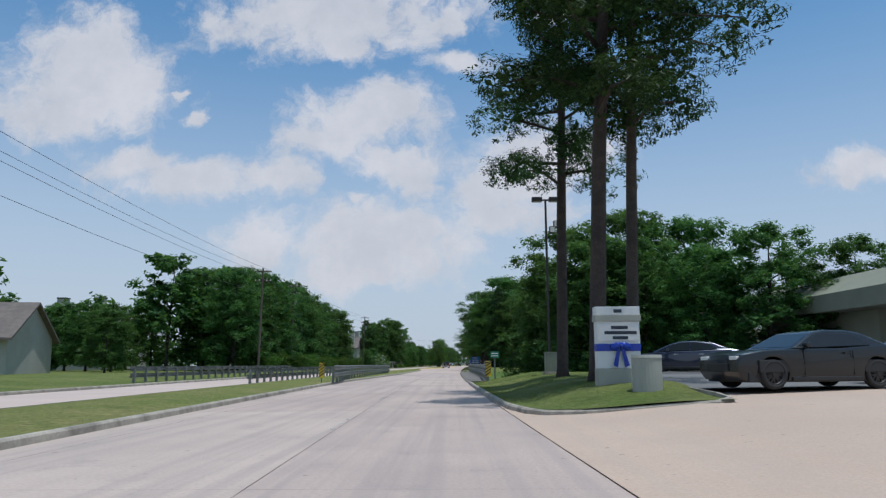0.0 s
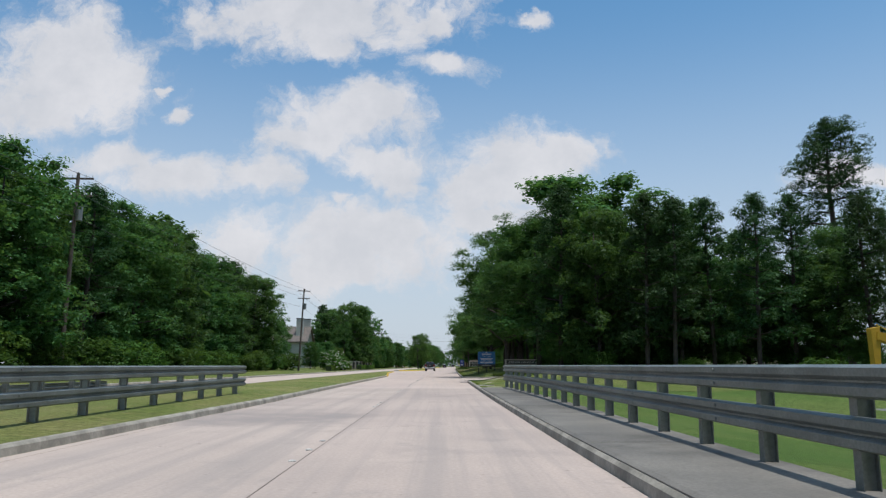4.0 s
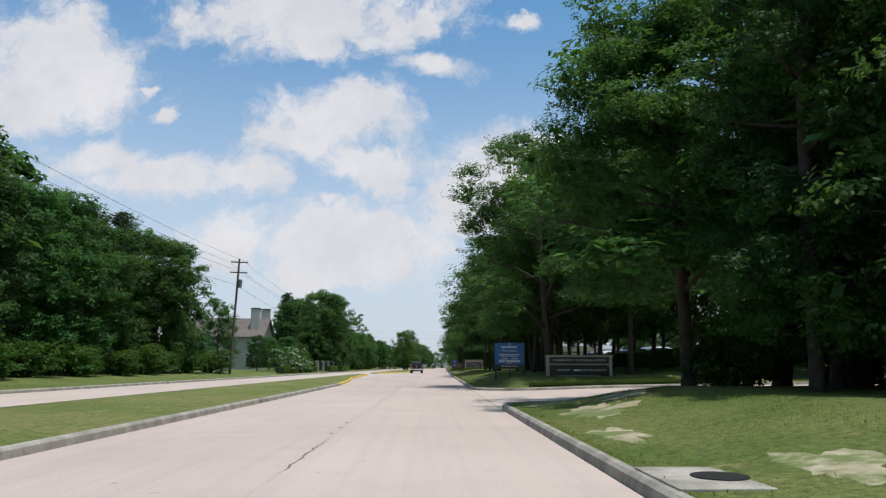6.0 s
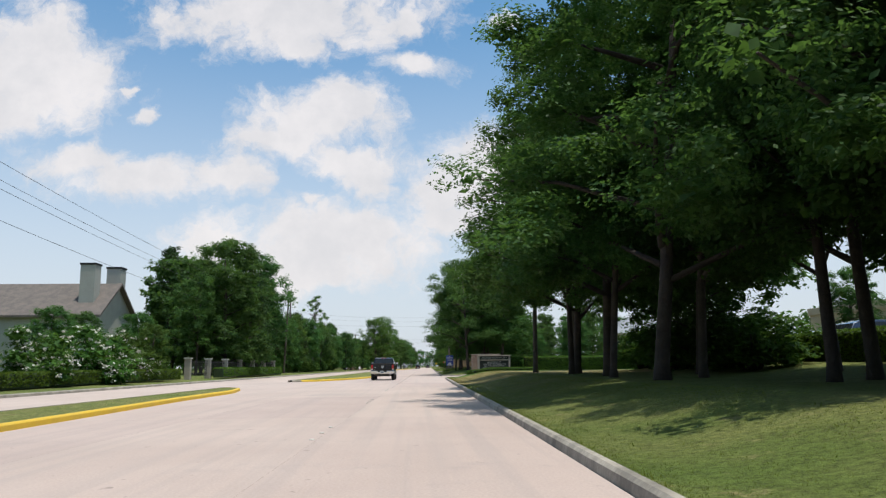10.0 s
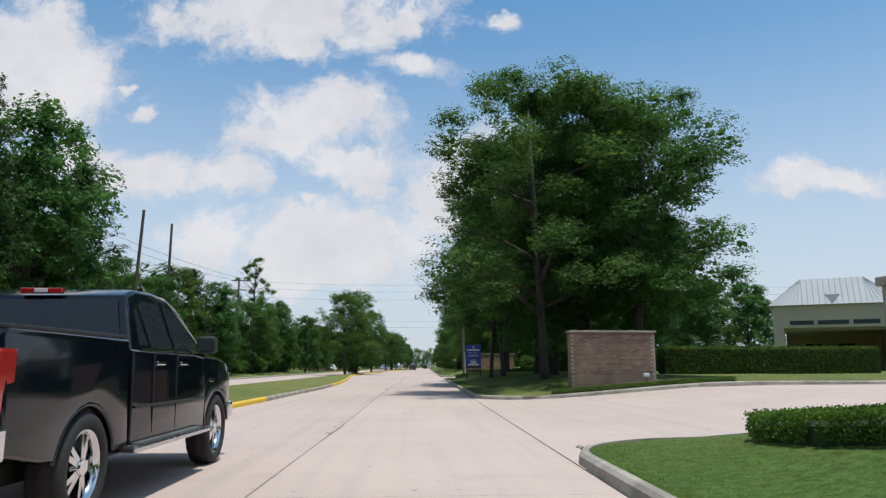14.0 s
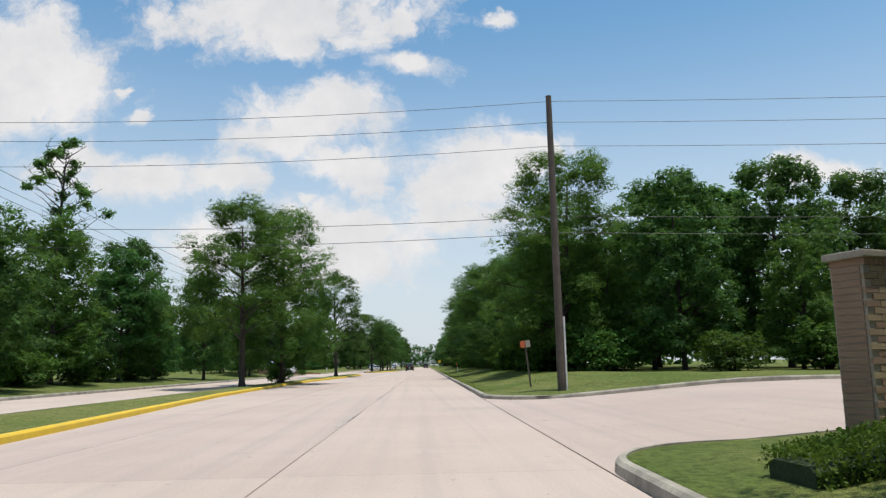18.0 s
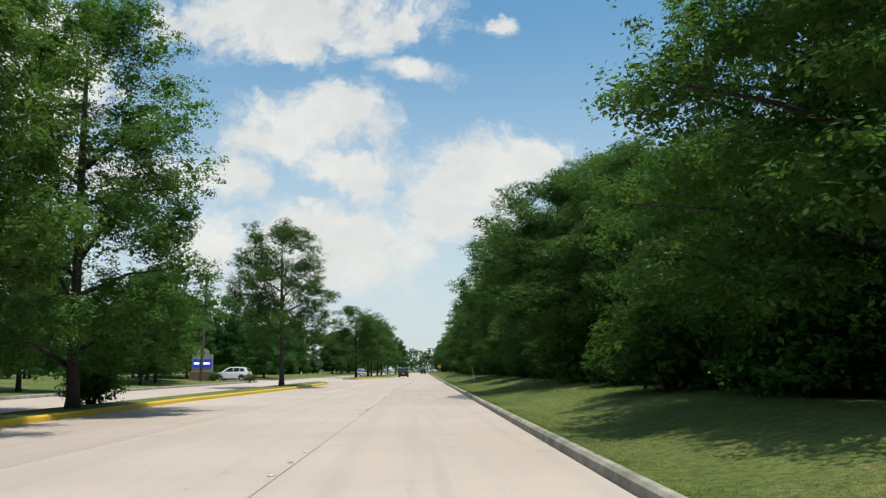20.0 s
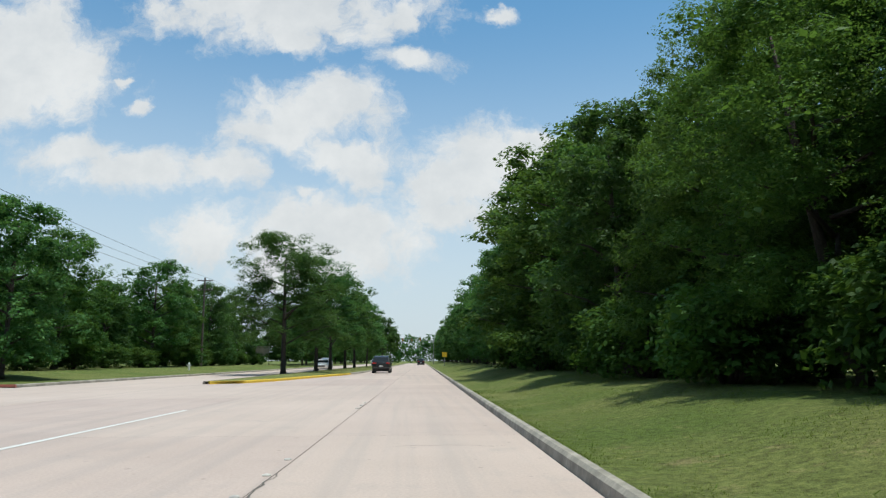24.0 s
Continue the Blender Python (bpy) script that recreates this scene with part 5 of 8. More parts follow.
hazard_marker(at(3.15, 44.6).x, 44.6, 0.2, "yellow and black striped hazard panel at the rail's end")
hazard_marker(at(-7.0, 45.2).x, 45.2, 0.15, "yellow and black striped hazard panel by the median rail")


def board_sign(x, y, z, w, h, lift, mat, label, name="sign", turn=0.0, posts=2, post_mat=DARK_METAL):
    """A flat board on posts; its face looks back down the road."""
    ob = thing(name, pose(x, y, z, 0, 0, turn), label, "sign")
    part("board", block(-w / 2, w / 2, -0.02, 0.02, lift, lift + h, 0.005), mat, ob)
    for k in range(posts):
        px = 0 if posts == 1 else (-w / 2 + 0.05) + k * (w - 0.1) / (posts - 1)
        part("post", block(px - 0.045, px + 0.045, 0.022, 0.112, -0.3, lift + h - 0.08, 0.004), post_mat, ob)
    return ob


_s = board_sign(at(3.9, 50).x, 50, 0.0, 0.6, 0.45, 1.6, SIGN_GREEN, "small green road sign on a post near the bridge", posts=1, post_mat=GALVANISED)
for _z in (1.92, 1.76):
    part("writing_bar", block(-0.22, 0.22, -0.026, -0.022, _z - 0.035, _z + 0.035, 0), PLATE_WHITE, _s)


# ---- signs along the verge ----
def lease_sign_wide():
    ob = board_sign(3.48, 144.4, lawn_height(4.75, 144.4), 1.85, 1.32, 0.82, SIGN_BLUE, "large blue for-lease board on dark posts on the lawn", "lease_sign", turn=-14, posts=3)
    y = -0.024
    part("lower_board", block(-0.92, 0.92, -0.02, 0.02, 0.58, 0.81, 0.004), SIGN_BLACK, ob, "black lower strip")
    part("logo", block(-0.075, 0.075, y - 0.004, y, 2.0, 2.11, 0), PLATE_WHITE, ob, "white square emblem")
    part("logo_bar", block(-0.03, 0.03, y - 0.006, y - 0.0045, 2.02, 2.09, 0), SIGN_BLUE, ob)
    part("writing_bar", block(-0.5, 0.5, y - 0.004, y, 1.83, 1.93, 0), PLATE_WHITE, ob, "white bar in place of a company name")
    words("For Lease", 0.22, PLATE_WHITE, ob, on_face(0, y, 1.66), "white words For Lease")
    for z, w, h in ((1.42, 0.66, 0.05), (1.32, 0.56, 0.05), (0.865, 0.2, 0.02)):
        part("writing_bar", block(-w, w, y - 0.004, y, z - h / 2, z + h / 2, 0), PLATE_WHITE, ob)
    for a, b in ((-0.5, -0.12), (0.12, 0.55)):
        part("writing_bar", block(a, b, y - 0.004, y, 1.15, 1.19, 0), PLATE_WHITE, ob)
    part("rule", block(-0.7, 0.7, y - 0.003, y, 1.125, 1.135, 0), PLATE_WHITE, ob)
    for a, b in ((-0.66, -0.28), (-0.2, 0.68)):
        part("writing_bar", block(a, b, y - 0.004, y, 0.94, 1.07, 0), PLATE_WHITE, ob, "bar in place of a phone number")
    part("writing_bar", block(-0.5, 0.5, y - 0.004, y, 0.68, 0.72, 0), LETTER, ob)


lease_sign_wide()


def lease_sign_tall(x, y, z, label, turn=-6):
    w = 1.12
    ob = board_sign(x, y, z, w, 1.58, 0.86, SIGN_NAVY, label, "lease_sign", turn=turn, posts=2)
    f = -0.024
    part("lower_board", block(-w / 2, w / 2, -0.02, 0.02, 0.42, 0.855, 0.004), SIGN_BLACK, ob, "black lower strip")
    part("logo", block(-0.07, 0.07, f - 0.004, f, 2.2, 2.33, 0), PLATE_WHITE, ob, "white square emblem")
    part("logo_bar", block(-0.03, 0.03, f - 0.006, f - 0.0045, 2.22, 2.3, 0), SIGN_NAVY, ob)
    part("writing_bar", block(-0.46, 0.46, f - 0.004, f, 2.02, 2.11, 0), PLATE_WHITE, ob, "white bar in place of a company name")
    words("For Lease", 0.17, PLATE_WHITE, ob, on_face(0, f, 1.84), "white words For Lease")
    for zz, hw in ((1.63, 0.4), (1.32, 0.2)):
        part("writing_bar", block(-hw, hw, f - 0.004, f, zz - 0.025, zz + 0.025, 0), LETTER, ob)
    part("rule", block(-0.4, 0.4, f - 0.003, f, 1.24, 1.25, 0), PLATE_WHITE, ob)
    part("writing_bar", block(-0.2, 0.2, f - 0.004, f, 1.08, 1.2, 0), PLATE_WHITE, ob, "bar in place of a phone number")
    part("writing_bar", block(-0.4, 0.4, f - 0.004, f, 0.92, 1.03, 0), PLATE_WHITE, ob, "bar in place of a phone number")
    part("writing_bar", block(-0.48, 0.48, f - 0.004, f, 0.62, 0.66, 0), LETTER, ob)


lease_sign_tall(4.95, 276.0, lawn_height(3.95, 276), "tall royal blue for-lease board on two posts in tree shade")
def brick_wall(x0, y0, x1, y1, z, h, mat, label, thick=0.42):
    """A free-standing brick screen with a capping course; bricks are pieces of it."""
    d = Vector((x1 - x0, y1 - y0, 0))
    ob = thing("brick_wall", Matrix.Translation((x0, y0, z)) @ Matrix.Rotation(math.atan2(d.y, d.x), 4, "Z"), label, "wall")
    L = d.length
    part("mortar_core", block(0.012, L - 0.012, 0.012, thick, -0.4, h - 0.16, 0), MORTAR, ob)
    part("cap", block(-0.05, L + 0.05, -0.05, thick + 0.05, h - 0.08, h, 0.012), CAP_STONE, ob, "projecting stone capping")
    bm = bmesh.new()
    x = 0.0
    while x < L - 0.05:
        box(bm, x + 0.004, min(L, x + 0.072), -0.012, thick, h - 0.158, h - 0.083)
        x += 0.075
    part("soldier_course", bm, mat, ob, "course of bricks on end")
    me = bpy.data.meshes.new("brick")
    b = block(-0.1, 0.1, 0.0, 0.03, -0.031, 0.031, 0)
    b.to_mesh(me), b.free()
    me.materials.append(mat)
    course = bmesh.new()
    n = 0
    for r in range(int((h + 0.2) / 0.075)):
        zz = h - 0.20 - r * 0.075
        x = 0.1 if r % 2 else 0.205
        while x + 0.1 <= L:
            if n < 300:
                part_mesh("brick", me, ob, m=Matrix.Translation((x, random.uniform(-0.003, 0.002), zz)))
            else:
                box(course, x - 0.1, x + 0.1, 0.0, 0.03, zz - 0.031, zz + 0.031)
            n += 1
            x += 0.2085
    for r in range(int((h + 0.2) / 0.075)):
        zz = h - 0.20 - r * 0.075
        box(course, -0.0, 0.012, 0.05, thick - 0.02, zz - 0.031, zz + 0.031), box(course, L - 0.012, L, 0.05, thick - 0.02, zz - 0.031, zz + 0.031)
    tagged(part("bricks", course, mat, ob), kind="stuff")
    return ob


brick_wall(6.05, 247.15, 9.35, 247.45, 0.62, 1.9, BRICK, "low red-brown brick screen wall with stone capping by the drive")
brick_wall(5.9, 287.0, 9.85, 288.4, 0.72, 1.62, TAN_BRICK, "tan brick screen wall with projecting cap behind a clipped hedge")


def stone_monument(x, y, z, w, h, turn, lines, label, head="CYPRESSWOOD PROFESSIONAL CENTER"):
    """A monument sign: rough stone frame round dark panels with pale letters."""
    ob = thing("monument_sign", pose(x, y, z, 0, 0, turn), label, "sign")
    t = 0.28
    part("pier", block(-w / 2, -w / 2 + 0.16, 0, t, -0.3, h, 0.015), CAP_STONE, ob, "rough tan stone pier")
    part("pier", block(w / 2 - 0.16, w / 2, 0, t, -0.3, h, 0.015), CAP_STONE, ob, "rough tan stone pier")
    part("cap", block(-w / 2 - 0.04, w / 2 + 0.04, -0.04, t + 0.04, h + 0.002, h + 0.10, 0.015), CAP_STONE, ob, "rough stone capping")
    part("lintel", block(-w / 2 + 0.162, w / 2 - 0.162, -0.015, t, h * 0.70, h * 0.70 + 0.07, 0.01), CAP_STONE, ob)
    part("footing", block(-w / 2 + 0.162, w / 2 - 0.162, -0.02, t, -0.3, 0.06, 0.01), CAP_STONE, ob)
    part("head_panel", block(-w / 2 + 0.165, w / 2 - 0.165, 0.03, t - 0.03, h * 0.70 + 0.075, h - 0.004, 0.003), SIGN_BLACK, ob)
    part("panel", block(-w / 2 + 0.165, w / 2 - 0.165, 0.03, t - 0.03, 0.065, h * 0.70 - 0.004, 0.003), SIGN_BLACK, ob)
    words(head, (w - 0.5) / 19.5, LETTER, ob, on_face(0, 0.028, h * 0.70 + 0.075 + (h * 0.3 - 0.08) / 2), "pale serif letters")
    n = len(lines)
    for k, line in enumerate(lines):
        zz = h * 0.68 - (k + 0.75) * (h * 0.62) / (n + 0.6)
        if isinstance(line, str):
            words(line, min((w - 0.5) / 16.5, 0.19), LETTER, ob, on_face(0, 0.028, zz), "pale raised letters")
        else:
            words(line[0], 0.17, LETTER, ob, on_face(-0.86, 0.028, zz), "pale raised letters")
            part("writing_bar", block(-0.32, 0.06, 0.022, 0.03, zz - 0.05, zz + 0.05, 0), LETTER, ob, "bar in place of a practice's name")
            words(line[1], 0.17, LETTER, ob, on_face(0.80, 0.028, zz), "pale raised letters")
    return ob


stone_monument(6.8, 139.2, 0.28, 3.65, 1.46, -2, [("SMILES BY", "ORTHODONTICS"), "VISION LEARNING CENTER"], "stone-framed black monument sign with pale letters in deep shade")
stone_monument(6.5, 227.2, 0.74, 3.0, 1.28, 6, ["BELLA VITA SMILES", "TEXAS CHILDREN'S PEDIATRICS", "SELECT PHYSICAL THERAPY", "SPRING MEDICAL ASSOCIATES"], "stone-framed black monument sign listing four practices")


def flood_lamp(x, y, z, turn=0):
    ob = thing("ground_floodlight", pose(x, y, z, 0, 0, turn), "small white ground floodlight before the sign", "lamp", "sign floodlights")
    part("stake", bar((0, 0, -0.1), (0, 0, 0.12), 0.015), DARK_METAL, ob)
    part("head", block(-0.11, 0.11, -0.07, 0.07, 0.12, 0.24, 0.02), PLATE_WHITE, ob)


flood_lamp(7.2, 137.9, 0.25), flood_lamp(7.6, 226.6, 0.75), flood_lamp(8.8, 246.95, 0.68), flood_lamp(9.2, 287.2, 0.8)


def office_sign():
    """The title office's monument: grey base, white panel, arched face, ribbon with a bow."""
    ob = thing("monument_sign", pose(4.42, 20.3, 0.80), "white monument sign tied with a blue ribbon and bow", "sign")
    w = 0.60
    part("plinth", block(-w, w, -0.05, 0.45, -0.4, 0.27, 0.015), GREY_STUCCO, ob, "grey concrete plinth")
    part("body", block(-w + 0.01, w - 0.01, 0, 0.4, 0.272, 1.88, 0.01), PLATE_WHITE, ob)
    part("cornice", block(-w - 0.03, w + 0.03, -0.04, 0.44, 1.55, 1.72, 0.012), GREY_STUCCO, ob, "grey moulded cornice")
    part("crown_block", block(-w - 0.01, w + 0.01, -0.02, 0.42, 1.724, 1.96, 0.012), PLATE_WHITE, ob)
    part("number_bar", block(-0.11, 0.11, -0.026, -0.021, 1.79, 1.88, 0), DARK_LETTER, ob, "dark bar in place of a number")
    bm = bmesh.new()
    arch = [(-w + 0.05, 1.02)] + [(-(w - 0.05) * math.cos(a), 1.30 + 0.22 * math.sin(a)) for a in np.linspace(0, math.pi, 15)] + [(w - 0.05, 1.02)]
    prism(bm, arch, -0.022, -0.002, "Y")
    part("face", bm, LENS_WHITE, ob, "white arched panel")
    for z, a, b in ((1.38, -0.2, 0.26), (1.24, -0.38, 0.5), (1.10, -0.16, 0.26)):
        part("writing_bar", block(a, b, -0.028, -0.023, z - 0.045, z + 0.045, 0), DARK_LETTER, ob, "dark bar in place of a company name")
    part("ribbon", block(-w - 0.004, w + 0.004, -0.012, 0.412, 0.74, 0.94, 0.004), RIBBON, ob, "broad blue ribbon")
    for s in (-1, 1):
        bm = bmesh.new()
        bmesh.ops.create_uvsphere(bm, u_segments=14, v_segments=8, radius=0.14, matrix=Matrix.LocRotScale((0.04 + s * 0.13, -0.1, 0.87), Euler((0, radians(s * 24), 0)), (1.15, 0.5, 0.75)))
        part("bow_loop", bm, RIBBON, ob, "blue bow loop", True)
        bm = bmesh.new()
        prism(bm, [(0.04, 0.84), (0.04 + s * 0.10, 0.30), (0.04 + s * 0.22, 0.36), (0.04 + s * 0.08, 0.84)], -0.09 - 0.01 * s, -0.06, "Y")
        part("bow_tail", bm, RIBBON, ob, "hanging ribbon tail")
    bm = bmesh.new()
    bmesh.ops.create_uvsphere(bm, u_segments=10, v_segments=6, radius=0.06, matrix=Matrix.Translation((0.04, -0.14, 0.87)))
    part("knot", bm, RIBBON, ob, smooth_faces=True)


office_sign()


def concrete_drum(x, y, z):
    ob = thing("concrete_block", pose(x, y, z, 0, 0, 8), "squat round concrete pillar on the lawn beside the sign", "concrete block")
    part("shaft", bar((0, 0, -0.3), (0, 0, 0.78), 0.36, 0.36, 28), GREY_STUCCO, ob, smooth_faces=False)
    part("cap", bar((0, 0, 0.784), (0, 0, 0.86), 0.375, 0.36, 28), GREY_STUCCO, ob, "slightly projecting concrete cap")


concrete_drum(4.62, 18.2, 0.55)


def cabinet(x, y, z, w, h, label):
    ob = thing("utility_cabinet", pose(x, y, z), label, "utility cabinet")
    part("body", block(-w / 2, w / 2, -0.35, 0.35, 0.06, h, 0.02), GREEN_BOX, ob)
    part("base", block(-w / 2 - 0.1, w / 2 + 0.1, -0.45, 0.45, -0.2, 0.055, 0.01), KERB, ob, "concrete pad")
    part("door", block(-w / 2 + 0.06, w / 2 - 0.06, -0.362, -0.351, 0.14, h - 0.08, 0.003), GREEN_BOX, ob)
    part("lid", block(-w / 2 - 0.02, w / 2 + 0.02, -0.37, 0.37, h + 0.002, h + 0.05, 0.01), GREEN_BOX, ob)


cabinet(4.75, 37.6, 0.76, 0.62, 0.98, "grey-green utility cabinet on the lawn under the lamp")


# ---- lamps, poles and wires ----
def twin_lamp(x, y, z, h, label, floods=False, turn=0):
    ob = thing("parking_lamp", pose(x, y, z, 0, 0, turn), label, "lamp post")
    part("pole", bar((0, 0, -0.3), (0, 0, h), 0.075, 0.055, 12), DARK_METAL, ob)
    part("base", bar((0, 0, -0.3), (0, 0, 0.35), 0.22, 0.22, 14), GREY_STUCCO, ob, "concrete footing")
    part("crossarm", block(-0.55, 0.55, -0.04, 0.04, h - 0.06, h + 0.02, 0.01), DARK_METAL, ob)
    for s in (-1, 1):
        head = part("lamp_head", block(s * 0.18, s * 0.72, -0.2, 0.2, h - 0.10, h + 0.12, 0.03), DARK_METAL, ob)
        part("lens", block(s * 0.23, s * 0.67, -0.15, 0.15, h - 0.115, h - 0.102, 0.0), LENS_WHITE, head, "clear lens")
    if floods:
        part("bracket", bar((0, 0, h - 2.1), (0.32, -0.05, h - 1.9), 0.025), DARK_METAL, ob)
        for dx, dz in ((0.30, -1.62), (0.52, -1.32)):
            head = part("floodlight", block(dx - 0.14, dx + 0.16, -0.2, 0.12, h + dz - 0.2, h + dz + 0.16, 0.03), DARK_METAL, ob)
            part("lens", block(dx - 0.10, dx + 0.12, -0.215, -0.202, h + dz - 0.16, h + dz + 0.12, 0.0), LENS_WHITE, head, "clear lens")


twin_lamp(4.72, 38.0, 0.8, 9.0, "dark twin-headed parking lamp with two added floodlights", True)
twin_lamp(30.1, 260.1, 1.0, 9.3, "dark twin-headed parking lamp above the hedge")


POLES = []


def utility_pole(x, y, h, label, lean=(0, 0), arms=2, transformer=False, z=0.5):
    ob = thing("utility_pole", Matrix.Translation((x, y, z)) @ Matrix.Rotation(radians(lean[0]), 4, "Y") @ Matrix.Rotation(radians(lean[1]), 4, "X"), label, "utility pole", "power line")
    h -= z
    part("pole", bar((0, 0, -0.8), (0, 0, h), 0.155, 0.105, 12), WOOD_POLE, ob)
    for k in range(arms):
        zz = h - 0.35 - k * 1.15
        arm = part("crossarm", block(-0.95, 0.95, 0.11, 0.21, zz - 0.06, zz + 0.06, 0.008), WOOD_POLE, ob)
        for dx in (-0.88, -0.45, 0.45, 0.88):
            part("insulator", bar((dx, 0.16, zz + 0.06), (dx, 0.16, zz + 0.24), 0.045, 0.03, 8), LENS_WHITE, arm, "pale insulator")
    if transformer:
        part("transformer", bar((0.3, -0.05, h - 3.2), (0.3, -0.05, h - 2.3), 0.22, 0.22, 14), GALVANISED, ob, "grey transformer can")
    POLES.append((x, y, z + h))
    return ob


for _x, _y, _h, _lean, _a, _tr in ((-22.8, 84.3, 12.4, (1, 0), 2, False), (-25.4, 112.4, 13.6, (0.6, 0), 2, True), (-23.0, 178.8, 12.9, (2.2, 0), 2, True), (-22.95, 252.8, 11.0, (0, 0), 3, False), (-20.7, 275.3, 13.0, (2.6, 0), 0, False),
                                   (-21.9, 287.0, 14.2, (0.5, 0), 0, False), (-21.0, 310.0, 12.0, (1.2, 0), 2, True), (-18.0, 383.0, 10.9, (0.5, 0), 1, True), (-21.5, 466.0, 11.5, (0, 0), 2, False), (-20.0, 545.0, 11.5, (0, 0), 2, False)):
    utility_pole(_x, _y, _h, "weathered wooden utility pole beyond the oncoming lanes", _lean, _a, _tr)
utility_pole(-36.2, 104.0, 12.1, "wooden utility pole behind the trees", (0, 0), 1)
corner_pole = utility_pole(6.35, 305.0, 10.9, "dark wooden utility pole at the drive's far corner", (-0.3, 0), 0, False, 0.4)
part("conduit", bar((0.16, -0.08, -0.2), (0.16, -0.08, 2.4), 0.035), LENS_WHITE, corner_pole, "pale plastic conduit")


def wire(a, b, sag, r=0.014):
    a, b = Vector(a), Vector(b)
    bm = bmesh.new()
    pts = [a.lerp(b, i / 14) - Vector((0, 0, sag * 4 * (i / 14) * (1 - i / 14))) for i in range(15)]
    limb(bm, pts, [r] * 15, 4)
    me = bpy.data.meshes.new("wire")
    bm.to_mesh(me), bm.free()
    me.materials.append(BLACK_PLASTIC)
    tagged(new("power_line", me), "thin black overhead wire sagging between poles", "wire", "overhead wires")


_row = [(-21, -40, 12.6), (-22, 20, 12.5), (-22.8, 84.3, 12.2), (-25.4, 112.4, 13.3), (-23.0, 178.8, 12.7), (-22.95, 252.8, 10.9), (-21, 310, 11.8), (-18, 383, 10.8), (-21.5, 466, 11.3), (-20, 545, 11.3)]
for _p, _q in zip(_row, _row[1:]):
    for _dx, _dz in ((-0.88, 0), (0.88, 0), (0.45, -1.15), (0.0, -2.6)):
        wire((_p[0] + _dx, _p[1], _p[2] + _dz), (_q[0] + _dx, _q[1], _q[2] + _dz), 0.6)
for _dz, _zr in ((0.0, 10.7), (-0.8, 9.9), (-1.9, 9.0), (-4.4, 6.4), (-5.2, 5.8)):
    wire((-21.0, 310.0, 11.7 + _dz), (6.35, 305.0, _zr), 0.35, 0.009)
    wire((6.35, 305.0, _zr), (60.0, 297.0, _zr - 0.6), 0.5, 0.009)


# ---- small roadside things ----
def marker_post(x, y, z, h, lean, label, orange=0.55):
    ob = thing("cable_marker", Matrix.Translation((x, y, z)) @ Matrix.Rotation(radians(lean), 4, "Y"), label, "marker post")
    part("post", bar((0, 0, -0.3), (0, 0, h * (1 - orange)), 0.034, 0.034, 12), PLATE_WHITE, ob)
    part("sleeve", bar((0, 0, h * (1 - orange)), (0, 0, h), 0.037, 0.037, 12), ORANGE_PAINT, ob, "faded orange upper sleeve")


marker_post(6.76, 364.4, 0.24, 1.26, -9.5, "white and orange cable marker post leaning by the woods", 0.42)
marker_post(11.8, 320.0, 0.75, 1.0, 0, "white and orange cable marker post in weeds", 0.6)
_p = thing("meter_cover", pose(6.55, 363.6, 0.21), "round pale utility cover set in the grass", "cover")
part("cover", bar((0, 0, -0.1), (0, 0, 0.03), 0.42, 0.42, 24), KERB, _p)
part("ring", bar((0, 0, -0.1), (0, 0, 0.02), 0.5, 0.5, 24), GALVANISED, _p, "metal ring")
_p = thing("storm_inlet", pose(lane(105.3) + 2.75, 105.3, 0.16), "flat concrete storm inlet with a round iron manhole cover", "storm drain")
part("slab", block(-0.62, 0.62, -0.7, 0.7, -0.2, 0.015, 0.01), KERB, _p)
part("manhole_cover", bar((0, 0, -0.05), (0, 0, 0.028), 0.27, 0.27, 24), DARK_METAL, _p, "round iron cover")

_s = thing("street_sign", pose(5.6, 307.0, 0.35, 0, -6, 0), "small leaning wooden sign with two little boards", "sign")
part("post", block(-0.03, 0.03, -0.03, 0.03, -0.3, 1.72, 0.004), WOOD_POLE, _s)
part("board", block(-0.19, -0.01, -0.05, -0.032, 1.45, 1.7, 0.004), ORANGE_PAINT, _s, "faded reddish board")
part("board", block(0.01, 0.19, -0.05, -0.032, 1.45, 1.7, 0.004), CAP_STONE, _s, "tan board")
_s = board_sign(at(4.0, 491).x, 491, 0.3, 0.75, 0.75, 1.5, YELLOW_PAINT, "yellow warning sign on a post by the woods", posts=1, post_mat=GALVANISED)


def hydrant(x, y, z):
    ob = thing("fire_hydrant", pose(x, y, z), "small pale fire hydrant on the far verge", "hydrant")
    part("barrel", bar((0, 0, -0.1), (0, 0, 0.6), 0.11, 0.10, 14), LENS_WHITE, ob)
    part("bonnet", bar((0, 0, 0.6), (0, 0, 0.76), 0.13, 0.04, 14), LENS_WHITE, ob)
    for s in (-1, 1):
        part("nozzle", bar((0, 0, 0.45), (s * 0.19, 0, 0.45), 0.055, 0.055, 10), LENS_WHITE, ob)


hydrant(-17.2, 446.0, 0.3)


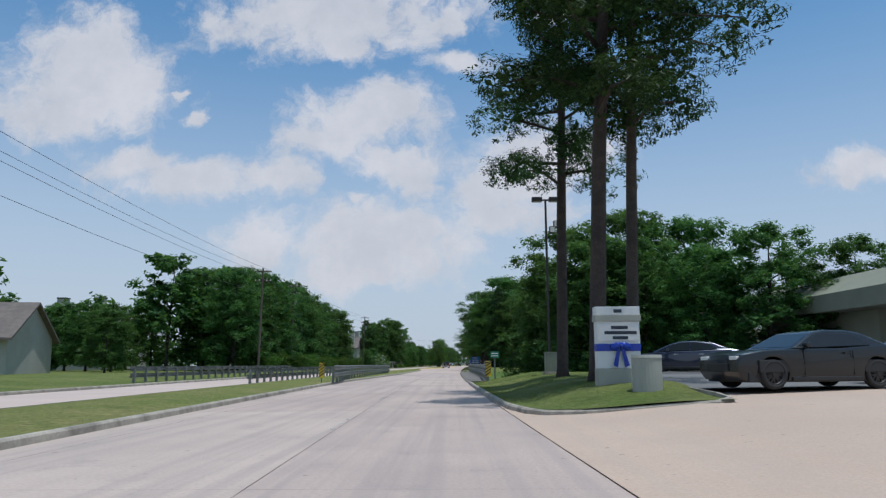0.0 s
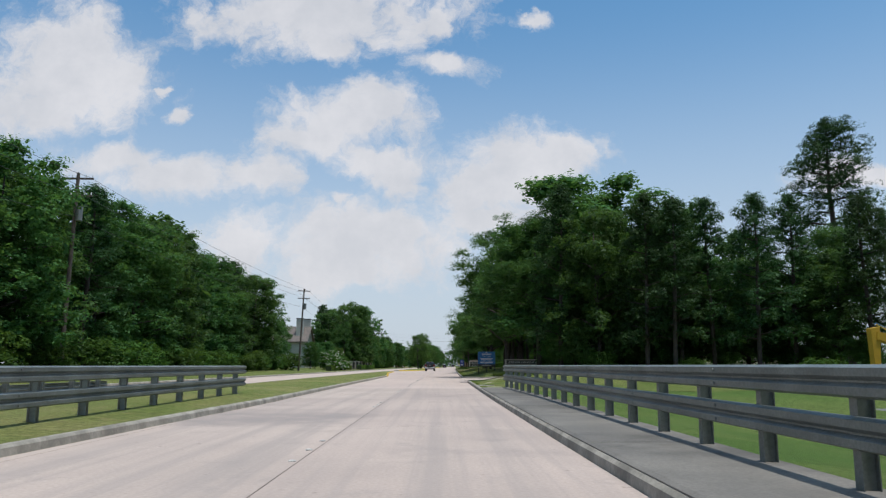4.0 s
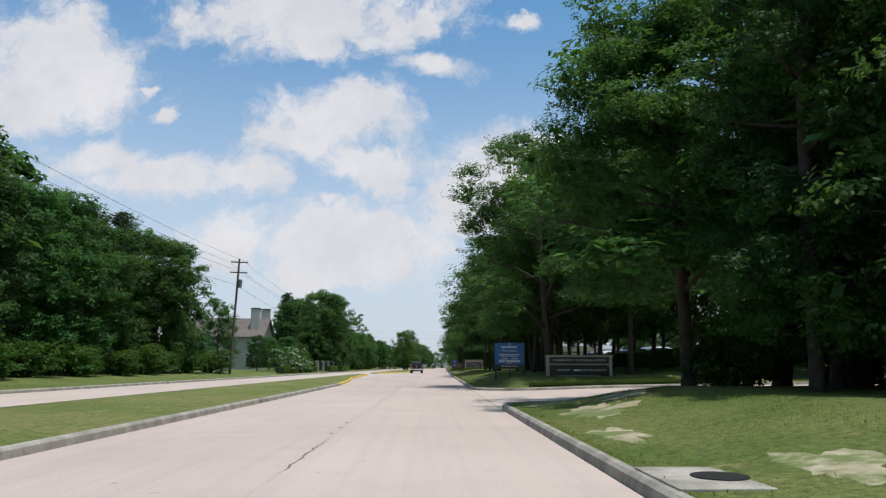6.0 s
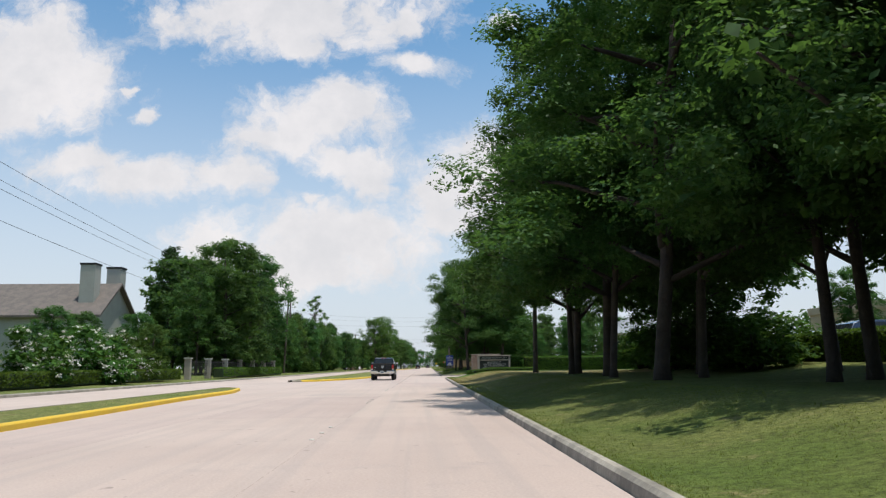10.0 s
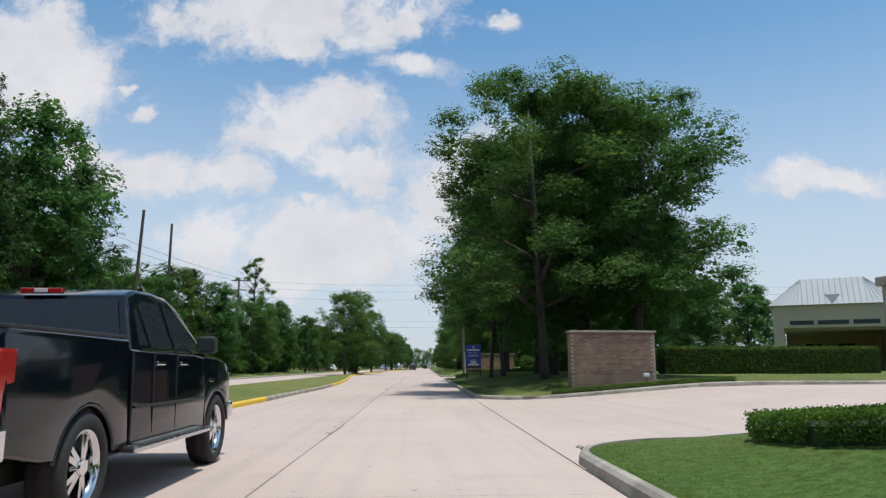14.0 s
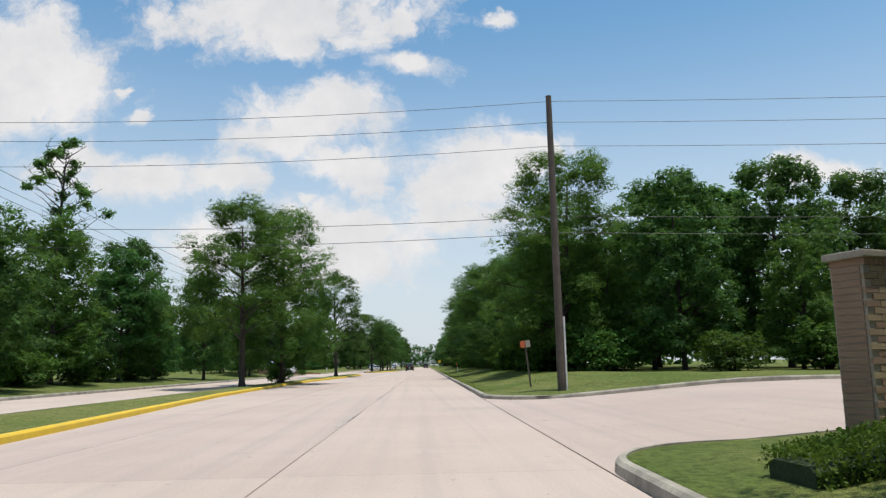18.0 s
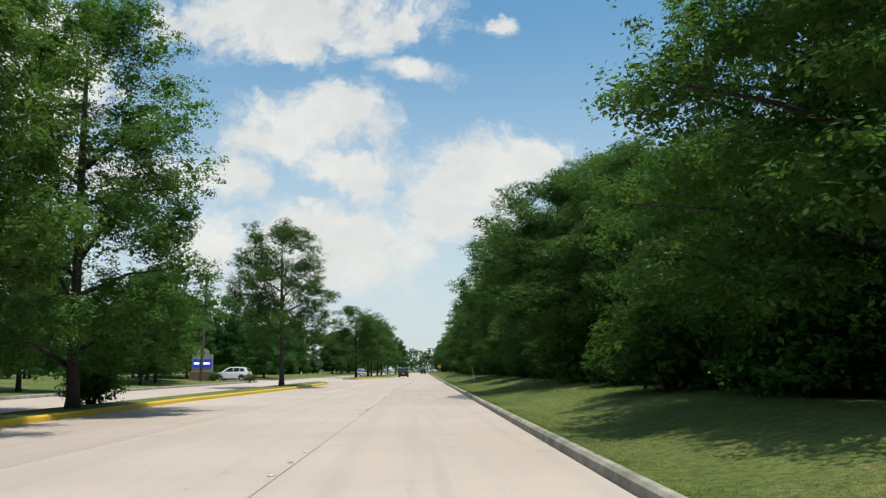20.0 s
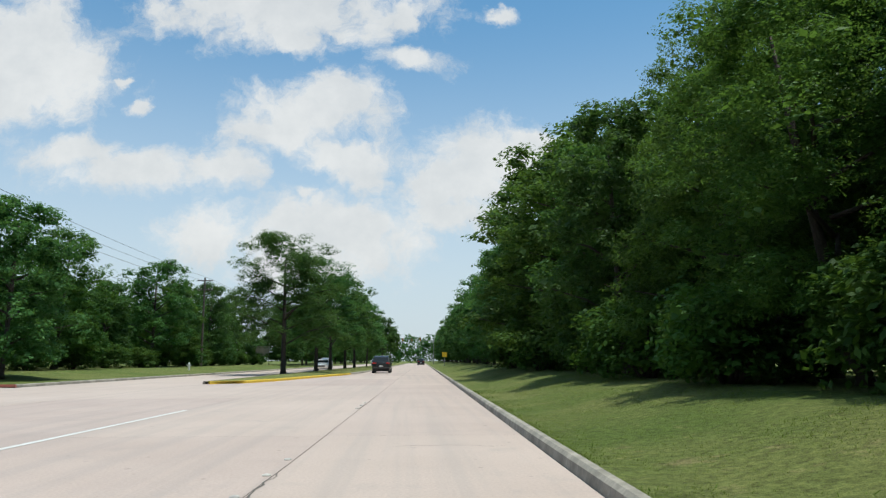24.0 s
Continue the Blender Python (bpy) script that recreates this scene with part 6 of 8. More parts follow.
def led_sign():
    ob = thing("led_sign", pose(-19.7, 389.6, 0.2, 0, 0, 4), "arched masonry sign with a lit blue message screen", "sign")
    part("base", block(-1.25, 1.25, -0.25, 0.25, -0.3, 0.95, 0.02), BRICK, ob, "red brick base")
    bm = bmesh.new()
    prism(bm, [(-1.05, 0.952), (-1.05, 2.75)] + [(-0.62 * math.cos(a), 2.78 + 0.62 * math.sin(a)) for a in np.linspace(0, math.pi, 13)] + [(1.05, 2.75), (1.05, 0.952)], -0.18, 0.18, "Y")
    part("body", bm, GREY_STUCCO, ob, "pale arched body")
    part("screen", block(-0.98, 0.98, -0.215, -0.185, 1.35, 2.25, 0.01), LED_BLUE, ob, "glowing blue message screen")
    for a, b in ((-0.82, -0.28), (-0.14, 0.78)):
        part("writing_bar", block(a, b, -0.225, -0.217, 1.7, 1.9, 0), LED_WHITE, ob, "white lit writing")
    bm = bmesh.new()
    prism(bm, [(0.22 * math.cos(a), 2.95 + 0.22 * math.sin(a)) for a in np.linspace(0, 2 * math.pi, 17)[:-1]], -0.2, -0.182, "Y")
    part("emblem", bm, BRICK, ob, "round dark emblem")


led_sign()
tall_sign = board_sign(-20.6, 498.0, 0.4, 3.2, 1.6, 1.6, CAP_STONE, "pale board sign beyond the crossing", posts=2)


# ---- clipped hedges ----
def hedge(points, w, h, label, seed=1, name="hedge", density=2600, leaf=0.02):
    """A clipped hedge along points: a solid core painted dark as inner shade, with a dense coat of small leaves."""
    points = [(x, y, lawn_height(x - lane(y), y) - 0.03 if x > 2 else z) for x, y, z in points]
    rng = np.random.default_rng(seed)
    ob = thing(name, Matrix.Translation(points[0]), label, "hedge")
    o = Vector(points[0])
    path = [Vector(p) - o for p in points]
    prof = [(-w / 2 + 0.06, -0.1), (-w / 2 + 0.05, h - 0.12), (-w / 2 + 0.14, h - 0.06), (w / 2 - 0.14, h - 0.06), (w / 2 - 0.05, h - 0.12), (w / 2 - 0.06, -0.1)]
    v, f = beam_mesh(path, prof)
    part_mesh("core", mesh_of("core", v, f, HEDGE_CORE), ob, "solid core coloured dark as the hedge's inner shade")
    pos = []
    for a, b in zip(path, path[1:]):
        L = (b - a).length
        d = (b - a).normalized()
        right = np.array((d.y, -d.x, 0))
        area = L * (w + 2 * h)
        n = int(area * density)
        t = rng.uniform(0, 1, n)
        s = rng.uniform(0, w + 2 * h, n)
        lat = np.where(s < h, -w / 2, np.where(s < h + w, s - h - w / 2, w / 2))
        zz = np.where(s < h, s, np.where(s < h + w, h, s - h - w))
        p = np.array(a)[None] + t[:, None] * np.array(b - a)[None] + lat[:, None] * right[None]
        p[:, 2] += zz
        pos.append(p + rng.normal(size=(n, 3)) * 0.025)
    p = np.concatenate(pos)
    m = len(p)
    nrm = rng.normal(size=(m, 3))
    nrm /= np.linalg.norm(nrm, axis=1)[:, None]
    t = np.cross(nrm, rng.normal(size=(m, 3)))
    t /= np.linalg.norm(t, axis=1)[:, None]
    u = np.cross(nrm, t)
    s = leaf * rng.uniform(0.7, 1.4, m)[:, None]
    q = np.stack([p - t * s, p - u * s * 0.6, p + t * s, p + u * s * 0.6], axis=1).reshape(-1, 3)
    part_mesh("leaves", quads_mesh("leaves", q, HEDGE_LEAF), ob)
    return ob


hedge([(3.6, 136.2, 0.14), (5.0, 135.75, 0.15), (8.0, 135.6, 0.2), (13.5, 135.7, 0.33)], 0.62, 0.25, "low clipped green border hedge before the monument sign", 2)
hedge([(9.8, 225.8, 0.7), (7.5, 225.75, 0.7), (5.9, 225.9, 0.6), (4.95, 226.4, 0.5), (4.5, 227.4, 0.46), (4.5, 228.6, 0.41), (5.1, 229.5, 0.37), (6.3, 230.0, 0.4), (9.8, 230.1, 0.5)], 0.85, 0.27, "low clipped hedge in a ring round the monument sign", 3)
hedge([(5.2, 246.62, 0.3), (6.8, 246.58, 0.4), (9.0, 246.6, 0.48), (12.0, 246.8, 0.52)], 0.42, 0.16, "low spreading ground cover before the brick wall", 14)
hedge([(4.2, 285.6, 0.5), (6.5, 285.7, 0.66), (10.5, 286.3, 0.72), (15, 287.2, 0.72)], 0.8, 0.26, "low clipped hedge before the tan brick wall", 4)
hedge([(10.4, 227.6, 0.7), (14.0, 227.2, 0.72), (19.5, 226.8, 0.72)], 1.0, 1.25, "clipped square hedge with sunlit top on the dry lawn", 12, density=500, leaf=0.045)
hedge([(14.6, 262.0, 0.75), (20, 262.0, 0.75), (27.5, 262.5, 0.75)], 1.3, 1.55, "tall square-clipped dark hedge screening the car park", 5, density=300, leaf=0.05)
hedge([(17.0, 212.0, 0.72), (22, 230.0, 0.72), (28, 242.0, 0.72)], 1.4, 1.5, "long clipped hedge in front of the offices", 6, density=200, leaf=0.06)
hedge([(22.5, 144.6, 0.95), (16.5, 143.0, 0.8), (15.6, 144.2, 0.8), (15.5, 150.0, 0.8), (16.0, 170.0, 0.72), (16.5, 195.0, 0.72), (17.0, 209.0, 0.72)], 1.2, 1.2, "shaded clipped hedge along the car park behind the oaks", 7, density=200, leaf=0.06)
hedge([(12.2, 288.6, 0.72), (16.5, 284.5, 0.72), (24.0, 280.0, 0.72)], 1.2, 1.9, "tall clipped hedge with a sunlit top behind the oaks", 8, density=150, leaf=0.06)
hedge([(-21.0, 196, 0.35), (-21.2, 210, 0.4), (-20.4, 222, 0.4)], 1.0, 0.7, "low trimmed hedge on the far verge", 9, density=200, leaf=0.06)
hedge([(-19.5, 232, 0.4), (-19.2, 262, 0.4)], 1.0, 0.8, "low trimmed hedge before the iron fence", 10, density=90, leaf=0.07)

# ---- vehicles ----
def lathe(profile, mat, name, n=28):
    """A profile of (radius, x) turned about the x axis."""
    verts, faces, k = [], [], len(profile)
    for i in range(n):
        a = 2 * math.pi * i / n
        verts += [(x, r * math.cos(a), r * math.sin(a)) for r, x in profile]
    for i in range(n):
        for j in range(k - 1):
            faces.append((i * k + j, i * k + j + 1, ((i + 1) % n) * k + j + 1, ((i + 1) % n) * k + j))
    return mesh_of(name, verts, faces, mat, True)


WHEELS = {}


def wheel_meshes(r, width, rim_r, spokes, rim_mat):
    key = (r, width, rim_r, spokes, rim_mat.name)
    if key in WHEELS:
        return WHEELS[key]
    w = width / 2
    tyre = lathe([(rim_r, -w * 0.8), (rim_r + 0.02, -w * 0.95), (r - 0.05, -w), (r - 0.012, -w * 0.82), (r, -w * 0.6), (r - 0.008, -w * 0.3), (r, -w * 0.25), (r, w * 0.25), (r - 0.008, w * 0.3), (r, w * 0.6), (r - 0.012, w * 0.82), (r - 0.05, w), (rim_r + 0.02, w * 0.95), (rim_r, w * 0.8), (rim_r, -w * 0.8)], TYRE, "tyre")
    barrel = lathe([(rim_r - 0.001, -w * 0.75), (rim_r - 0.03, -w * 0.6), (rim_r - 0.045, w * 0.55), (rim_r - 0.02, w * 0.78), (rim_r + 0.006, w * 0.86), (rim_r + 0.004, w * 0.78)], rim_mat, "rim")
    back = lathe([(0.001, -0.02), (rim_r - 0.05, -0.02), (rim_r - 0.05, -0.05), (0.001, -0.05)], BLACK_PLASTIC, "brake_disc")
    bm = bmesh.new()
    x0 = w * 0.55
    for i in range(spokes):
        a = 2 * math.pi * i / spokes
        for da in (-0.11, 0.11):
            d = Vector((0, math.cos(a + da), math.sin(a + da)))
            e = Vector((0, -math.sin(a + da), math.cos(a + da)))
            p0, p1 = d * 0.045, Vector((0, math.cos(a + da * 1.7), math.sin(a + da * 1.7))) * (rim_r - 0.025)
            corners = [p0 + e * 0.028, p0 - e * 0.028, p1 - e * 0.02, p1 + e * 0.02]
            top = [bm.verts.new(c + Vector((x0 + (0.02 if j < 2 else 0.0), 0, 0))) for j, c in enumerate(corners)]
            low = [bm.verts.new(c + Vector((x0 - 0.045, 0, 0))) for c in corners]
            bm.faces.new(top), bm.faces.new(low[::-1])
            for j in range(4):
                bm.faces.new((top[j], low[j], low[(j + 1) % 4], top[(j + 1) % 4]))
    rod(bm, (x0 - 0.03, 0, 0), (x0 + 0.035, 0, 0), 0.085, 0.06, 16)
    bmesh.ops.recalc_face_normals(bm, faces=bm.faces[:])
    spoke = bpy.data.meshes.new("spokes")
    bm.to_mesh(spoke), bm.free()
    spoke.materials.append(rim_mat)
    WHEELS[key] = (tyre, barrel, back, spoke)
    return WHEELS[key]


def add_wheels(ob, spots, r, width, rim_r, spokes, half, rim_mat=ALLOY):
    tyre, barrel, back, spoke = wheel_meshes(r, width, rim_r, spokes, rim_mat)
    for y in spots:
        for s in (-1, 1):
            m = Matrix.Translation((s * (half - width / 2), y, r)) @ (Matrix.Rotation(math.pi, 4, "Z") if s < 0 else Matrix())
            t = part_mesh("wheel", tyre, ob, "black tyre on a bright alloy rim", m)
            part_mesh("rim", barrel, t, "bright alloy rim")
            part_mesh("brake_disc", back, t)
            part_mesh("spokes", spoke, t, "bright spokes")


def arch(yc, r, z0, n=9):
    """Points of a wheel arch from front to rear along the sill."""
    a0 = math.asin(max(-0.9, min(0.9, (z0 - 0.36) / r)))
    return [(yc + r * math.cos(a), 0.36 + r * math.sin(a)) for a in np.linspace(a0, math.pi - a0, n)]


def body_part(name, outline, half, mat, ob, bevel=0.05, shape=None, label=""):
    bm = bmesh.new()
    prism(bm, outline, -half, half, "X")
    caps = [e for e in bm.edges if abs(e.verts[0].co.x - e.verts[1].co.x) < 1e-6]
    if bevel:
        bmesh.ops.bevel(bm, geom=caps, offset=bevel, segments=3, affect="EDGES", profile=0.6, clamp_overlap=True)
    if shape:
        for v in bm.verts:
            v.co = Vector(shape(*v.co))
    p = part(name, bm, mat, ob, label)
    p.data.polygons.foreach_set("use_smooth", [True] * len(p.data.polygons))
    p.data.set_sharp_from_angle(angle=radians(32))
    return p


def side_pane(name, outline, xs, ob, mat, lift=0.004, label=""):
    """A pane on both flanks; xs gives the flank's half width at a height."""
    for s in (-1, 1):
        bm = bmesh.new()
        a = [bm.verts.new((s * (xs(z) + lift), y, z)) for y, z in outline]
        b = [bm.verts.new((s * (xs(z) - 0.02), y, z)) for y, z in outline]
        bm.faces.new(a), bm.faces.new(b[::-1])
        for i in range(len(a)):
            bm.faces.new((a[i], b[i], b[(i + 1) % len(a)], a[(i + 1) % len(a)]))
        bmesh.ops.recalc_face_normals(bm, faces=bm.faces[:])
        part(name, bm, mat, ob, label)


def pickup_truck(m):
    ob = thing("pickup_truck", m, "glossy black crew-cab pickup truck with chrome bumper and step boards", "truck")
    H = 0.985
    zb = 1.30       # belt line
    # nose narrows a little in plan
    def plan(x, y, z):
        k = 1 - 0.10 * smooth(5.0, 5.8, y) - 0.02 * smooth(0.4, 0.0, y) - 0.035 * smooth(1.0, 1.45, z)
        return x * k, y, z
    body_part("bed", [(0.14, 0.62), (0.10, 0.78), (0.10, 1.36), (0.16, 1.42), (2.05, 1.40), (2.05, 0.50)] + [(1.90, 0.48)] + arch(1.27, 0.52, 0.50) + [(0.5, 0.55)], H, BLACK_PAINT, ob, 0.045, plan, "black cargo bed")
    part("bed_floor", block(-0.72, 0.72, 0.2, 1.98, 1.395, 1.425, 0.01), BLACK_PLASTIC, ob, "black bed cover")
    part("bed_rail_cap", block(-0.93, -0.80, 0.14, 2.03, 1.402, 1.435, 0.012), BLACK_PLASTIC, ob)
    part("bed_rail_cap", block(0.80, 0.93, 0.14, 2.03, 1.402, 1.435, 0.012), BLACK_PLASTIC, ob)
    part("tailgate", block(-0.80, 0.80, 0.072, 0.12, 0.80, 1.405, 0.02), BLACK_PAINT, ob)
    part("tailgate_spoiler", block(-0.80, 0.80, 0.05, 0.15, 1.385, 1.43, 0.015), BLACK_PLASTIC, ob)
    body_part("cab_body", [(2.08, 0.48), (2.08, zb + 0.02), (3.9, zb), (4.30, 1.27), (4.30, 0.90), (4.28, 0.48)], H, BLACK_PAINT, ob, 0.045, plan)
    body_part("front_end", [(4.315, 0.48), (4.315, 1.27), (4.75, 1.26), (5.35, 1.21), (5.62, 1.12), (5.74, 0.95), (5.76, 0.62), (5.5, 0.50), (5.37, 0.50)] + arch(4.84, 0.52, 0.50) + [(4.32, 0.47)], H, BLACK_PAINT, ob, 0.06, plan, "black bonnet and wings")
    tumble = lambda z: 0.945 - 0.215 * max(0.0, (z - zb) / (1.90 - zb))

    def cab(x, y, z):
        return (1 if x > 0 else -1) * (abs(x) - H + tumble(z)), y, z
    body_part("cab_roof", [(2.10, zb - 0.02), (2.28, 1.62), (2.38, 1.82), (2.62, 1.895), (3.1, 1.91), (3.5, 1.885), (3.75, 1.80), (4.12, 1.50), (4.42, 1.25), (4.3, zb - 0.04)], H, BLACK_PAINT, ob, 0.05, cab, "black cab roof and pillars")
    side_pane("door_window", [(2.62, 1.34), (2.60, 1.72), (2.72, 1.79), (3.18, 1.80), (3.22, 1.34)], tumble, ob, CAR_GLASS, label="tinted rear door window")
    side_pane("door_window", [(3.30, 1.34), (3.27, 1.795), (3.52, 1.775), (3.75, 1.66), (4.06, 1.40), (4.08, 1.34)], tumble, ob, CAR_GLASS, label="tinted front door window")
    side_pane("quarter_window", [(2.34, 1.36), (2.46, 1.68), (2.53, 1.71), (2.54, 1.36)], tumble, ob, CAR_GLASS, label="small tinted quarter window")
    side_pane("window_trim", [(2.33, 1.315), (2.33, 1.335), (4.12, 1.335), (4.12, 1.315)], tumble, ob, CHROME, 0.01, "thin chrome strip under the windows")
    bm = bmesh.new()
    g = [bm.verts.new(p) for p in ((-0.84, 2.125, 1.34), (0.84, 2.125, 1.34), (0.70, 2.335, 1.78), (-0.70, 2.335, 1.78))]
    bm.faces.new(g)
    part("rear_window", bm, CAR_GLASS, ob, "dark tinted rear window")
    bm = bmesh.new()
    g = [bm.verts.new(p) for p in ((-0.84, 4.405, 1.285), (0.84, 4.405, 1.285), (0.71, 3.80, 1.79), (-0.71, 3.80, 1.79))]
    bm.faces.new(g[::-1])
    part("windscreen", bm, CAR_GLASS, ob, "dark windscreen")
    part("third_brake_light", block(-0.19, 0.19, 2.33, 2.39, 1.835, 1.885, 0.008), TAIL_RED, ob, "red and white lamp bar above the rear window")
    part("cargo_lamp", block(-0.06, 0.06, 2.322, 2.335, 1.842, 1.878, 0.004), LENS_WHITE, ob)
    for s in (-1, 1):
        lamp = part("tail_lamp", block(s * 0.79, s * 0.955, 0.045, 0.26, 0.86, 1.28, 0.025), TAIL_RED, ob, "tall red tail lamp")
        part("reversing_lens", block(s * 0.82, s * 0.93, 0.036, 0.046, 0.88, 0.955, 0.004), LENS_WHITE, lamp, "white reversing lens")
        part("brake_lens", block(s * 0.82, s * 0.93, 0.036, 0.046, 1.0, 1.22, 0.004), TAIL_RED, lamp)
        part("exhaust_tip", bar((s * 0.60, -0.05, 0.52), (s * 0.60, 0.2, 0.52), 0.062, 0.062, 18), CHROME, ob, "round chrome exhaust tip")
        part("exhaust_bore", bar((s * 0.60, -0.052, 0.52), (s * 0.60, 0.0, 0.52), 0.05, 0.05, 18), BLACK_PLASTIC, ob)
        step = part("step_bar", block(s * 0.93, s * 1.09, 1.98, 4.22, 0.435, 0.495, 0.02), ALLOY, ob, "bright flat step board")
        part("step_pad", block(s * 0.955, s * 1.05, 2.15, 4.05, 0.497, 0.508, 0.004), GALVANISED, step, "grey tread pad")
        for y in (2.2, 3.1, 4.0):
            part("step_bracket", block(s * 0.7, s * 1.0, y - 0.03, y + 0.03, 0.42, 0.46, 0.005), BLACK_PLASTIC, step)
        for y in (2.72, 3.40):
            h = part("door_handle", block(s * 0.978, s * 1.012, y - 0.11, y + 0.11, 1.175, 1.215, 0.012), CHROME, ob, "chrome door handle")
        for y in (2.085, 2.60, 3.255):
            part("door_gap", block(s * 0.972, s * (0.9885 if y > 2.2 else 0.9875), y - 0.004, y + 0.004, 0.56, 1.285, 0), BLACK_PLASTIC, ob)
        part("side_moulding", block(s * 0.98, s * 0.996, 2.15, 4.25, 0.80, 0.825, 0.005), BLACK_PLASTIC, ob)
        mirror = part("mirror", block(s * 0.97, s * 1.19, 3.88, 4.02, 1.31, 1.50, 0.05), BLACK_PLASTIC, ob, "black door mirror")
        part("mirror_glass", block(s * 1.0, s * 1.17, 3.872, 3.879, 1.335, 1.475, 0.0), CHROME, mirror)
        for yc in (1.27, 4.84):
            bm = bmesh.new()
            pts = [Vector((s * 0.965, yc + 0.525 * math.cos(a), 0.36 + 0.525 * math.sin(a))) for a in np.linspace(0.25, math.pi - 0.25, 14)]
            limb(bm, pts, [0.024] * 14, 6)
            part("arch_lip", bm, BLACK_PAINT, ob, smooth_faces=True)
        part("badge", block(s * 0.966, s * 0.992, 4.42, 4.62, 0.985, 1.03, 0.003), CHROME, ob, "small chrome badge plate")
        part("head_lamp", block(s * 0.58, s * 0.89, 5.55, 5.72, 0.93, 1.10, 0.03), LENS_WHITE, ob, "clear head lamp")
    bm = bmesh.new()
    prism(bm, [(-1.0, 0.60), (-1.0, 0.80), (-0.42, 0.80), (-0.32, 0.70), (0.32, 0.70), (0.42, 0.80), (1.0, 0.80), (1.0, 0.60), (0.86, 0.55), (-0.86, 0.55)], -0.06, 0.12, "Y")
    bmesh.ops.bevel(bm, geom=bm.edges[:], offset=0.018, segments=2, affect="EDGES", profile=0.6)
    part("rear_bumper", bm, CHROME, ob, "chrome rear bumper with a dip for the plate")
    part("bumper_pad", block(-0.95, 0.95, -0.03, 0.1, 0.805, 0.822, 0.004), BLACK_PLASTIC, ob)
    part("number_plate", block(-0.16, 0.16, -0.075, -0.064, 0.60, 0.77, 0.004), PLATE_WHITE, ob, "white number plate")
    part("plate_bar", block(-0.12, 0.12, -0.08, -0.0755, 0.64, 0.71, 0), DARK_LETTER, ob, "dark bar in place of characters")
    part("plate_bar", block(-0.07, 0.07, -0.08, -0.0755, 0.725, 0.748, 0), DARK_LETTER, ob)
    part("tow_hitch", block(-0.06, 0.06, -0.09, 0.3, 0.42, 0.53, 0.01), BLACK_PLASTIC, ob)
    bm = bmesh.new()
    prism(bm, [(-0.10, 1.20), (0.10, 1.20), (0.10, 1.10), (0.05, 1.02), (0, 0.98), (-0.05, 1.02), (-0.10, 1.10)], 0.058, 0.071, "Y")
    part("emblem", bm, CHROME, ob, "plain silver shield emblem")
    part("emblem_field", block(-0.06, 0.06, 0.054, 0.0575, 1.04, 1.17, 0), BLACK_PLASTIC, ob)
    part("badge_bar", block(-0.72, -0.50, 0.064, 0.071, 1.055, 1.075, 0), CHROME, ob)
    part("badge_bar", block(-0.72, -0.60, 0.064, 0.071, 0.86, 0.885, 0), CHROME, ob)
    part("tailgate_handle", block(-0.13, 0.13, 0.06, 0.0715, 1.25, 1.31, 0.004), BLACK_PLASTIC, ob)
    part("grille", block(-0.52, 0.52, 5.70, 5.775, 0.74, 1.09, 0.02), CHROME, ob, "chrome grille")
    part("front_bumper", block(-0.93, 0.93, 5.66, 5.83, 0.50, 0.70, 0.04), CHROME, ob, "chrome front bumper")
    part("chassis", block(-0.62, 0.62, 0.3, 5.3, 0.34, 0.60, 0.03), BLACK_PLASTIC, ob, "dark underbody")
    part("axle", bar((-0.8, 1.27, 0.40), (0.8, 1.27, 0.40), 0.07, 0.07, 10), BLACK_PLASTIC, ob)
    part("spare_wheel", bar((0, 0.75, 0.40), (0, 0.75, 0.60), 0.36, 0.36, 20), TYRE, ob)
    part("wheel_house", block(-0.9, 0.9, 0.80, 1.74, 0.55, 0.86, 0.02), BLACK_PLASTIC, ob)
    part("wheel_house", block(-0.86, 0.86, 4.37, 5.31, 0.55, 0.86, 0.02), BLACK_PLASTIC, ob)
    part("antenna", bar((0.86, 4.6, 1.25), (0.88, 4.5, 2.05), 0.006, 0.003, 6), BLACK_PLASTIC, ob)
    add_wheels(ob, (1.27, 4.84), 0.415, 0.275, 0.285, 5, 0.995, CHROME)
    return ob


